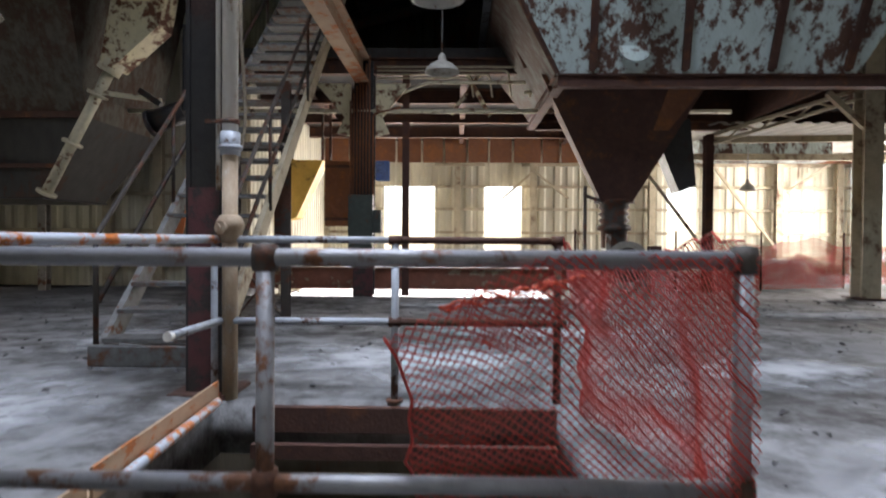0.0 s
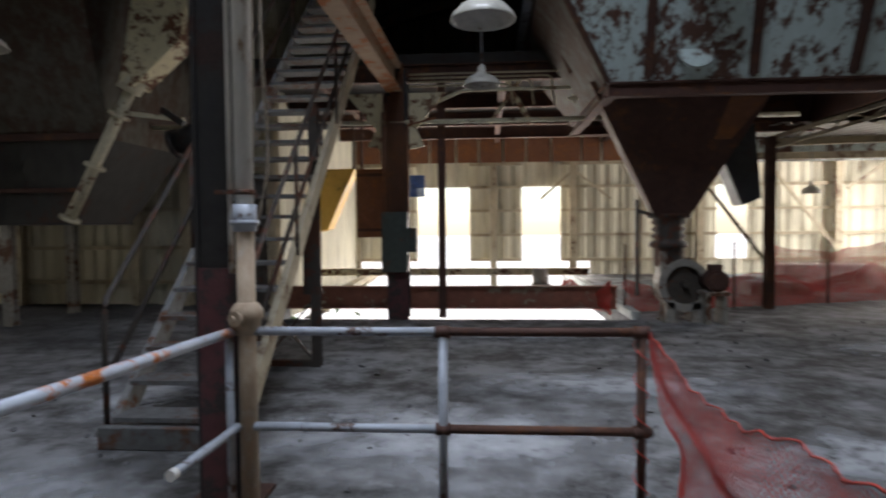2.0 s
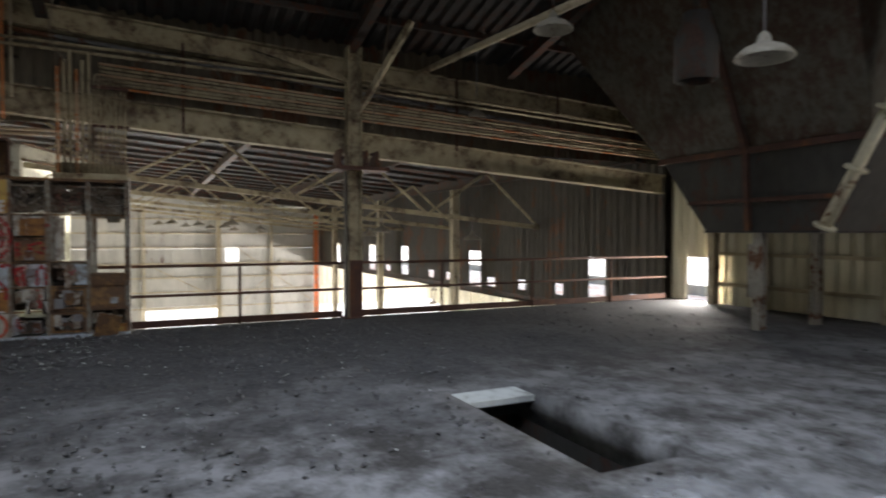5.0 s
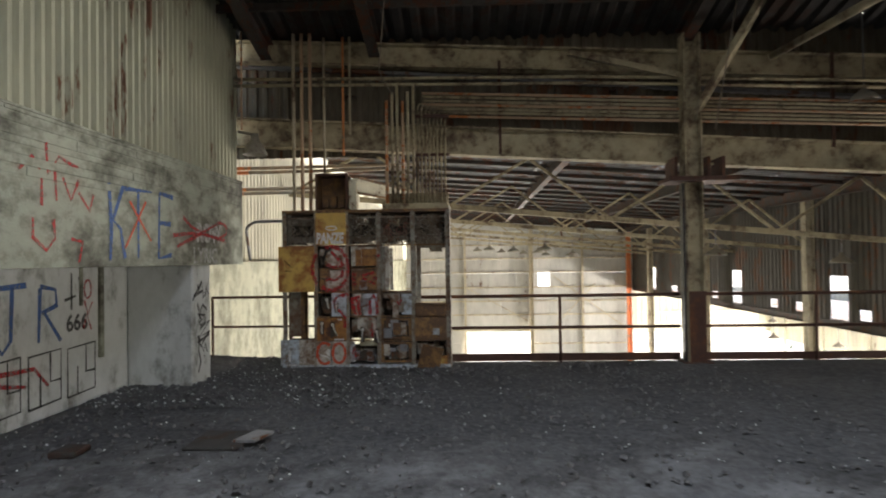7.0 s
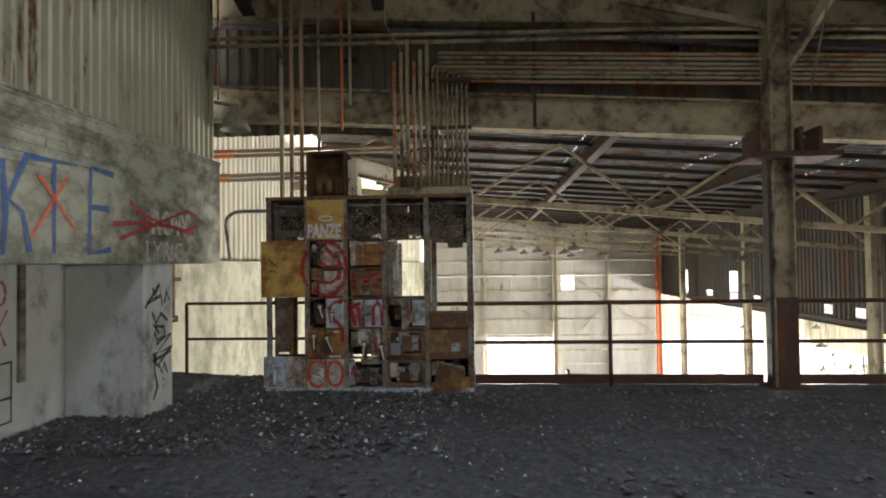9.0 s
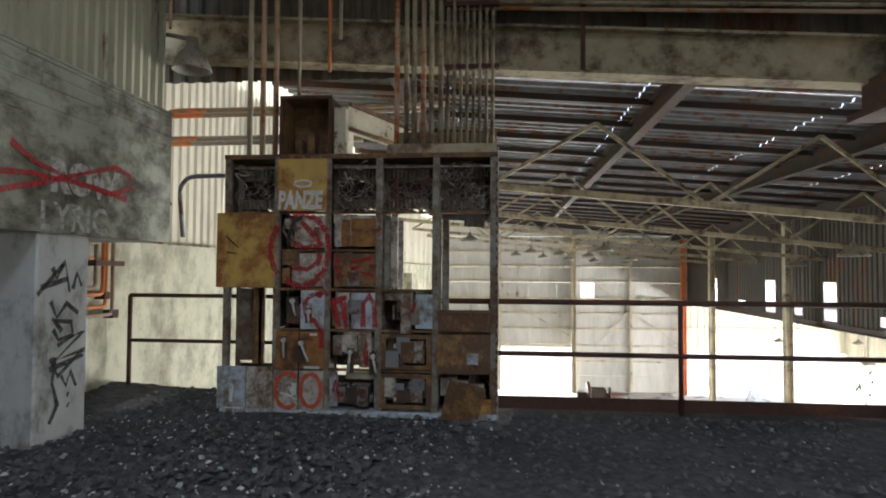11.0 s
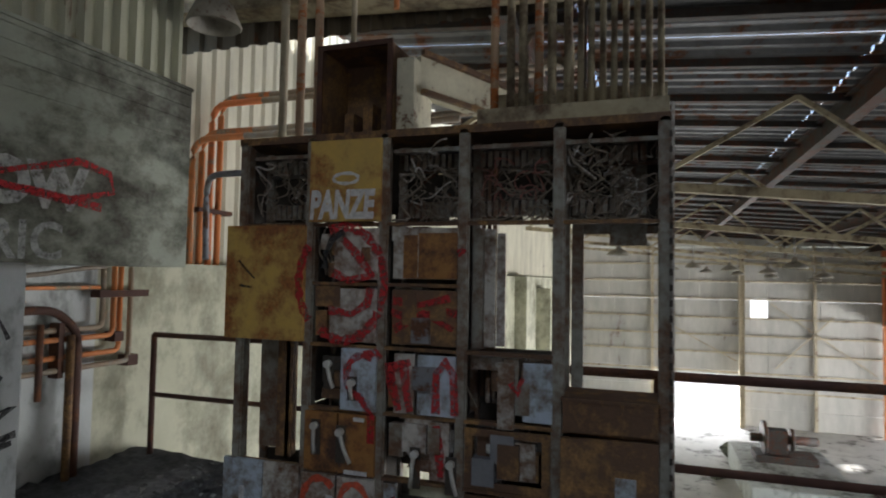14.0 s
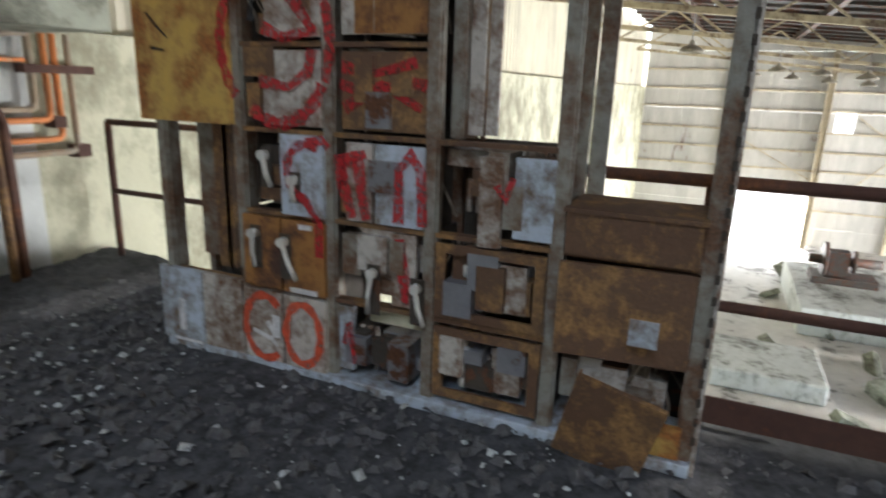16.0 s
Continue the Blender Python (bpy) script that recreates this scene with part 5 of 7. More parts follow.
solid("far_safety_net", net_sheet(far_net(2.0, 10.4, 7.6, 12.2, 0.55, 0.7, 2.0), 110, 16, 0.05, 0.006), M_net, "faded orange safety net strung beyond the blower", "safety net", "far nets")
solid("far_safety_net", net_sheet(far_net(1.7, 10.0, 0.9, 15.0, 0.55, 0.25, 5.0), 70, 10, 0.05, 0.007), M_net, "faded orange safety net along the open bay", "safety net", "far nets")
solid("far_safety_net", net_sheet(far_net(5.3, 13.0, 10.8, 13.4, 1.05, 1.0, 9.0), 110, 18, 0.05, 0.007), M_net, "faded orange safety net beside the annex", "safety net", "far nets")
def net_posts(bm):
    for x, y in ((2.0, 10.4), (3.9, 11.0), (5.7, 11.6), (7.6, 12.2), (9.2, 13.3)):
        tube(bm, (x, y, 0), (x, y, 1.1), 0.018, 8)
solid("net_posts", net_posts, M_darkrust, "thin rusty stakes holding the far net", "stakes", kind="stuff")

# yellow chute and rusty door hung in the bay
yc = thing("yellow_chute", (-3.1, 13.0, 1.3), "bright yellow sheet metal chute hung from the deck", "chute")
part(yc, "front", lambda bm: plate(bm, [(-3.55, 12.7, 2.55), (-2.8, 12.7, 2.55), (-3.35, 12.7, 1.35), (-3.55, 12.7, 1.30)], 0.5, (0, -1, 0)), M_yellowbright)
part(yc, "hanger", lambda bm: [bar(bm, (x, 12.9, 2.5), (x, 12.9, 3.86), 0.05, 0.05) for x in (-3.5, -2.85)], M_darksteel)
rd = thing("hung_steel_door", (-2.45, 13.0, 1.2), "orange-brown rusted steel door hung below the deck", "door")
part(rd, "sheet", boxes(((-2.78, 12.8, 1.18), (-2.12, 12.85, 2.55))), M_rust, "", 0.01)
part(rd, "stiffener", boxes(((-2.78, 12.77, 1.3), (-2.12, 12.80, 1.36)), ((-2.78, 12.77, 2.4), (-2.12, 12.80, 2.46)), ((-2.70, 12.82, 2.5), (-2.64, 12.86, 3.86)), ((-2.26, 12.82, 2.5), (-2.20, 12.86, 3.86))), M_darkrust)
solid("orange_plank", lambda bm: bar(bm, (-5.0, 10.9, 1.0), (-4.75, 10.9, 2.3), 0.14, 0.03, (0, 1, 0)), M_orangepost, "orange steel strip leaning by the wall", "strip")

# dark bin with chute and drain pipe
LB = [(-7.9, 8.8, 1.5), (-6.05, 8.8, 1.5), (-6.05, 10.4, 1.5), (-7.9, 10.4, 1.5)]
LM = [(-8.75, 8.75, 2.65), (-5.35, 8.75, 2.65), (-5.35, 10.8, 2.65), (-8.75, 10.8, 2.65)]
LT = [(-10.6, 7.0, 6.0), (-4.85, 7.0, 6.0), (-4.85, 11.3, 6.0), (-10.6, 11.3, 6.0)]
lb = thing("dark_bin", (-7.0, 9.6, 1.5), "dark sheet metal bin hanging over the floor", "bin")
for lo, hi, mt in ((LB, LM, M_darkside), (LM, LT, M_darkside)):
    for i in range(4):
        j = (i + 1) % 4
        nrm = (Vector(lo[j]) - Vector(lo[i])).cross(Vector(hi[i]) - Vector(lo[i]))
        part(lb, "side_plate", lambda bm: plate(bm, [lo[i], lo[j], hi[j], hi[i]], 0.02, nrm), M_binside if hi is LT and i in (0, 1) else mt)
part(lb, "bottom_plate", boxes(((-7.92, 8.78, 1.47), (-6.03, 10.42, 1.50))), M_blacksteel)
part(lb, "rib", lambda bm: (bar(bm, (-7.1, 8.76, 1.5), (-7.1, 8.68, 2.7), 0.09, 0.06), bar(bm, (-7.1, 8.68, 2.7), (-6.9, 7.0, 6.0), 0.09, 0.09), bar(bm, (-8.8, 8.70, 2.68), (-5.3, 8.70, 2.68), 0.08, 0.09), bar(bm, (-8.2, 8.74, 1.95), (-5.75, 8.74, 1.95), 0.05, 0.06)), M_darkrust)
part(lb, "support_leg", lambda bm: (hbeam(bm, (-7.05, 8.95, 0), (-7.05, 8.95, 1.5), 0.14, 0.14, 0.012, (0, 1, 0)), hbeam(bm, (-7.05, 10.3, 0), (-7.05, 10.3, 1.5), 0.14, 0.14, 0.012, (0, 1, 0)), box(bm, (-7.17, 8.85, 0.5), (-6.93, 8.87, 1.3))), M_motor)
part(lb, "hanger", lambda bm: [bar(bm, (x, y, 5.95), (x, y, roof_z(x) - 0.05), 0.1, 0.1) for x in (-7.0, -5.0) for y in (7.1, 11.2)], M_darksteel)
ch = thing("peeling_chute", (-4.7, 8.6, 3.2), "cream chute with peeling rusty paint above a drain pipe", "chute")
part(ch, "body", lambda bm: plate(bm, [(-4.99, 8.45, 3.35), (-4.82, 8.45, 3.28), (-4.16, 8.45, 3.86), (-3.75, 8.45, 6.0), (-4.65, 8.45, 6.0), (-4.80, 8.45, 4.4)], 0.4, (0, -1, 0)), M_chute)
part(ch, "collar", lambda bm: tube(bm, (-4.86, 8.6, 3.42), (-4.96, 8.6, 3.26), 0.16, 14), M_creampipe)
part(ch, "drain_pipe", pipes([[(-4.92, 8.62, 3.32), (-5.88, 8.62, 1.52)]], 0.075, 0, 14), M_creampipe)
part(ch, "flange", lambda bm: [tube(bm, Vector((-4.92, 8.62, 3.32)).lerp(Vector((-5.88, 8.62, 1.52)), f), Vector((-4.92, 8.62, 3.32)).lerp(Vector((-5.88, 8.62, 1.52)), f + 0.02), 0.14, 14) for f in (0.2, 0.58, 0.975)], M_creampipe)
part(ch, "bracket", lambda bm: bar(bm, (-5.1, 8.62, 2.98), (-4.2, 8.62, 2.86), 0.05, 0.06), M_creampipe)
part(ch, "hanger", lambda bm: bar(bm, (-4.3, 8.6, 5.9), (-4.3, 8.6, roof_z(-4.3) - 0.05), 0.08, 0.08), M_darksteel)
vb = thing("valve_body", (-4.1, 8.6, 2.4), "dark blue-black valve and motor behind the column", "valve")
part(vb, "drum", lambda bm: (tube(bm, (-4.3, 8.6, 2.55), (-3.85, 8.6, 2.72), 0.16, 16), tube(bm, (-4.36, 8.6, 2.53), (-4.3, 8.6, 2.55), 0.19, 16)), M_blacksteel)
part(vb, "riser", lambda bm: (box(bm, (-3.85, 8.5, 2.7), (-3.6, 8.7, 3.9)), bar(bm, (-3.7, 8.6, 3.9), (-3.9, 8.6, 5.0), 0.08, 0.08), bar(bm, (-4.2, 8.6, 2.8), (-4.5, 8.6, 3.0), 0.08, 0.08)), M_blacksteel)


def pendant(x, y, z, top, mat, r=0.21, tilt=0.0):
    lp = thing("pendant_lamp", (x, y, z), "white enamel dome lamp shade hanging on a thin stem" if mat is M_enamel else "enamel dome lamp shade on a stem, coloured darker as dimly lit", "lamp", "pendant lamps")
    part(lp, "shade", lambda bm: lathe(bm, [(r * 0.97, 0.012), (r, 0.0), (r * 1.02, 0.012), (r * 0.93, 0.05), (r * 0.7, 0.10), (r * 0.38, 0.135), (r * 0.25, 0.155), (r * 0.20, 0.215), (r * 0.10, 0.24), (0.012, 0.25),
         (0.010, 0.23), (r * 0.17, 0.145), (r * 0.36, 0.12), (r * 0.68, 0.088), (r * 0.9, 0.045), (r * 0.97, 0.012)], (x, y, z), 28), mat)
    part(lp, "stem", pipes([[(x, y, z + 0.23), (x, y, top)]], 0.010), M_greysteel)
    part(lp, "socket", lambda bm: lathe(bm, [(0.0, 0.10), (0.03, 0.10), (0.035, 0.15), (0.0, 0.16)], (x, y, z), 10), M_darksteel)
    return lp
pendant(-0.16, 4.65, 2.74, roof_z(-0.16) + 0.12, M_enamel)
pendant(-0.20, 7.6, 2.98, roof_z(-0.2) + 0.12, M_enamel)
pendant(-4.57, 5.67, 3.0, roof_z(-4.57) + 0.12, M_dimenamel, 0.25)
pendant(-7.3, 5.36, 4.02, roof_z(-7.3) + 0.12, M_dimenamel, 0.25)
pendant(-11.0, 6.3, 3.62, roof_z(-11.0) + 0.12, M_dimenamel, 0.18)
pendant(5.9, 12.6, 1.95, 3.16, M_enamel, 0.16)
pendant(6.4, 15.6, 2.9, 3.3, M_enamel, 0.18)
solid("roof_pipe", pipes([[(-11.1, 5.1, 4.32), (-6.8, 5.55, 4.32), (-1.6, 6.1, 4.40)]], 0.055, 0, 10), M_steel, "long pale tan pipe running under the roof", "pipe")
solid("roof_pipe_hangers", lambda bm: [tube(bm, (x, 5.1 + (x + 11.1) * 0.105, 4.32), (x, 5.1 + (x + 11.1) * 0.105, roof_z(x) - 0.05), 0.008, 6) for x in (-9, -6.8, -4.2)], M_darksteel, "thin rods holding the roof pipe", "hangers", kind="stuff")
dc = thing("dark_vent_can", (-6.13, 6.57, 3.25), "dark round vent can hanging under the roof", "vent can")
part(dc, "can", lambda bm: lathe(bm, [(0.22, 0), (0.25, 0.02), (0.25, 0.5), (0.16, 0.68), (0.16, 0.8), (0.0, 0.8), (0, 0.7), (0.2, 0.45), (0.22, 0)], (-6.13, 6.57, 3.25), 20), M_darkside)
part(dc, "stem", pipes([[(-6.13, 6.57, 4.03), (-6.13, 6.57, roof_z(-6.13))]], 0.03), M_darkside)


# ---------- west part: the control centre ----------
FX, BX = -10.60, -10.90
YC = [-1.80, -1.36, -0.92, -0.48, 0.0, 0.48]
ZR = [0.05, 0.38, 0.71, 1.05, 1.38, 1.70, 2.16]
mcc = thing("motor_control_centre", (-10.8, -0.66, 0), "gutted rusty motor control cabinet sprayed with graffiti", "control cabinet")


def frame_post(y):
    def fill(bm):
        box(bm, (FX - 0.06, y - 0.021, 0.0), (FX, y + 0.021, 2.18))
        box(bm, (FX - 0.02, y - 0.030, 0.0), (FX - 0.012, y + 0.030, 2.18))
        box(bm, (FX - 0.10, y - 0.006, 0.0), (FX - 0.06, y + 0.006, 2.18))
        box(bm, (BX, y - 0.022, 0.0), (BX + 0.04, y + 0.022, 2.18))
    return fill
for yp in YC:
    part(mcc, "post", frame_post(yp), M_mccgrey)


def frame_rails(bm):
    box(bm, (BX, -1.83, 2.16), (FX, 0.51, 2.20))
    for i in range(5):
        for z in ZR[1:6]:
            if i == 0 and z in (0.71, 1.05, 1.38):
                continue
            if i == 4 and z in (1.05, 1.38):
                continue
            if i == 3 and z == 1.38:
                continue
            box(bm, (FX - 0.05, YC[i] + 0.021, z - 0.009), (FX - 0.006, YC[i + 1] - 0.021, z + 0.009))
part(mcc, "cross_rails", frame_rails, M_brownrust, kind="stuff")
part(mcc, "plinth", boxes(((BX, -1.83, 0.0), (FX + 0.03, 0.505, 0.048))), M_bluegrey, "pale dusty plinth", 0.004)
part(mcc, "jamb_strip", boxes(((FX - 0.16, -0.40, 1.07), (FX - 0.145, -0.345, 1.68)), ((FX - 0.20, -0.345, 1.07), (FX - 0.185, -0.30, 1.66))), M_palepanel, "pale strips inside the open bay")
part(mcc, "end_sheet", lambda bm: (box(bm, (BX, 0.508, 0.0), (FX + 0.01, 0.520, 2.24))), M_palepanel, "pale edge sheet")
# holes drawn as dark blocks on the sheet's edge
part(mcc, "punched_hole_marks", lambda bm: [box(bm, (FX + 0.011, 0.498, 0.12 + 0.07 * k), (FX + 0.014, 0.512, 0.15 + 0.07 * k)) for k in range(29)], M_mccdark, kind="stuff")
part(mcc, "end_sheet", lambda bm: box(bm, (BX, -1.84, 1.05), (FX - 0.06, -1.83, 2.16)), M_mccdark)


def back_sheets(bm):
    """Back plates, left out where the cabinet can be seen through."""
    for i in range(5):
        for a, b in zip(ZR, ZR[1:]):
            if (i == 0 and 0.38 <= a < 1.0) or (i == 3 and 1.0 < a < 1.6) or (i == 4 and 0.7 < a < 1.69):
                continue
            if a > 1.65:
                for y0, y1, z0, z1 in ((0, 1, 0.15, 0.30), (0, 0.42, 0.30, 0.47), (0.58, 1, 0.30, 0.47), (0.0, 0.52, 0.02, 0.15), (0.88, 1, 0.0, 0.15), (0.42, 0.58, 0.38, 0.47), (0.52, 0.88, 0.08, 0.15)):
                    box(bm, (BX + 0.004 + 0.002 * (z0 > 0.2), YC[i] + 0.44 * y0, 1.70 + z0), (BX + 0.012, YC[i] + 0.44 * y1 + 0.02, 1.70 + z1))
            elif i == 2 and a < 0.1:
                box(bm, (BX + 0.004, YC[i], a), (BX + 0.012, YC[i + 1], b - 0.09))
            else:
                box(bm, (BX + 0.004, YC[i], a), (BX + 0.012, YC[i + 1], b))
# backs coloured dark to hold the shade of the deep compartments
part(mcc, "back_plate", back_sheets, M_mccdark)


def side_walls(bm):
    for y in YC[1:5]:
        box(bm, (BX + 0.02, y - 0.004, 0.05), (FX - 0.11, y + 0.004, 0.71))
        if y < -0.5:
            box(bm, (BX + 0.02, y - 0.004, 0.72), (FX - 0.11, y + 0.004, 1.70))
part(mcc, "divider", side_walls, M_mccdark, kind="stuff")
part(mcc, "divider", lambda bm: (box(bm, (FX - 0.20, -1.77, 0.42), (FX - 0.18, -1.60, 1.05)), box(bm, (FX - 0.24, -0.45, 1.06), (FX - 0.10, -0.40, 1.68)), box(bm, (FX - 0.3, 0.03, 0.72), (FX - 0.28, 0.09, 2.1))), M_mccgrey, kind="stuff")
part(mcc, "inner_post", lambda bm: (box(bm, (FX - 0.18, -1.60, 0.40), (FX - 0.10, -1.52, 1.06)), box(bm, (FX - 0.12, -1.545, 0.40), (FX - 0.10, -1.50, 1.06))), M_brownrust, "rusty inner post")
part(mcc, "bus_riser", lambda bm: [box(bm, (BX + 0.06 + 0.02 * k, -0.44 + 0.035 * k, 0.8), (BX + 0.07 + 0.02 * k, -0.42 + 0.035 * k, 2.1)) for k in range(3)], M_brownrust)


def door(y0, y1, z0, z1, mat, label="", proud=0.008, name="door", turn=0.0, t=0.018):
    """A flat door with folded edges; turn opens it about its left side."""
    m = Matrix.Translation((FX + proud, y0, z0)) @ Matrix.Rotation(radians(turn), 4, "Z")
    w, h = y1 - y0, z1 - z0

    def fill(bm):
        box(bm, (0, 0.004, 0.004), (0.004 + t * 0.3, w - 0.004, h - 0.004), m)
        for a, b in (((-t, 0.004, 0.004), (0, 0.012, h - 0.004)), ((-t, w - 0.012, 0.004), (0, w - 0.004, h - 0.004)), ((-t, 0.012, 0.004), (0, w - 0.012, 0.012)), ((-t, 0.012, h - 0.012), (0, w - 0.012, h - 0.004))):
            box(bm, a, b, m)
    return part(mcc, name, fill, mat, label)


def latch(y, z, h=0.13, lean=0.0):
    """A pale operating handle on a dark escutcheon."""
    def fill(bm):
        pipe(bm, [(FX + 0.012, y, z), (FX + 0.05, y, z + 0.01), (FX + 0.055, y + lean * 0.5, z - h * 0.5), (FX + 0.04, y + lean, z - h)], 0.011, 7, 0.02)
        tube(bm, (FX + 0.03, y, z + 0.006), (FX + 0.065, y, z + 0.006), 0.02, 9)
    part(mcc, "handle", fill, M_plastic, "pale plastic operating handle")
    part(mcc, "escutcheon", boxes(((FX + 0.013, y - 0.035, z - h - 0.01), (FX + 0.020, y + 0.022, z + 0.035))), M_mccdark)


def gear(i, z0, z1, seed, mats=None):
    """Bare switchgear in an open bucket: blocks, fuses, terminals and hinges."""
    rnd = random.Random(seed)
    y0, y1 = YC[i] + 0.035, YC[i + 1] - 0.035
    mats = mats or [M_mccdark, M_palepanel, M_mccgrey, M_brownrust, M_greysteel]

    def block(bm):
        for _ in range(4):
            w, h = 0.05 + 0.11 * rnd.random(), 0.05 + 0.12 * rnd.random()
            y, z = y0 + rnd.random() * (y1 - y0 - w), z0 + 0.02 + rnd.random() * max(0.01, z1 - z0 - h - 0.03)
            d = 0.08 + 0.14 * rnd.random()
            box(bm, (BX + 0.1, y, z), (FX - 0.20 + d, y + w, z + h))
    for k in range(3):
        part(mcc, "switchgear", block, mats[(seed + k) % len(mats)], kind="stuff")

    def fuses(bm):
        y = y0 + 0.05 + rnd.random() * 0.18
        z = z0 + 0.05 + rnd.random() * 0.04
        for k in range(3):
            tube(bm, (FX - 0.09, y + 0.035 * k, z), (FX - 0.09, y + 0.035 * k, z + 0.12), 0.012, 8)
    part(mcc, "fuse", fuses, M_palepanel, kind="stuff")

    def wires(bm):
        for _ in range(5):
            a = Vector((FX - 0.05 - 0.1 * rnd.random(), y0 + rnd.random() * (y1 - y0), z1 - 0.02))
            pts = [a]
            for s in range(4):
                pts.append(pts[-1] + Vector((0.03 * (rnd.random() - 0.5), 0.09 * (rnd.random() - 0.5), -(z1 - z0) / 5)))
            pipe(bm, pts, 0.004 + 0.003 * rnd.random(), 5, 0.02)
    part(mcc, "wiring", wires, M_cable)


# column 1
door(-1.88, -1.37, 1.06, 1.70, M_yellow, "ochre door with orange rust blooms", 0.02)
door(-1.86, -1.60, 0.04, 0.40, M_bluegrey, "blue-grey door with a white latch", 0.012)
door(-1.60, -1.37, 0.04, 0.40, M_palepanel, "pale scuffed door", 0.012)
part(mcc, "latch_bar", lambda bm: (box(bm, (FX + 0.02, -1.74, 0.10), (FX + 0.034, -1.715, 0.25)), box(bm, (FX + 0.02, -1.78, 0.045), (FX + 0.03, -1.62, 0.055))), M_white)
# column 2
door(-1.355, -0.925, 1.71, 2.16, M_yellow, "mustard door with white lettering", 0.012)
gear(1, 1.38, 1.70, 11)
door(-1.20, -0.935, 1.40, 1.68, M_palepanel, "stained pale unit front with red spray", 0.0)
gear(1, 1.05, 1.38, 12)
door(-1.22, -0.935, 1.07, 1.36, M_palepanel, "stained unit front with red spray", 0.0)
gear(1, 0.71, 1.05, 13)
door(-1.14, -0.93, 0.715, 1.045, M_bluegrey, "blue-grey unit door", 0.010)
door(-1.35, -1.15, 0.385, 0.70, M_orangerust, "orange-brown rusted unit door", 0.008)
door(-1.145, -0.93, 0.385, 0.70, M_orangerust, "orange-brown rusted unit door", 0.010)
door(-1.355, -1.15, 0.045, 0.375, M_palepanel, "pale door with an orange-red ring", 0.012)
door(-1.145, -0.93, 0.045, 0.375, M_palepanel, "pale door with an orange-red ring", 0.014)
latch(-1.27, 0.62, 0.14)
latch(-1.12, 0.60, 0.15, 0.06)
latch(-1.20, 0.95, 0.12, 0.03)
latch(-1.06, 0.86, 0.08)
part(mcc, "label_plate", boxes(((FX + 0.03, -1.20, 0.17), (FX + 0.034, -1.16, 0.27)), ((FX + 0.02, -1.05, 0.665), (FX + 0.03, -0.99, 0.685)), ((FX + 0.02, -1.10, 0.39), (FX + 0.03, -0.97, 0.41))), M_white, kind="stuff")
# column 3
gear(2, 1.38, 1.70, 21)
door(-0.86, -0.50, 1.41, 1.68, M_palepanel, "cream unit front", -0.012)
part(mcc, "rust_plate", lambda bm: (box(bm, (FX - 0.012, -0.80, 1.415), (FX - 0.002, -0.72, 1.64)), box(bm, (FX - 0.012, -0.715, 1.415), (FX + 0.002, -0.505, 1.65))), M_orangerust, "orange-brown rusted plate")
gear(2, 1.05, 1.38, 22)
door(-0.86, -0.50, 1.07, 1.36, M_brownrust, "rusty unit front oversprayed red", -0.012)
door(-0.84, -0.72, 0.72, 1.03, M_palepanel, "pale unit front oversprayed red", -0.006)
door(-0.71, -0.50, 0.72, 1.03, M_bluegrey, "light blue unit front oversprayed red", -0.006)
gear(2, 0.71, 1.05, 23)
gear(2, 0.38, 0.71, 24, [M_palepanel, M_mccgrey, M_palepanel])
door(-0.64, -0.53, 0.40, 0.70, M_palepanel, "pale strip door with red spray", -0.01)
latch(-0.70, 0.53, 0.16, -0.02)
latch(-0.51, 0.50, 0.14, 0.03)
gear(2, 0.06, 0.26, 25, [M_mccdark, M_greysteel, M_mccdark])
part(mcc, "cream_strip", boxes(((FX - 0.06, -0.76, 0.30), (FX - 0.05, -0.50, 0.36))), M_cream)
door(-0.90, -0.82, 0.07, 0.36, M_bluegrey, "", -0.03)
# column 4
gear(3, 0.71, 1.05, 31)
door(-0.29, -0.20, 0.69, 1.02, M_palepanel, "narrow cream panel", 0.004)
door(-0.17, -0.02, 0.73, 1.02, M_bluegrey, "blue-grey unit front", -0.02)
for k, z0 in enumerate((0.385, 0.06)):
    gear(3, z0, z0 + 0.31, 33 + k)
    part(mcc, "bucket_frame", lambda bm: [box(bm, a, b) for a, b in (((FX - 0.01, -0.45, z0 + 0.01), (FX + 0.006, -0.03, z0 + 0.045)), ((FX - 0.01, -0.45, z0 + 0.265), (FX + 0.006, -0.03, z0 + 0.30)), ((FX - 0.01, -0.45, z0 + 0.045), (FX + 0.006, -0.41, z0 + 0.265)), ((FX - 0.01, -0.07, z0 + 0.045), (FX + 0.006, -0.03, z0 + 0.265)))], M_brownrust, "rusty bucket frame")
    door(-0.22, -0.10, z0 + 0.06, z0 + 0.25, M_palepanel, "pale window plate", -0.03)
    part(mcc, "fuse", lambda bm: [tube(bm, (FX - 0.03, -0.33, z0 + 0.06 + 0.06 * j), (FX - 0.03, -0.33, z0 + 0.10 + 0.06 * j), 0.02, 9) for j in range(3)], M_plastic, kind="stuff")
# column 5
door(0.02, 0.46, 0.37, 0.70, M_brownrust, "dark rusty door hanging loose", 0.05, "door", 6)
part(mcc, "shelf_box", lambda bm: (box(bm, (FX - 0.25, 0.03, 0.72), (FX + 0.03, 0.45, 0.86)), box(bm, (FX - 0.27, 0.02, 0.86), (FX + 0.04, 0.46, 0.875))), M_brownrust, "rusty brown box on the shelf")
part(mcc, "bright_scrape", boxes(((FX + 0.085, 0.27, 0.46), (FX + 0.088, 0.36, 0.55))), M_bluegrey, "scraped pale patch")
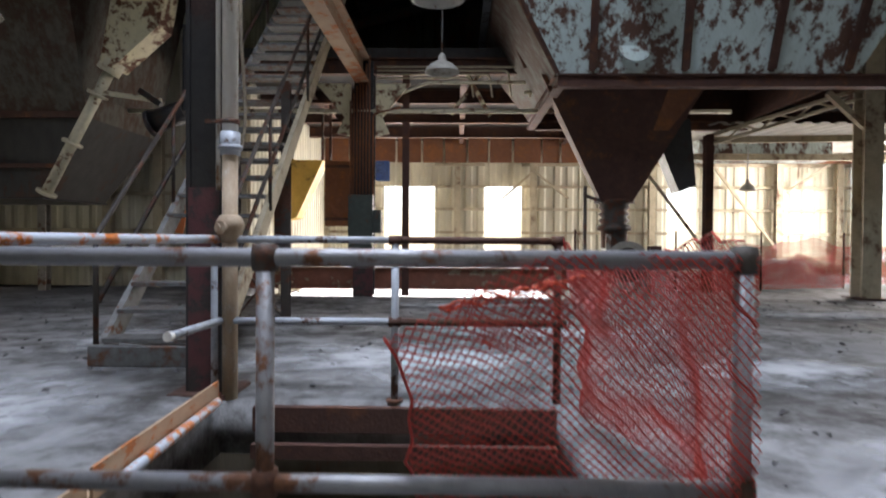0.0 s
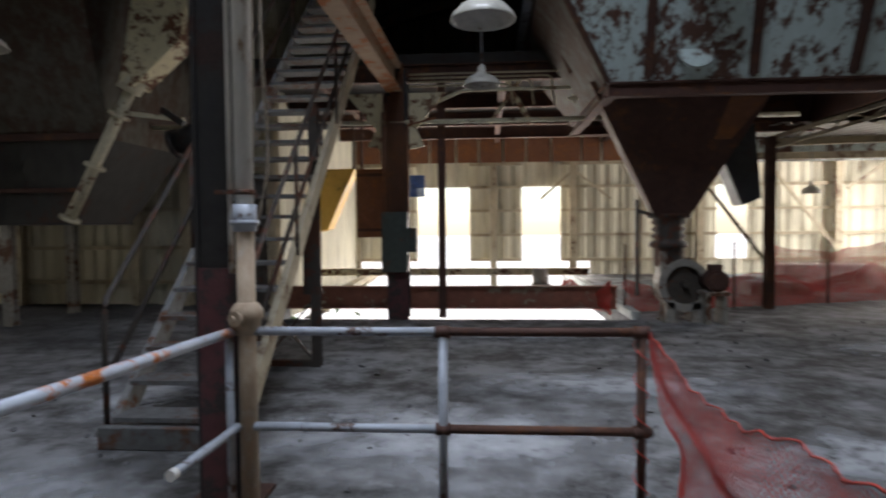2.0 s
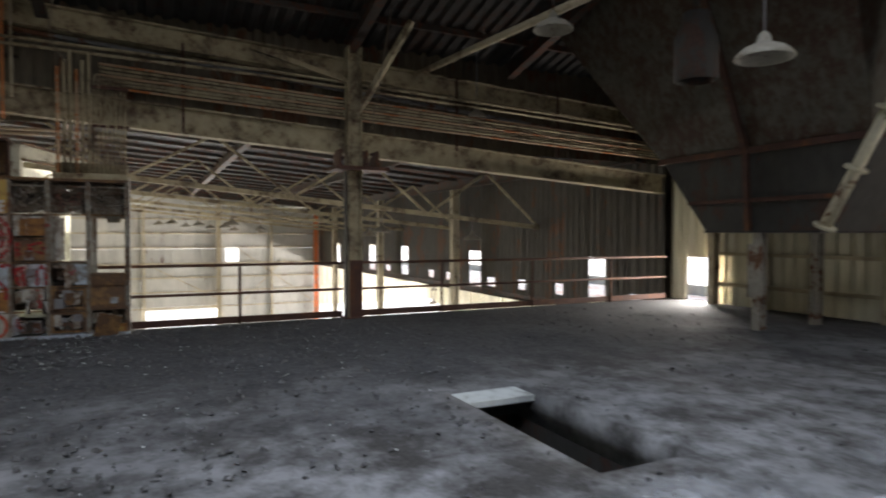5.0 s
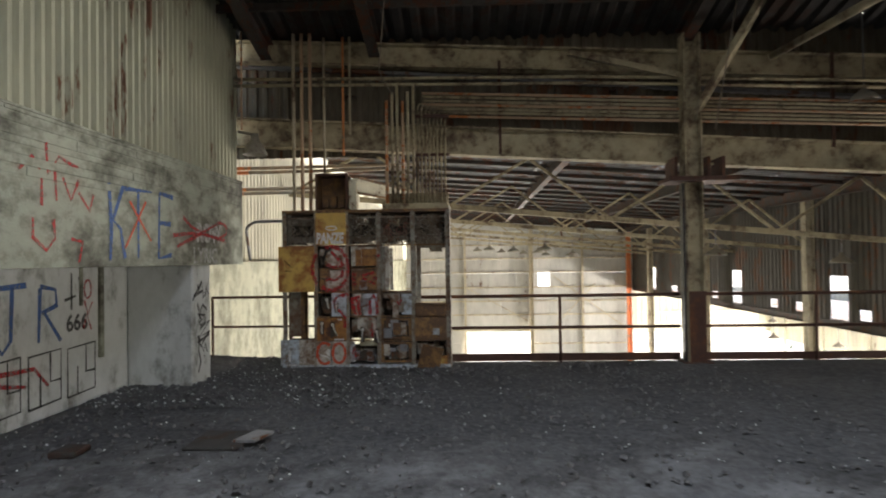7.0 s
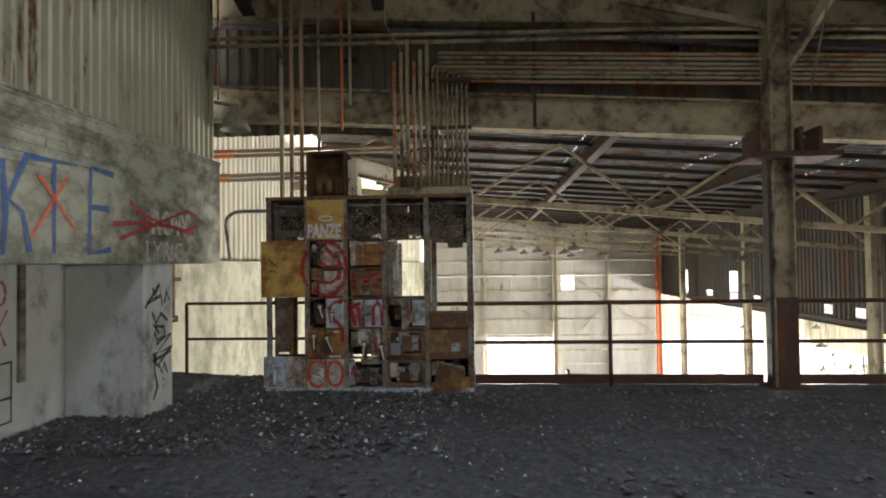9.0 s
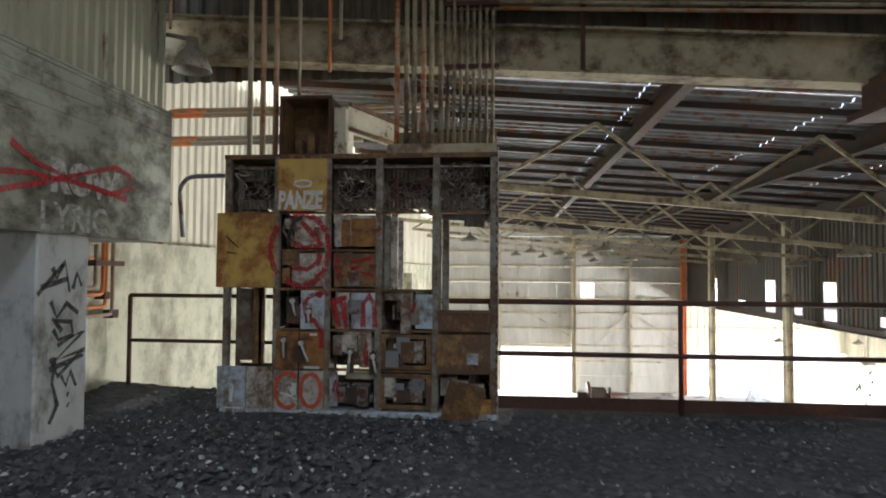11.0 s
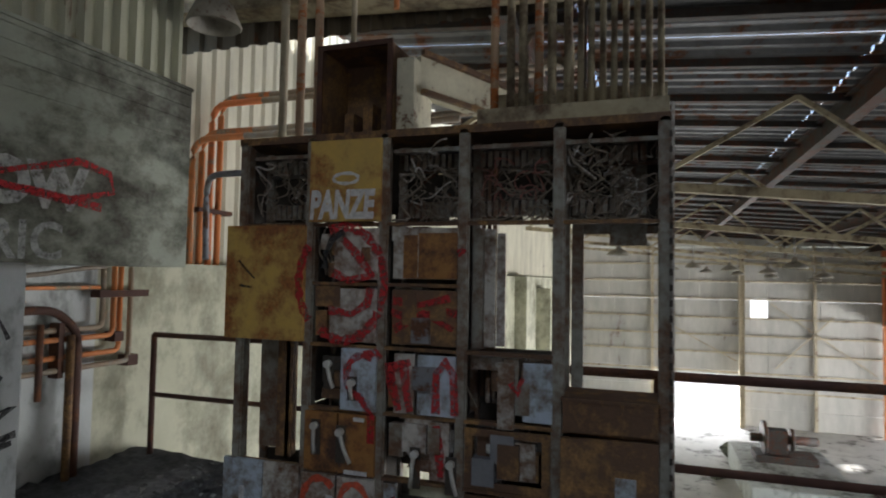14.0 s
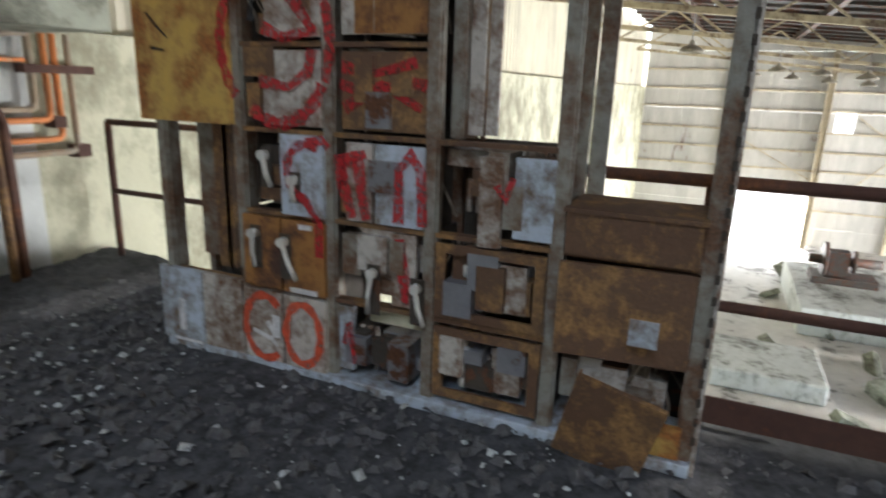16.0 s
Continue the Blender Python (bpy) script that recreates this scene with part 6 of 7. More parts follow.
def fallen(bm):
    m = Matrix.Translation((FX + 0.05, 0.05, 0.02)) @ Matrix.Rotation(radians(-14), 4, "X") @ Matrix.Rotation(radians(10), 4, "Y")
    box(bm, (0, 0, 0), (0.02, 0.30, 0.34), m)
    box(bm, (-0.02, 0, 0), (0, 0.01, 0.34), m)
part(mcc, "loose_door", fallen, M_brownrust, "loose stained door leaning at the bottom")
door(0.30, 0.47, 0.05, 0.17, M_yellow, "yellowish lower plate", 0.01)
gear(4, 0.06, 0.36, 41)


def tangle(i, seed, n, mat):
    """Torn-out cables hanging in an open top compartment."""
    rnd = random.Random(seed)

    def fill(bm):
        for _ in range(n):
            y, z = YC[i] + 0.05 + 0.34 * rnd.random(), 2.10 - 0.35 * rnd.random()
            x = FX - 0.03 - 0.26 * rnd.random()
            pts = [Vector((x, y, z))]
            for s in range(7):
                d = Vector((0.05 * (rnd.random() - 0.5), 0.16 * (rnd.random() - 0.5), 0.14 * (rnd.random() - 0.6)))
                q = pts[-1] + d
                q.y = min(max(q.y, YC[i] + 0.035), YC[i + 1] - 0.035)
                q.z = min(max(q.z, 1.72), 2.14)
                q.x = min(q.x, FX - 0.012)
                pts.append(q)
            pipe(bm, pts, 0.003 + 0.0045 * rnd.random() ** 2, 5, 0.03)
    part(mcc, "cable_tangle", fill, mat, "tangle of torn cables", kind="stuff")
for i, n in ((0, 24), (2, 30), (3, 30), (4, 44)):
    tangle(i, 60 + i, n, M_cable)
    tangle(i, 70 + i, n // 3, M_redcable if i == 3 else M_palepanel)


def terminal_rows(bm):
    for i in (0, 2, 3, 4):
        for z in (1.80, 2.06):
            for k in range(10):
                y = YC[i] + 0.05 + 0.036 * k
                box(bm, (FX - 0.22, y, z - 0.05), (FX - 0.16, y + 0.022, z + 0.03))
        box(bm, (FX - 0.24, YC[i] + 0.03, 2.0), (FX - 0.22, YC[i + 1] - 0.03, 2.02))
        box(bm, (FX - 0.1, YC[i] + 0.03, 2.085), (FX - 0.06, YC[i + 1] - 0.03, 2.105))
part(mcc, "terminal_rail", terminal_rows, M_mccgrey, kind="stuff")
part(mcc, "sheet_flap", lambda bm: (box(bm, (FX - 0.28, 0.22, 1.60), (FX - 0.27, 0.40, 2.12)), box(bm, (FX - 0.3, 0.05, 1.66), (FX - 0.29, 0.45, 1.80))), M_mccgrey)

# sprayed marks on the doors
AY, AZ = (0, 1, 0), (0, 0, 1)
def spray(strokes, w, mat, proud=0.026, label=""):
    part(mcc, "sprayed_mark", ribbon(strokes, w, (FX + proud, 0, 0), AY, AZ), mat, label)
def letters_on(words, size, y, z, mat, proud, bold=0.004, label=""):
    ob = new("sprayed_letters", lettering(words, size, (FX + proud, y, z), AY, AZ, 0.003, bold, 0.10, 0.60))
    ob.data.materials.clear()
    ob.data.materials.append(mat)
    attach(mcc, ob, label)
letters_on("PANZE", 0.205, -1.345, 1.735, M_white, 0.028, 0.010, "white sprayed letters")
spray([arc(-1.13, 1.945, 0.075, 0.028, 0, 360, 16)], 0.02, M_white, 0.024)
spray([arc(-1.135, 1.385, 0.265, 0.305, 140, 222, 14)], 0.055, M_red, 0.029, "red sprayed arc on the ochre door")
spray([arc(-1.135, 1.385, 0.235, 0.300, 30, 112, 12)], 0.06, M_red, 0.012, "upper arc of a red sprayed circle")
spray([arc(-1.135, 1.385, 0.235, 0.305, 235, 330, 14)], 0.06, M_red, 0.012, "lower arc of a red sprayed circle")
spray([arc(-1.135, 1.385, 0.235, 0.300, -28, 28, 10)], 0.05, M_red, 0.006, "red overspray on the post")
spray([[(-1.14, 1.62), (-1.04, 1.52), (-0.96, 1.42)], [(-1.20, 1.44), (-1.1, 1.40), (-0.95, 1.43)], [(-1.22, 1.24), (-1.08, 1.22), (-0.99, 1.28), (-0.97, 1.36)]], 0.05, M_red, 0.018)
spray([[(-1.13, 1.66), (-1.20, 1.62), (-1.235, 1.54), (-1.245, 1.46)]], 0.04, M_black, 0.030, "black sprayed leaf shape")
spray([[(-0.86, 1.24), (-0.72, 1.20), (-0.60, 1.26), (-0.50, 1.24)], [(-0.84, 1.15), (-0.68, 1.24), (-0.52, 1.16)], [(-0.85, 1.30), (-0.7, 1.28), (-0.54, 1.32)]], 0.045, M_red, 0.002)
spray([[(-0.86, 0.98), (-0.84, 0.86), (-0.80, 0.74)], [(-0.78, 1.00), (-0.76, 0.84), (-0.74, 0.74)], [(-0.86, 0.95), (-0.74, 0.99)], [(-0.60, 0.74), (-0.60, 0.94), (-0.55, 1.0), (-0.51, 0.94), (-0.50, 0.74)]], 0.055, M_red, 0.016)
spray([arc(-1.0, 0.90, 0.10, 0.11, 60, 260, 12), [(-1.0, 1.01), (-0.93, 1.03), (-0.90, 1.0)], [(-1.02, 0.80), (-0.98, 0.74), (-0.95, 0.70), (-0.95, 0.56)]], 0.045, M_red, 0.026)
spray([[(-0.60, 0.68), (-0.58, 0.55), (-0.57, 0.42)]], 0.05, M_red, 0.01)
spray([[(-0.22, 0.92), (-0.19, 0.87), (-0.16, 0.95)]], 0.035, M_red, 0.02)
spray([[(-0.49, 1.57), (-0.47, 1.54)]], 0.05, M_red, 0.01)
spray([[(-0.85, 0.20), (-0.83, 0.30), (-0.80, 0.12)]], 0.03, M_red, 0.004)
spray([arc(-1.235, 0.21, 0.105, 0.145, 45, 310, 16)], 0.042, M_orangespray, 0.034, "orange-red ring like a letter C")
spray([arc(-1.035, 0.212, 0.088, 0.135, 0, 360, 18)], 0.042, M_orangespray, 0.036, "orange-red ring like a letter O")
spray([[(-1.30, 0.19), (-1.20, 0.16), (-1.17, 0.13)], [(-1.22, 0.24), (-1.18, 0.17)]], 0.022, M_white, 0.034)
spray([[(-1.79, 1.50), (-1.74, 1.45), (-1.68, 1.40)], [(-1.78, 1.36), (-1.70, 1.35)]], 0.014, M_black, 0.032)

# junction box and duct on top
jb = thing("junction_box", (-10.8, -1.13, 2.20), "open rusty junction box on top of the cabinet", "junction box")
part(jb, "shell", boxes(((-11.0, -1.36, 2.20), (-10.66, -1.35, 2.70)), ((-11.0, -0.93, 2.20), (-10.66, -0.92, 2.70)), ((-11.0, -1.36, 2.70), (-10.66, -0.92, 2.71)), ((-11.0, -1.36, 2.20), (-10.66, -0.92, 2.21)), ((-11.0, -1.35, 2.21), (-10.99, -0.93, 2.70))), M_brownrust)
part(jb, "innards", lambda bm: [box(bm, (-10.98, -1.30 + 0.12 * k, 2.26), (-10.86, -1.24 + 0.12 * k, 2.38 + 0.05 * (k % 2))) for k in range(3)], M_brownrust)
part(jb, "rim", boxes(((-10.668, -1.37, 2.19), (-10.655, -1.34, 2.72)), ((-10.668, -0.94, 2.19), (-10.655, -0.91, 2.72)), ((-10.668, -1.34, 2.69), (-10.655, -0.94, 2.72))), M_darkrust)
cd = thing("sheet_duct", (-11.3, -0.8, 2.25), "cream sheet metal duct slanting back from the cabinet", "duct")
part(cd, "body", lambda bm: (box(bm, (-10.98, -0.90, 2.22), (-10.70, -0.80, 2.62)), plate(bm, [(-10.80, -0.80, 2.46), (-10.80, -0.80, 2.66), (-12.3, 0.05, 2.56), (-12.3, 0.05, 2.40)], 0.12, (0.5, 0.85, 0))), M_creampipe)
part(cd, "fold", lambda bm: (bar(bm, (-10.78, -0.78, 2.67), (-12.3, 0.07, 2.57), 0.03, 0.03), bar(bm, (-10.78, -0.78, 2.45), (-12.3, 0.07, 2.39), 0.03, 0.03)), M_brownrust)
part(cd, "prop", lambda bm: bar(bm, (-12.2, -0.05, 2.6), (-12.2, -0.05, hz(0) - 0.1), 0.04, 0.04), M_darksteel)
wt = thing("conduit_trough", (-10.8, 0.05, 2.20), "grey-tan conduit trough with a row of rising pipes", "conduit trough")
part(wt, "trough", boxes(((-11.02, -0.42, 2.20), (-10.62, 0.50, 2.28)), ((-11.02, -0.42, 2.28), (-10.99, 0.50, 2.46))), M_oldsteel)
for k in range(6):
    y = -0.36 + 0.075 * k
    part(wt, "conduit", pipes([[(-10.74 - 0.05 * (k % 2), y, 2.28), (-10.74 - 0.05 * (k % 2), y, 3.75 + 0.12 * (k % 3))]], 0.022), M_oldsteel if k % 3 else M_orangepaint)
for k in range(8):
    y = 0.08 + 0.055 * k
    part(wt, "conduit", pipes([[(-10.78 + 0.03 * (k % 2), y, 2.28), (-10.78 + 0.03 * (k % 2), y, 3.70 - 0.03 * k), (-11.12, y + 0.10, 3.78 - 0.02 * k), (-11.12, 3.0, 3.72 - 0.02 * k)]], 0.016, 0.12), M_oldsteel)
part(wt, "strut", boxes(((-10.80, 0.05, 2.95), (-10.74, 0.52, 2.99)), ((-10.80, 0.05, 3.5), (-10.74, 0.52, 3.54))), M_darkrust)
part(wt, "looped_conduit", pipes([[(-10.84, 0.02, 2.28), (-10.84, 0.02, 2.75), (-10.84, -0.22, 2.75), (-10.84, -0.22, 2.28)], [(-10.9, 0.0, 2.28), (-10.9, 0.0, 2.6), (-10.9, -0.16, 2.6), (-10.9, -0.16, 2.28)]], 0.02, 0.11), M_oldsteel)

# conduits west of the pier
rp = thing("riser_conduits", (-10.85, -1.6, 2.2), "tan and orange conduits rising from the cabinet to the roof", "conduit", "conduits")
for k, y in enumerate((-1.72, -1.60, -1.48)):
    part(rp, "conduit", pipes([[(-10.85, y, 2.18), (-10.85, y, roof_z(-10.85) - 0.1)]], 0.026), M_orangepaint if k else M_steel)
for k, y in enumerate((-1.30, -1.02, -0.92)):
    part(rp, "conduit", pipes([[(-10.95, y, 2.72 + 0.3 * k), (-10.95, y, roof_z(-10.95) - 0.1)]], 0.018), M_orangepipe if k == 1 else M_steel)
op = thing("orange_conduits", (-12.5, -3.5, 1.5), "four bright orange conduits climbing the cream wall", "conduit", "conduits")
for k in range(4):
    x = -12.18 - 0.12 * k
    z = (2.62, 2.70, 3.00, 3.09)[k]
    part(op, "conduit", pipes([[(x, -3.50, 1.50), (x, -3.50, z), (x, -2.95, z)]], 0.030, 0.18, 10), M_orangepipe if k != 2 else M_orangepost)
    part(op, "run_conduit", pipes([[(x, -2.95, z), (x, -1.0 + 0.3 * k, z + 0.02)]], 0.028, 0, 10), M_rustpipe, "tan conduit run")
part(op, "cross_conduit", pipes([[(-11.2, -2.5, 1.52), (-11.3, -2.6, 2.0), (-11.1, -2.4, 2.08), (-11.05, -1.84, 2.08)]], 0.022, 0.1), M_greysteel, "grey conduit")
part(op, "strap", boxes(((-12.7, -3.58, 1.98), (-12.24, -3.46, 2.02))), M_darkrust)
sp = thing("wall_pipe_run", (-10.6, -3.3, 0.5), "rusty orange pipes bending along the lower wall", "pipes", "conduits")
for k in range(4):
    xx = -11.12 - 0.075 * k
    zz = (1.03, 0.97, 0.85, 0.77)[k]
    yy = -3.31 + 0.02 * (k % 2)
    part(sp, "pipe", pipes([[(xx, yy, 1.47), (xx, yy, zz), (-9.9, yy, zz)]], 0.019, 0.05), M_orangepipe if k in (1, 2) else M_rustpipe)
part(sp, "arched_pipe", pipes([[(-9.9, -3.27, 1.17), (-10.72, -3.27, 1.17), (-10.90, -3.27, 1.02), (-10.90, -3.27, 0.02)]], 0.028, 0.14, 10), M_darkrust, "dark arched pipe")
part(sp, "drop_pipe", pipes([[(-10.83, -3.25, 1.0), (-10.83, -3.25, 0.0)]], 0.026, 0, 10), M_brownrust)
part(sp, "drop_pipe", pipes([[(-10.62, -3.26, 1.08), (-10.62, -3.26, 0.60)]], 0.020, 0, 10), M_darkrust)
part(sp, "upper_pipe", pipes([[(-9.9, -3.32, 1.31), (-11.12, -3.32, 1.31)]], 0.014), M_orangepipe)
part(sp, "hanging_hose", pipes([[(-9.9, -3.28, 1.40), (-10.5, -3.28, 1.38), (-10.9, -3.28, 1.44), (-11.1, -3.28, 1.46)]], 0.016, 0.2), M_cable)
part(sp, "bracket", boxes(((-11.50, -3.36, 1.24), (-11.06, -3.27, 1.29)), ((-10.80, -3.36, 0.72), (-10.76, -3.27, 1.08))), M_darkrust, kind="stuff")
part(sp, "junction", boxes(((-11.42, -3.37, 0.73), (-11.33, -3.27, 0.81)), ((-11.28, -3.37, 0.92), (-11.20, -3.27, 0.99))), M_darkrust, kind="stuff")
solid("wall_lamp", lambda bm: (lathe(bm, [(0.17, 3.05), (0.18, 3.06), (0.12, 3.20), (0.06, 3.26), (0.05, 3.36), (0, 3.36), (0, 3.3), (0.05, 3.24), (0.11, 3.18), (0.165, 3.06), (0.17, 3.05)], (-11.02, -2.35, 0), 20),
      tube(bm, (-11.02, -2.35, 3.34), (-11.02, -2.60, 3.40), 0.02, 8)), M_dimenamel, "enamel lamp on the corner of the siding, coloured darker as dimly lit", "lamp")
solid("wall_conduit", pipes([[(-10.9, -2.5, 3.4), (-10.9, -2.5, roof_z(-10.9) - 0.05)]], 0.014), M_orangepaint, "thin tan conduit above the wall lamp", "conduit", "conduits")

for ob in (mcc, jb, cd, wt, rp):      # the whole cabinet line stands against the edge rail
    ob.location += Vector((-0.10, -0.035, 0))

# conduits along the west girder
wg = thing("girder_conduits", (-11.1, 4, 3.6), "bundle of dusty tan conduits along the girder", "conduit", "conduits")
for k in range(7):
    part(wg, "conduit", pipes([[(-11.05 + 0.012 * (k % 2), 0.1, 3.57 + 0.055 * k), (-11.05 + 0.012 * (k % 2), 11.1, 3.10 + 0.055 * k)]], 0.019), M_oldsteel if k % 3 else M_orangepaint)
for k in range(2):
    part(wg, "conduit", pipes([[(-10.98, -2.9, 4.06 + 0.09 * k), (-10.98, 2.5, 3.97 + 0.09 * k), (-10.98, 11.1, 3.62 + 0.09 * k)]], 0.024), M_oldsteel)
for y in (1.2, 5.9, 8.2, 10.2):
    part(wg, "hanger", boxes(((-11.10, y, 3.0), (-11.07, y + 0.04, 4.35))), M_darkrust)
solid("beam_end_block", boxes(((-11.1, -3.0, 3.58), (-10.8, -2.75, 3.82))), M_creampipe, "cream bracket block beside the corner", "bracket", bevel=0.01)
solid("hanging_wire", pipes([[(-10.2, -0.30, roof_z(-10.2) + 0.1), (-10.3, -0.42, 4.0), (-10.35, -0.25, 3.7)]], 0.008), M_cable, "loose wire hanging from the roof", "cable", "hanging cables")
solid("hanging_wire", pipes([[(-10.2, 4.3, roof_z(-10.2) + 0.1), (-10.5, 4.2, 4.0), (-10.7, 4.12, 3.2)]], 0.010), M_cable, "loose wire hanging from the roof", "cable", "hanging cables")

# graffiti on the south wall
AXW = (-1, 0, 0)
def wall_mark(name, strokes, w, mat, yplane, label, lift=0.004):
    return solid(name, ribbon(strokes, w, (0, yplane, 0), AXW, AZ, lift), mat, label, "graffiti", "graffiti on the wall")
def wall_letters(words, size, x, z, yplane, mat, label, bold=0.008, lift=0.006):
    ob = new("graffiti_letters", lettering(words, size, (x, yplane, z), AXW, AZ, lift, bold))
    ob.data.materials.clear()
    ob.data.materials.append(mat)
    tagged(ob, label, "graffiti", "graffiti on the wall")
YB = -2.57
wall_mark("graffiti_letters", [[(7.74, 2.28), (7.78, 1.80), (7.76, 1.52)], [(7.98, 2.24), (7.80, 1.90), (7.93, 1.82), (8.00, 1.54)], [(8.00, 2.22), (8.50, 2.24)], [(8.24, 2.22), (8.24, 1.54)], [(8.66, 2.24), (8.64, 1.54), (8.93, 1.58)], [(8.66, 2.24), (8.96, 2.22)], [(8.66, 1.92), (8.90, 1.92)]],
          0.055, M_blue, YB, "blue sprayed letters KTE on the concrete")
wall_mark("graffiti_cross", [[(8.00, 1.64), (8.38, 2.12)], [(8.08, 2.1), (8.48, 1.72)]], 0.03, M_orangespray, YB, "orange sprayed cross on the concrete", 0.008)
wall_letters("ROW", 0.30, -9.55, 1.76, YB, M_faintwhite, "faded white sprayed letters ROW", 0.018)
wall_mark("graffiti_loop", [[(9.05, 1.68), (9.5, 1.80), (9.9, 1.92), (10.25, 2.02), (10.45, 1.98), (10.48, 1.88), (10.2, 1.80), (9.8, 1.84), (9.4, 1.92), (9.2, 2.02)], [(8.95, 1.80), (9.4, 1.84), (10.0, 1.83), (10.4, 1.78)]], 0.045, M_red, YB, "red looping spray line crossing out letters", 0.010)
wall_letters("LYRIC", 0.27, -9.46, 1.485, YB, M_faintwhite, "faint white letters LYRIC", 0.006, 0.004)
wall_mark("graffiti_scrawl", [[(6.6, 2.2), (6.75, 2.32), (6.85, 2.2), (6.85, 1.95)], [(6.9, 2.45), (6.92, 2.2), (7.05, 2.36), (7.3, 2.3)], [(7.0, 2.25), (7.02, 2.0)], [(7.1, 2.2), (7.2, 2.02), (7.3, 2.2)], [(7.3, 2.1), (7.45, 1.95), (7.5, 2.1)], [(6.75, 1.85), (6.75, 1.7), (6.9, 1.6), (7.0, 1.7), (6.98, 1.85)], [(7.2, 1.7), (7.35, 1.68), (7.3, 1.5)]], 0.035, M_red, YB, "dark red sprayed crown and scrawl", 0.004)
wall_mark("graffiti_letters", [[(7.42, 1.28), (7.80, 1.30)], [(7.62, 1.28), (7.60, 0.80), (7.50, 0.70), (7.40, 0.80)], [(7.98, 1.26), (7.96, 0.74)], [(7.98, 1.28), (8.2, 1.24), (8.22, 1.08), (8.0, 1.02)], [(8.04, 1.02), (8.28, 0.72)]], 0.055, M_blue, YS, "blue sprayed letters JR on the wall")
wall_mark("graffiti_cross", [[(8.45, 1.40), (8.45, 1.02)], [(8.34, 1.12), (8.52, 1.16)], [(8.56, 1.34), (8.64, 1.34)]], 0.03, M_black, YS, "black painted cross on the wall")
wall_letters("666", 0.24, -8.36, 0.80, YS, M_black, "black painted digits 666", 0.006)
wall_mark("graffiti_figure", [arc(8.72, 1.22, 0.06, 0.10, 0, 360, 10), [(8.66, 1.10), (8.72, 0.95), (8.80, 1.08)], [(8.64, 0.80), (8.70, 0.95), (8.78, 0.78)]], 0.03, M_red, YS, "faded red scrawl beside the jamb", 0.006)
def block_letters():
    out = []
    for k in range(4):
        a = 6.7 + 0.56 * k
        out += [[(a, 0.12), (a, 0.62), (a + 0.46, 0.64), (a + 0.46, 0.14), (a, 0.12)], [(a + 0.16, 0.12), (a + 0.16, 0.42)], [(a + 0.3, 0.62), (a + 0.3, 0.34), (a + 0.46, 0.34)]]
    return out
wall_mark("graffiti_blocks", block_letters(), 0.028, M_black, YS, "black outlined block graffiti, unreadable")
wall_mark("graffiti_wash", [[(6.8, 0.2), (7.3, 0.45), (7.8, 0.35)], [(7.4, 0.52), (7.9, 0.5), (8.1, 0.3)]], 0.05, M_red, YS, "faded red sprayed strokes in the block graffiti", 0.003)
def pier_tag():
    """A looping signature running down the pier; each stroke in tenths across and down."""
    strokes = ((0.0, 2.5, 5.0, 0.2, 6.0, 2.4), (0.6, 2.0, 5.6, 1.4), (2.6, 0.6, 3.4, 1.4, 4.6, 0.4), (2.4, 3.0, 3.6, 4.2, 5.4, 3.2, 7.8, 4.0), (3.2, 4.4, 6.4, 4.6, 6.8, 5.6, 4.0, 5.8, 3.0, 5.0),
               (2.8, 4.2, 4.6, 5.2), (3.8, 6.2, 9.0, 5.4, 3.6, 7.2, 9.4, 6.8), (2.6, 7.0, 4.0, 8.4, 8.8, 6.8), (2.4, 7.8, 9.0, 7.2), (3.4, 7.0, 3.0, 8.8, 4.0, 10.4, 2.6, 11.6), (4.6, 8.4, 5.6, 9.2, 6.4, 8.2, 7.6, 9.4),
               (5.8, 9.8, 6.2, 9.9), (5.9, 10.6, 6.2, 10.7), (6.4, 2.2, 7.2, 1.0, 8.2, 2.0))
    out = []
    for st in strokes:
        out.append([(9.50 + 0.052 * st[k], 1.28 - 0.098 * st[k + 1]) for k in range(0, len(st), 2)])
    return out
wall_mark("graffiti_tag", pier_tag(), 0.042, M_black, -2.60, "black vertical scrawl on the pale pier")

# lower hall: clutter on the bright floor
solid("hall_slab", boxes(((-35.5, 3.4, HALL), (-29.5, 6.6, HALL + 0.9)), ((-32.5, 6.6, HALL), (-27.0, 9.6, HALL + 0.6)), ((-27.0, 1.0, HALL), (-24.5, 3.6, HALL + 0.5))), M_paleconc, "broken pale concrete plinths in the hall", "plinth", bevel=0.04)
def machine(bm):
    z = HALL + 1.65
    for k, rr in ((0, 0.62), (1, 0.40)):
        tube(bm, (-33.2, 4.3 + 0.9 * k, z), (-33.2, 4.42 + 0.9 * k, z), rr, 18)
    box(bm, (-33.5, 4.5, HALL + 1.15), (-32.9, 5.1, HALL + 2.0))
    tube(bm, (-33.2, 3.9, z), (-33.2, 6.1, z), 0.16, 10)
    box(bm, (-33.8, 4.0, HALL + 0.9), (-32.6, 6.0, HALL + 1.15))
solid("rusty_machine", machine, M_darksteel, "rusty machine with round wheels on a plinth", "machine")
solid("steel_grate", lambda bm: [box(bm, (-31.4, 7.2 + 0.2 * k, HALL + 0.6), (-29.9, 7.28 + 0.2 * k, HALL + 0.7)) for k in range(10)] + [box(bm, (-31.45, 7.1, HALL + 0.6), (-31.33, 9.2, HALL + 0.72)), box(bm, (-29.97, 7.1, HALL + 0.6), (-29.85, 9.2, HALL + 0.72))], M_darksteel, "dark steel grate lying on the plinth", "grate")
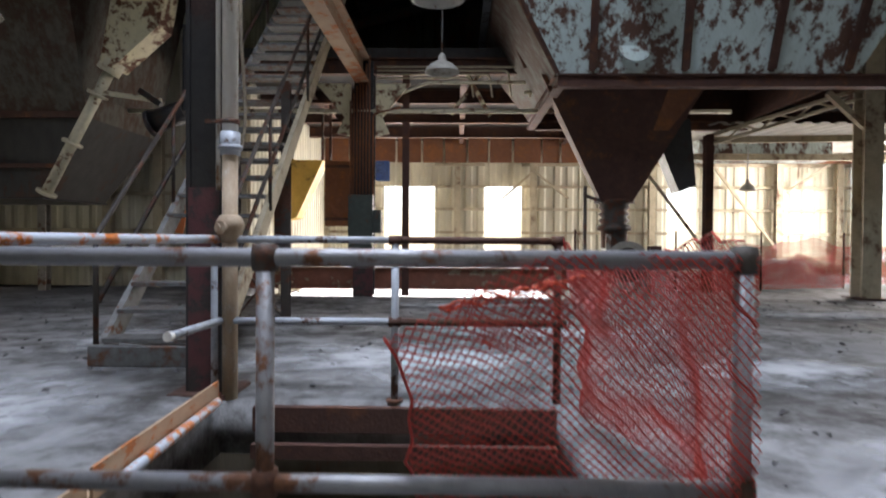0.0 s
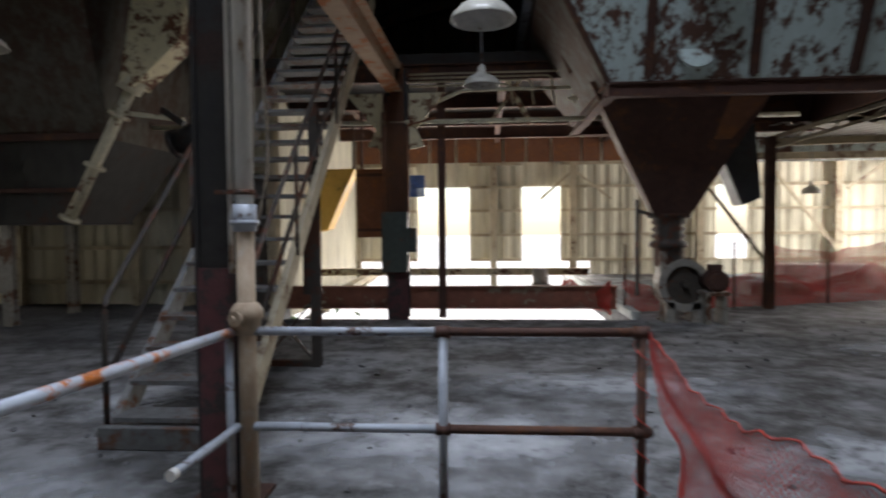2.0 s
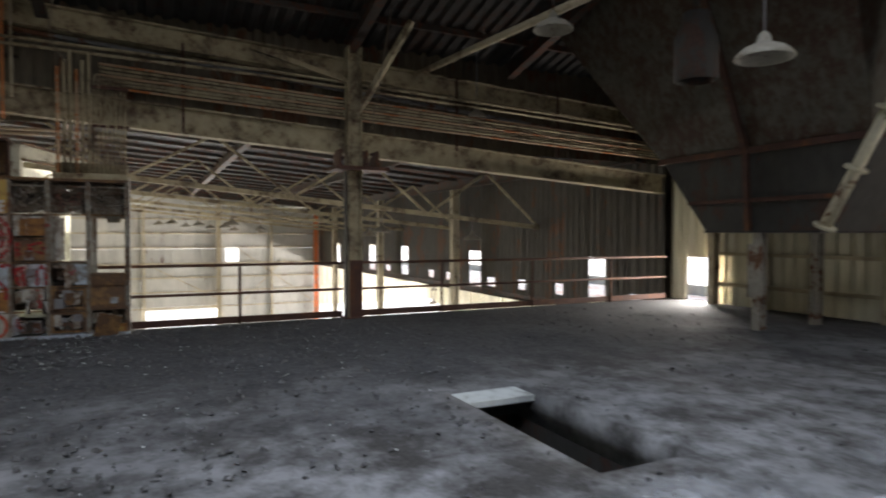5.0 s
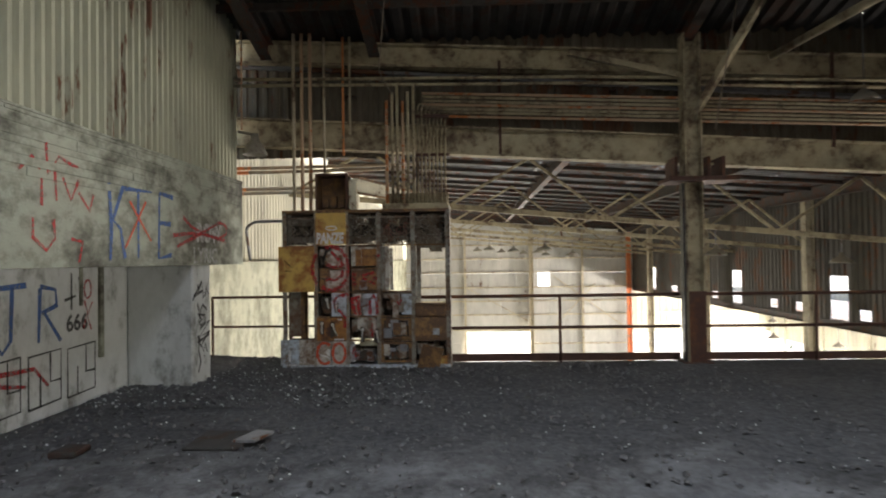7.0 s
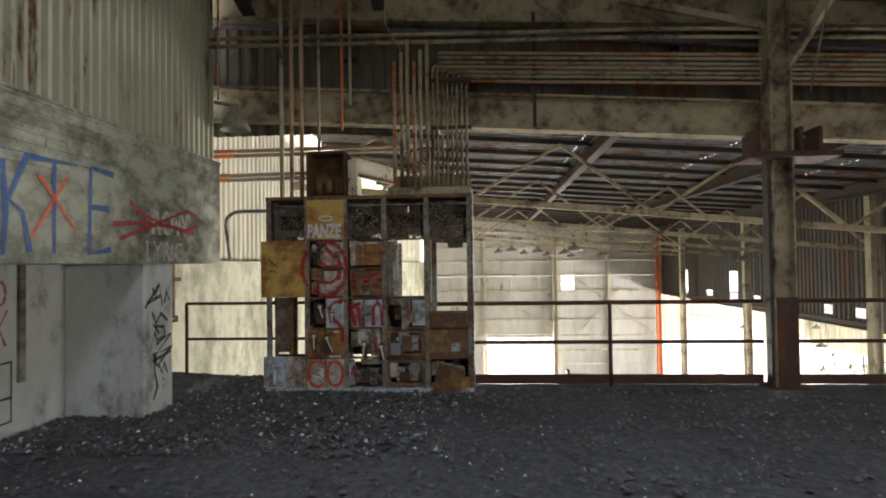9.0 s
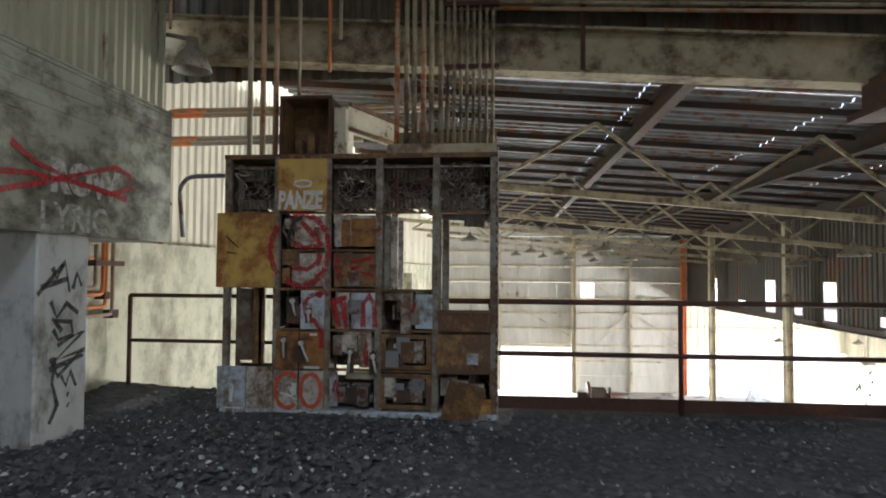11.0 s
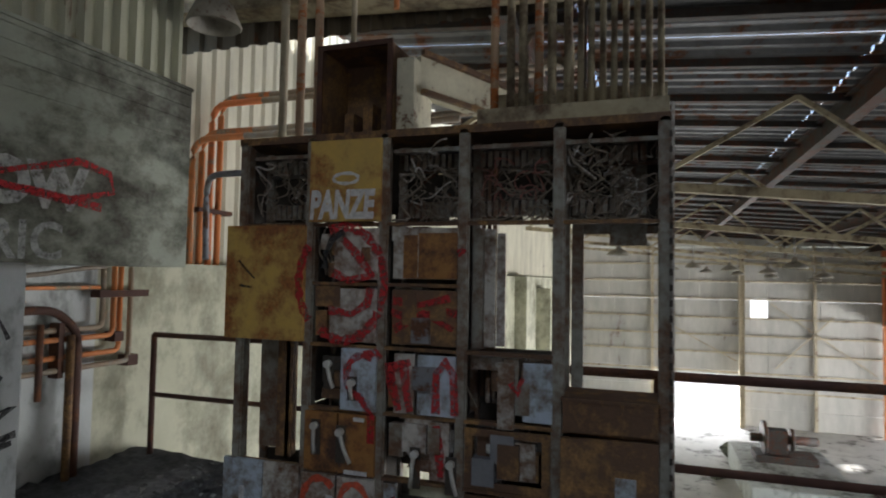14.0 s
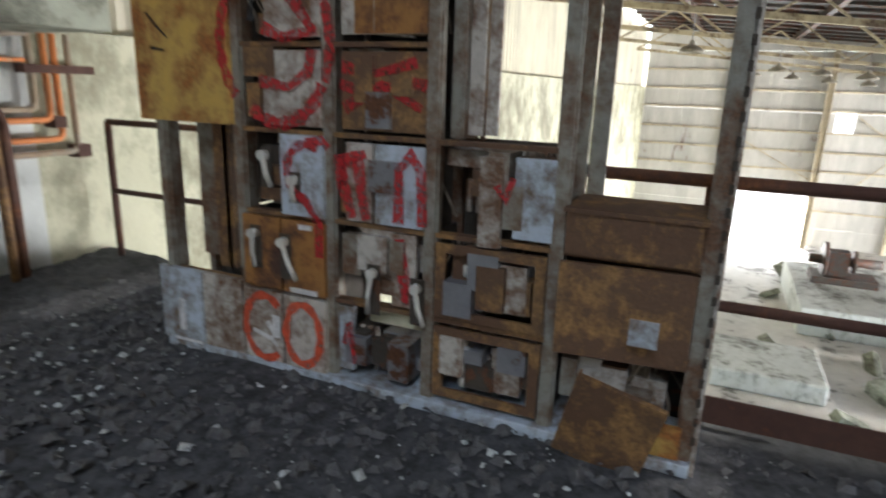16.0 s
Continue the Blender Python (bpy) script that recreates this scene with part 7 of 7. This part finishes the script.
def a_stand(bm):
    """A triangular plate stand with round holes shown as bosses, on a foot bar."""
    x, y, z = -33.6, 11.5, HALL
    plate(bm, [(x, y - 0.62, z + 0.1), (x, y + 0.62, z + 0.1), (x, y + 0.16, z + 2.0), (x, y - 0.16, z + 2.0)], 0.12, (1, 0, 0))
    box(bm, (x - 0.45, y - 0.75, z), (x + 0.3, y + 0.75, z + 0.1))
    for k, r in ((0.55, 0.16), (1.1, 0.13), (1.6, 0.09)):
        tube(bm, (x, y, z + k), (x + 0.03, y, z + k), r, 14)
solid("plate_stand", a_stand, M_railgrey, "blue-grey triangular steel stand on the hall floor", "stand")
def junk(bm):
    rnd = random.Random(9)
    for _ in range(22):
        x, y = -38 + 18 * rnd.random(), 1 + 9 * rnd.random()
        s = 0.2 + 0.5 * rnd.random()
        m = Matrix.Translation((x, y, HALL + s * 0.3)) @ Euler((rnd.random(), rnd.random(), rnd.random() * 6)).to_matrix().to_4x4()
        box(bm, (-s, -s * 0.4, -s * 0.3), (s, s * 0.4, s * 0.3), m)
solid("hall_rubble", junk, M_conc, "scattered broken blocks on the hall floor", "rubble", kind="stuff")
solid("wall_alcove", lambda bm: (box(bm, (-27.0, YS, HALL), (-25.6, YS + 0.35, 1.5)), box(bm, (-30.2, YS, HALL), (-29.2, YS + 0.5, 1.1))), M_cream, "cream piers on the hall wall", "pier", kind="structure")
for k, (x, y) in enumerate([(-22.0, -0.3), (-22.0, 3.2), (-27.5, 1.6), (-27.5, 2.6), (-27.5, 3.6), (-27.5, 5.0), (-33.0, 1.2), (-33.0, 2.4), (-33.0, 3.5), (-33.0, 4.6), (-33.0, 6.0), (-16.5, 6.4), (-16.5, 9.2), (-22.0, 8.0)]):
    pendant(x, y, hz(y) - 2.25, hz(y) - 1.5, M_dimenamel, 0.24)
for x, y, z in ((-35.0, 13.2, -1.95), (-35.0, 16.6, -2.0), (-30.0, 14.2, -2.2), (-30.0, 17.0, -2.6), (-26.0, 15.0, -2.9)):
    pendant(x, y, z, -0.46 - 0.06 * (y - YW), M_dimenamel, 0.24)
def shrubs(bm):
    rnd = random.Random(3)
    for _ in range(1500):
        x, y, z = -45 + 40 * rnd.random(), 21.5 + 6 * rnd.random(), -5.9 + 4.6 * rnd.random() ** 1.5
        s = 0.12 + 0.16 * rnd.random()
        m = Matrix.Translation((x, y, z)) @ Euler((rnd.random() * 6, rnd.random() * 6, rnd.random() * 6)).to_matrix().to_4x4()
        v = [bm.verts.new(m @ Vector(p)) for p in ((-s, 0, 0), (0, -s * 0.5, 0.03), (s, 0, 0), (0, s * 0.5, 0.03))]
        bm.faces.new(v)
    for _ in range(90):
        x, y = -45 + 40 * rnd.random(), 21.5 + 6 * rnd.random()
        tube(bm, (x, y, -6), (x + rnd.random() - 0.5, y, -3 + rnd.random()), 0.04, 5, 0.015)
solid("shrubs_outside", shrubs, M_leaf, "sunlit green shrubs outside the hall", "shrubs", kind="stuff")

# grit, rubble and dust on the platform floor
def scatter(n, seed, size, place):
    rnd = random.Random(seed)

    def fill(bm):
        for _ in range(n):
            x, y = place(rnd)
            if -5.95 < x < -3.65 and 3.05 < y < 4.0 or -1.75 < x < 0.9 and 1.2 < y < 3.7:
                continue
            s = size * (0.35 + 1.3 * rnd.random() ** 2)
            m = Matrix.Translation((x, y, s * 0.25 + 0.012)) @ Euler((rnd.random() * 0.6, rnd.random() * 0.6, rnd.random() * 6)).to_matrix().to_4x4()
            p = [(-s, -s * 0.6, -s * 0.3), (s * 0.8, -s * 0.7, -s * 0.3), (s, s * 0.6, -s * 0.3), (-s * 0.7, s * 0.8, -s * 0.3), (-s * 0.3 * rnd.random(), s * 0.1, s * 0.45), (s * 0.45, s * 0.2 * rnd.random(), s * 0.35)]
            v = [bm.verts.new(m @ Vector(q)) for q in p]
            for f in ((0, 1, 5, 4), (1, 2, 5), (2, 3, 4, 5), (3, 0, 4)):
                bm.faces.new([v[i] for i in f])
    return fill
west = lambda r: (-10.9 + 6.5 * r.random() ** 1.6, -3.3 + 7.5 * r.random() ** 1.3)
corner = lambda r: (-11.6 + 3.2 * r.random(), -3.35 + 3.7 * r.random() ** 1.3)
allover = lambda r: (-10.9 + 18 * r.random(), -2.0 + 11.5 * r.random())
solid("grit", scatter(5200, 1, 0.020, west), M_debris, "dark gravel and grit covering the floor", "grit", kind="stuff")
def heap(bm):
    """Swept-up grit banked against the foot of the wall."""
    n = 26
    grid = []
    for i in range(n + 1):
        row = []
        for j in range(15):
            x, y = -11.63 + 1.75 * i / n, -3.39 + 1.3 * j / 14
            f = max(0.0, 1 - j / 12.5) ** 1.6 * min(1.0, (n - i) / 9)
            row.append(bm.verts.new((x, y, 0.008 + 0.07 * f * (0.75 + 0.5 * noise.noise((x * 3, y * 3, 0))) + 0.03 * f * noise.noise((x * 14, y * 14, 2)))))
        grid.append(row)
    for a, b in zip(grid, grid[1:]):
        for j in range(14):
            bm.faces.new((a[j], b[j], b[j + 1], a[j + 1]))
solid("debris_heap", heap, M_grit_floor, "dark grit banked against the foot of the cream wall", "debris", kind="stuff")
solid("corner_rubble", scatter(3800, 2, 0.026, corner), M_debris, "dark rubble heaped by the cabinet", "rubble", kind="stuff")
solid("pale_chips", scatter(800, 3, 0.008, west), M_paleconc, "pale chips of paint and plaster", "chips", kind="stuff")
solid("plaster_flakes", scatter(950, 9, 0.015, corner), M_paleconc, "pale plaster flakes lying on dark rubble", "flakes", kind="stuff")
solid("floor_grit", scatter(2600, 4, 0.018, allover), M_debris, "scattered dark grit on the dusty floor", "grit", kind="stuff")
# raised black plates imitate the shade in small floor holes
solid("floor_hole_plates", boxes(((-7.5, -1.55, 0.004), (-7.0, -1.1, 0.03)), ((-7.05, -2.5, 0.004), (-6.8, -2.3, 0.05))), M_roof, "small black plates standing in for the dark of floor openings", "scrap", bevel=0.01)
solid("bent_sheet", lambda bm: plate(bm, [(-7.45, -1.1, 0.05), (-7.15, -1.2, 0.045), (-7.1, -1.0, 0.06), (-7.3, -0.9, 0.08)], 0.02, (0, 0, 1)), M_greysteel, "grey bent scrap plate on the floor", "scrap")


def dust_patch(cx, cy, rx, ry, seed):
    """A thin drift of pale dust with a ragged outline."""
    def fill(bm):
        rings = []
        for f in (0.0, 0.35, 0.7, 0.88, 1.0):
            ring = []
            for i in range(48):
                a = 6.2832 * i / 48
                k = f * (1 + 0.32 * noise.noise((math.cos(a) * 1.6, math.sin(a) * 1.6, seed)) + 0.16 * noise.noise((math.cos(a) * 6, math.sin(a) * 6, seed)))
                p = Vector((cx + rx * k * math.cos(a), cy + ry * k * math.sin(a), 0))
                p.z = 0.012 + 0.035 * noise.noise(Vector((p.x, p.y, 0)) * 0.9) + 0.012 * noise.noise(Vector((p.x, p.y, 0)) * 4.1) + 0.012 * (1 - f * f)
                ring.append(bm.verts.new(p))
            rings.append(ring)
        for a, b in zip(rings, rings[1:]):
            for i in range(48):
                fc = bm.faces.new((a[i], a[(i + 1) % 48], b[(i + 1) % 48], b[i]))
                fc.smooth = True
        bmesh.ops.remove_doubles(bm, verts=bm.verts, dist=0.0005)
    solid("dust_drift", fill, M_dust, "pale powdery dust drifted over the concrete floor", "dust", kind="stuff")
for row in ((-2.6, 2.9, 1.05, 1.5, 1), (-0.4, 4.6, 1.5, 0.9, 2), (0.9, 6.0, 1.6, 0.5, 3), (2.2, 4.3, 1.0, 0.7, 4), (4.6, 7.6, 1.5, 0.45, 5), (-2.9, 5.6, 0.7, 0.9, 6), (1.9, 2.2, 0.6, 0.9, 7), (0.4, 8.3, 1.9, 0.4, 8)):
    dust_patch(*row)
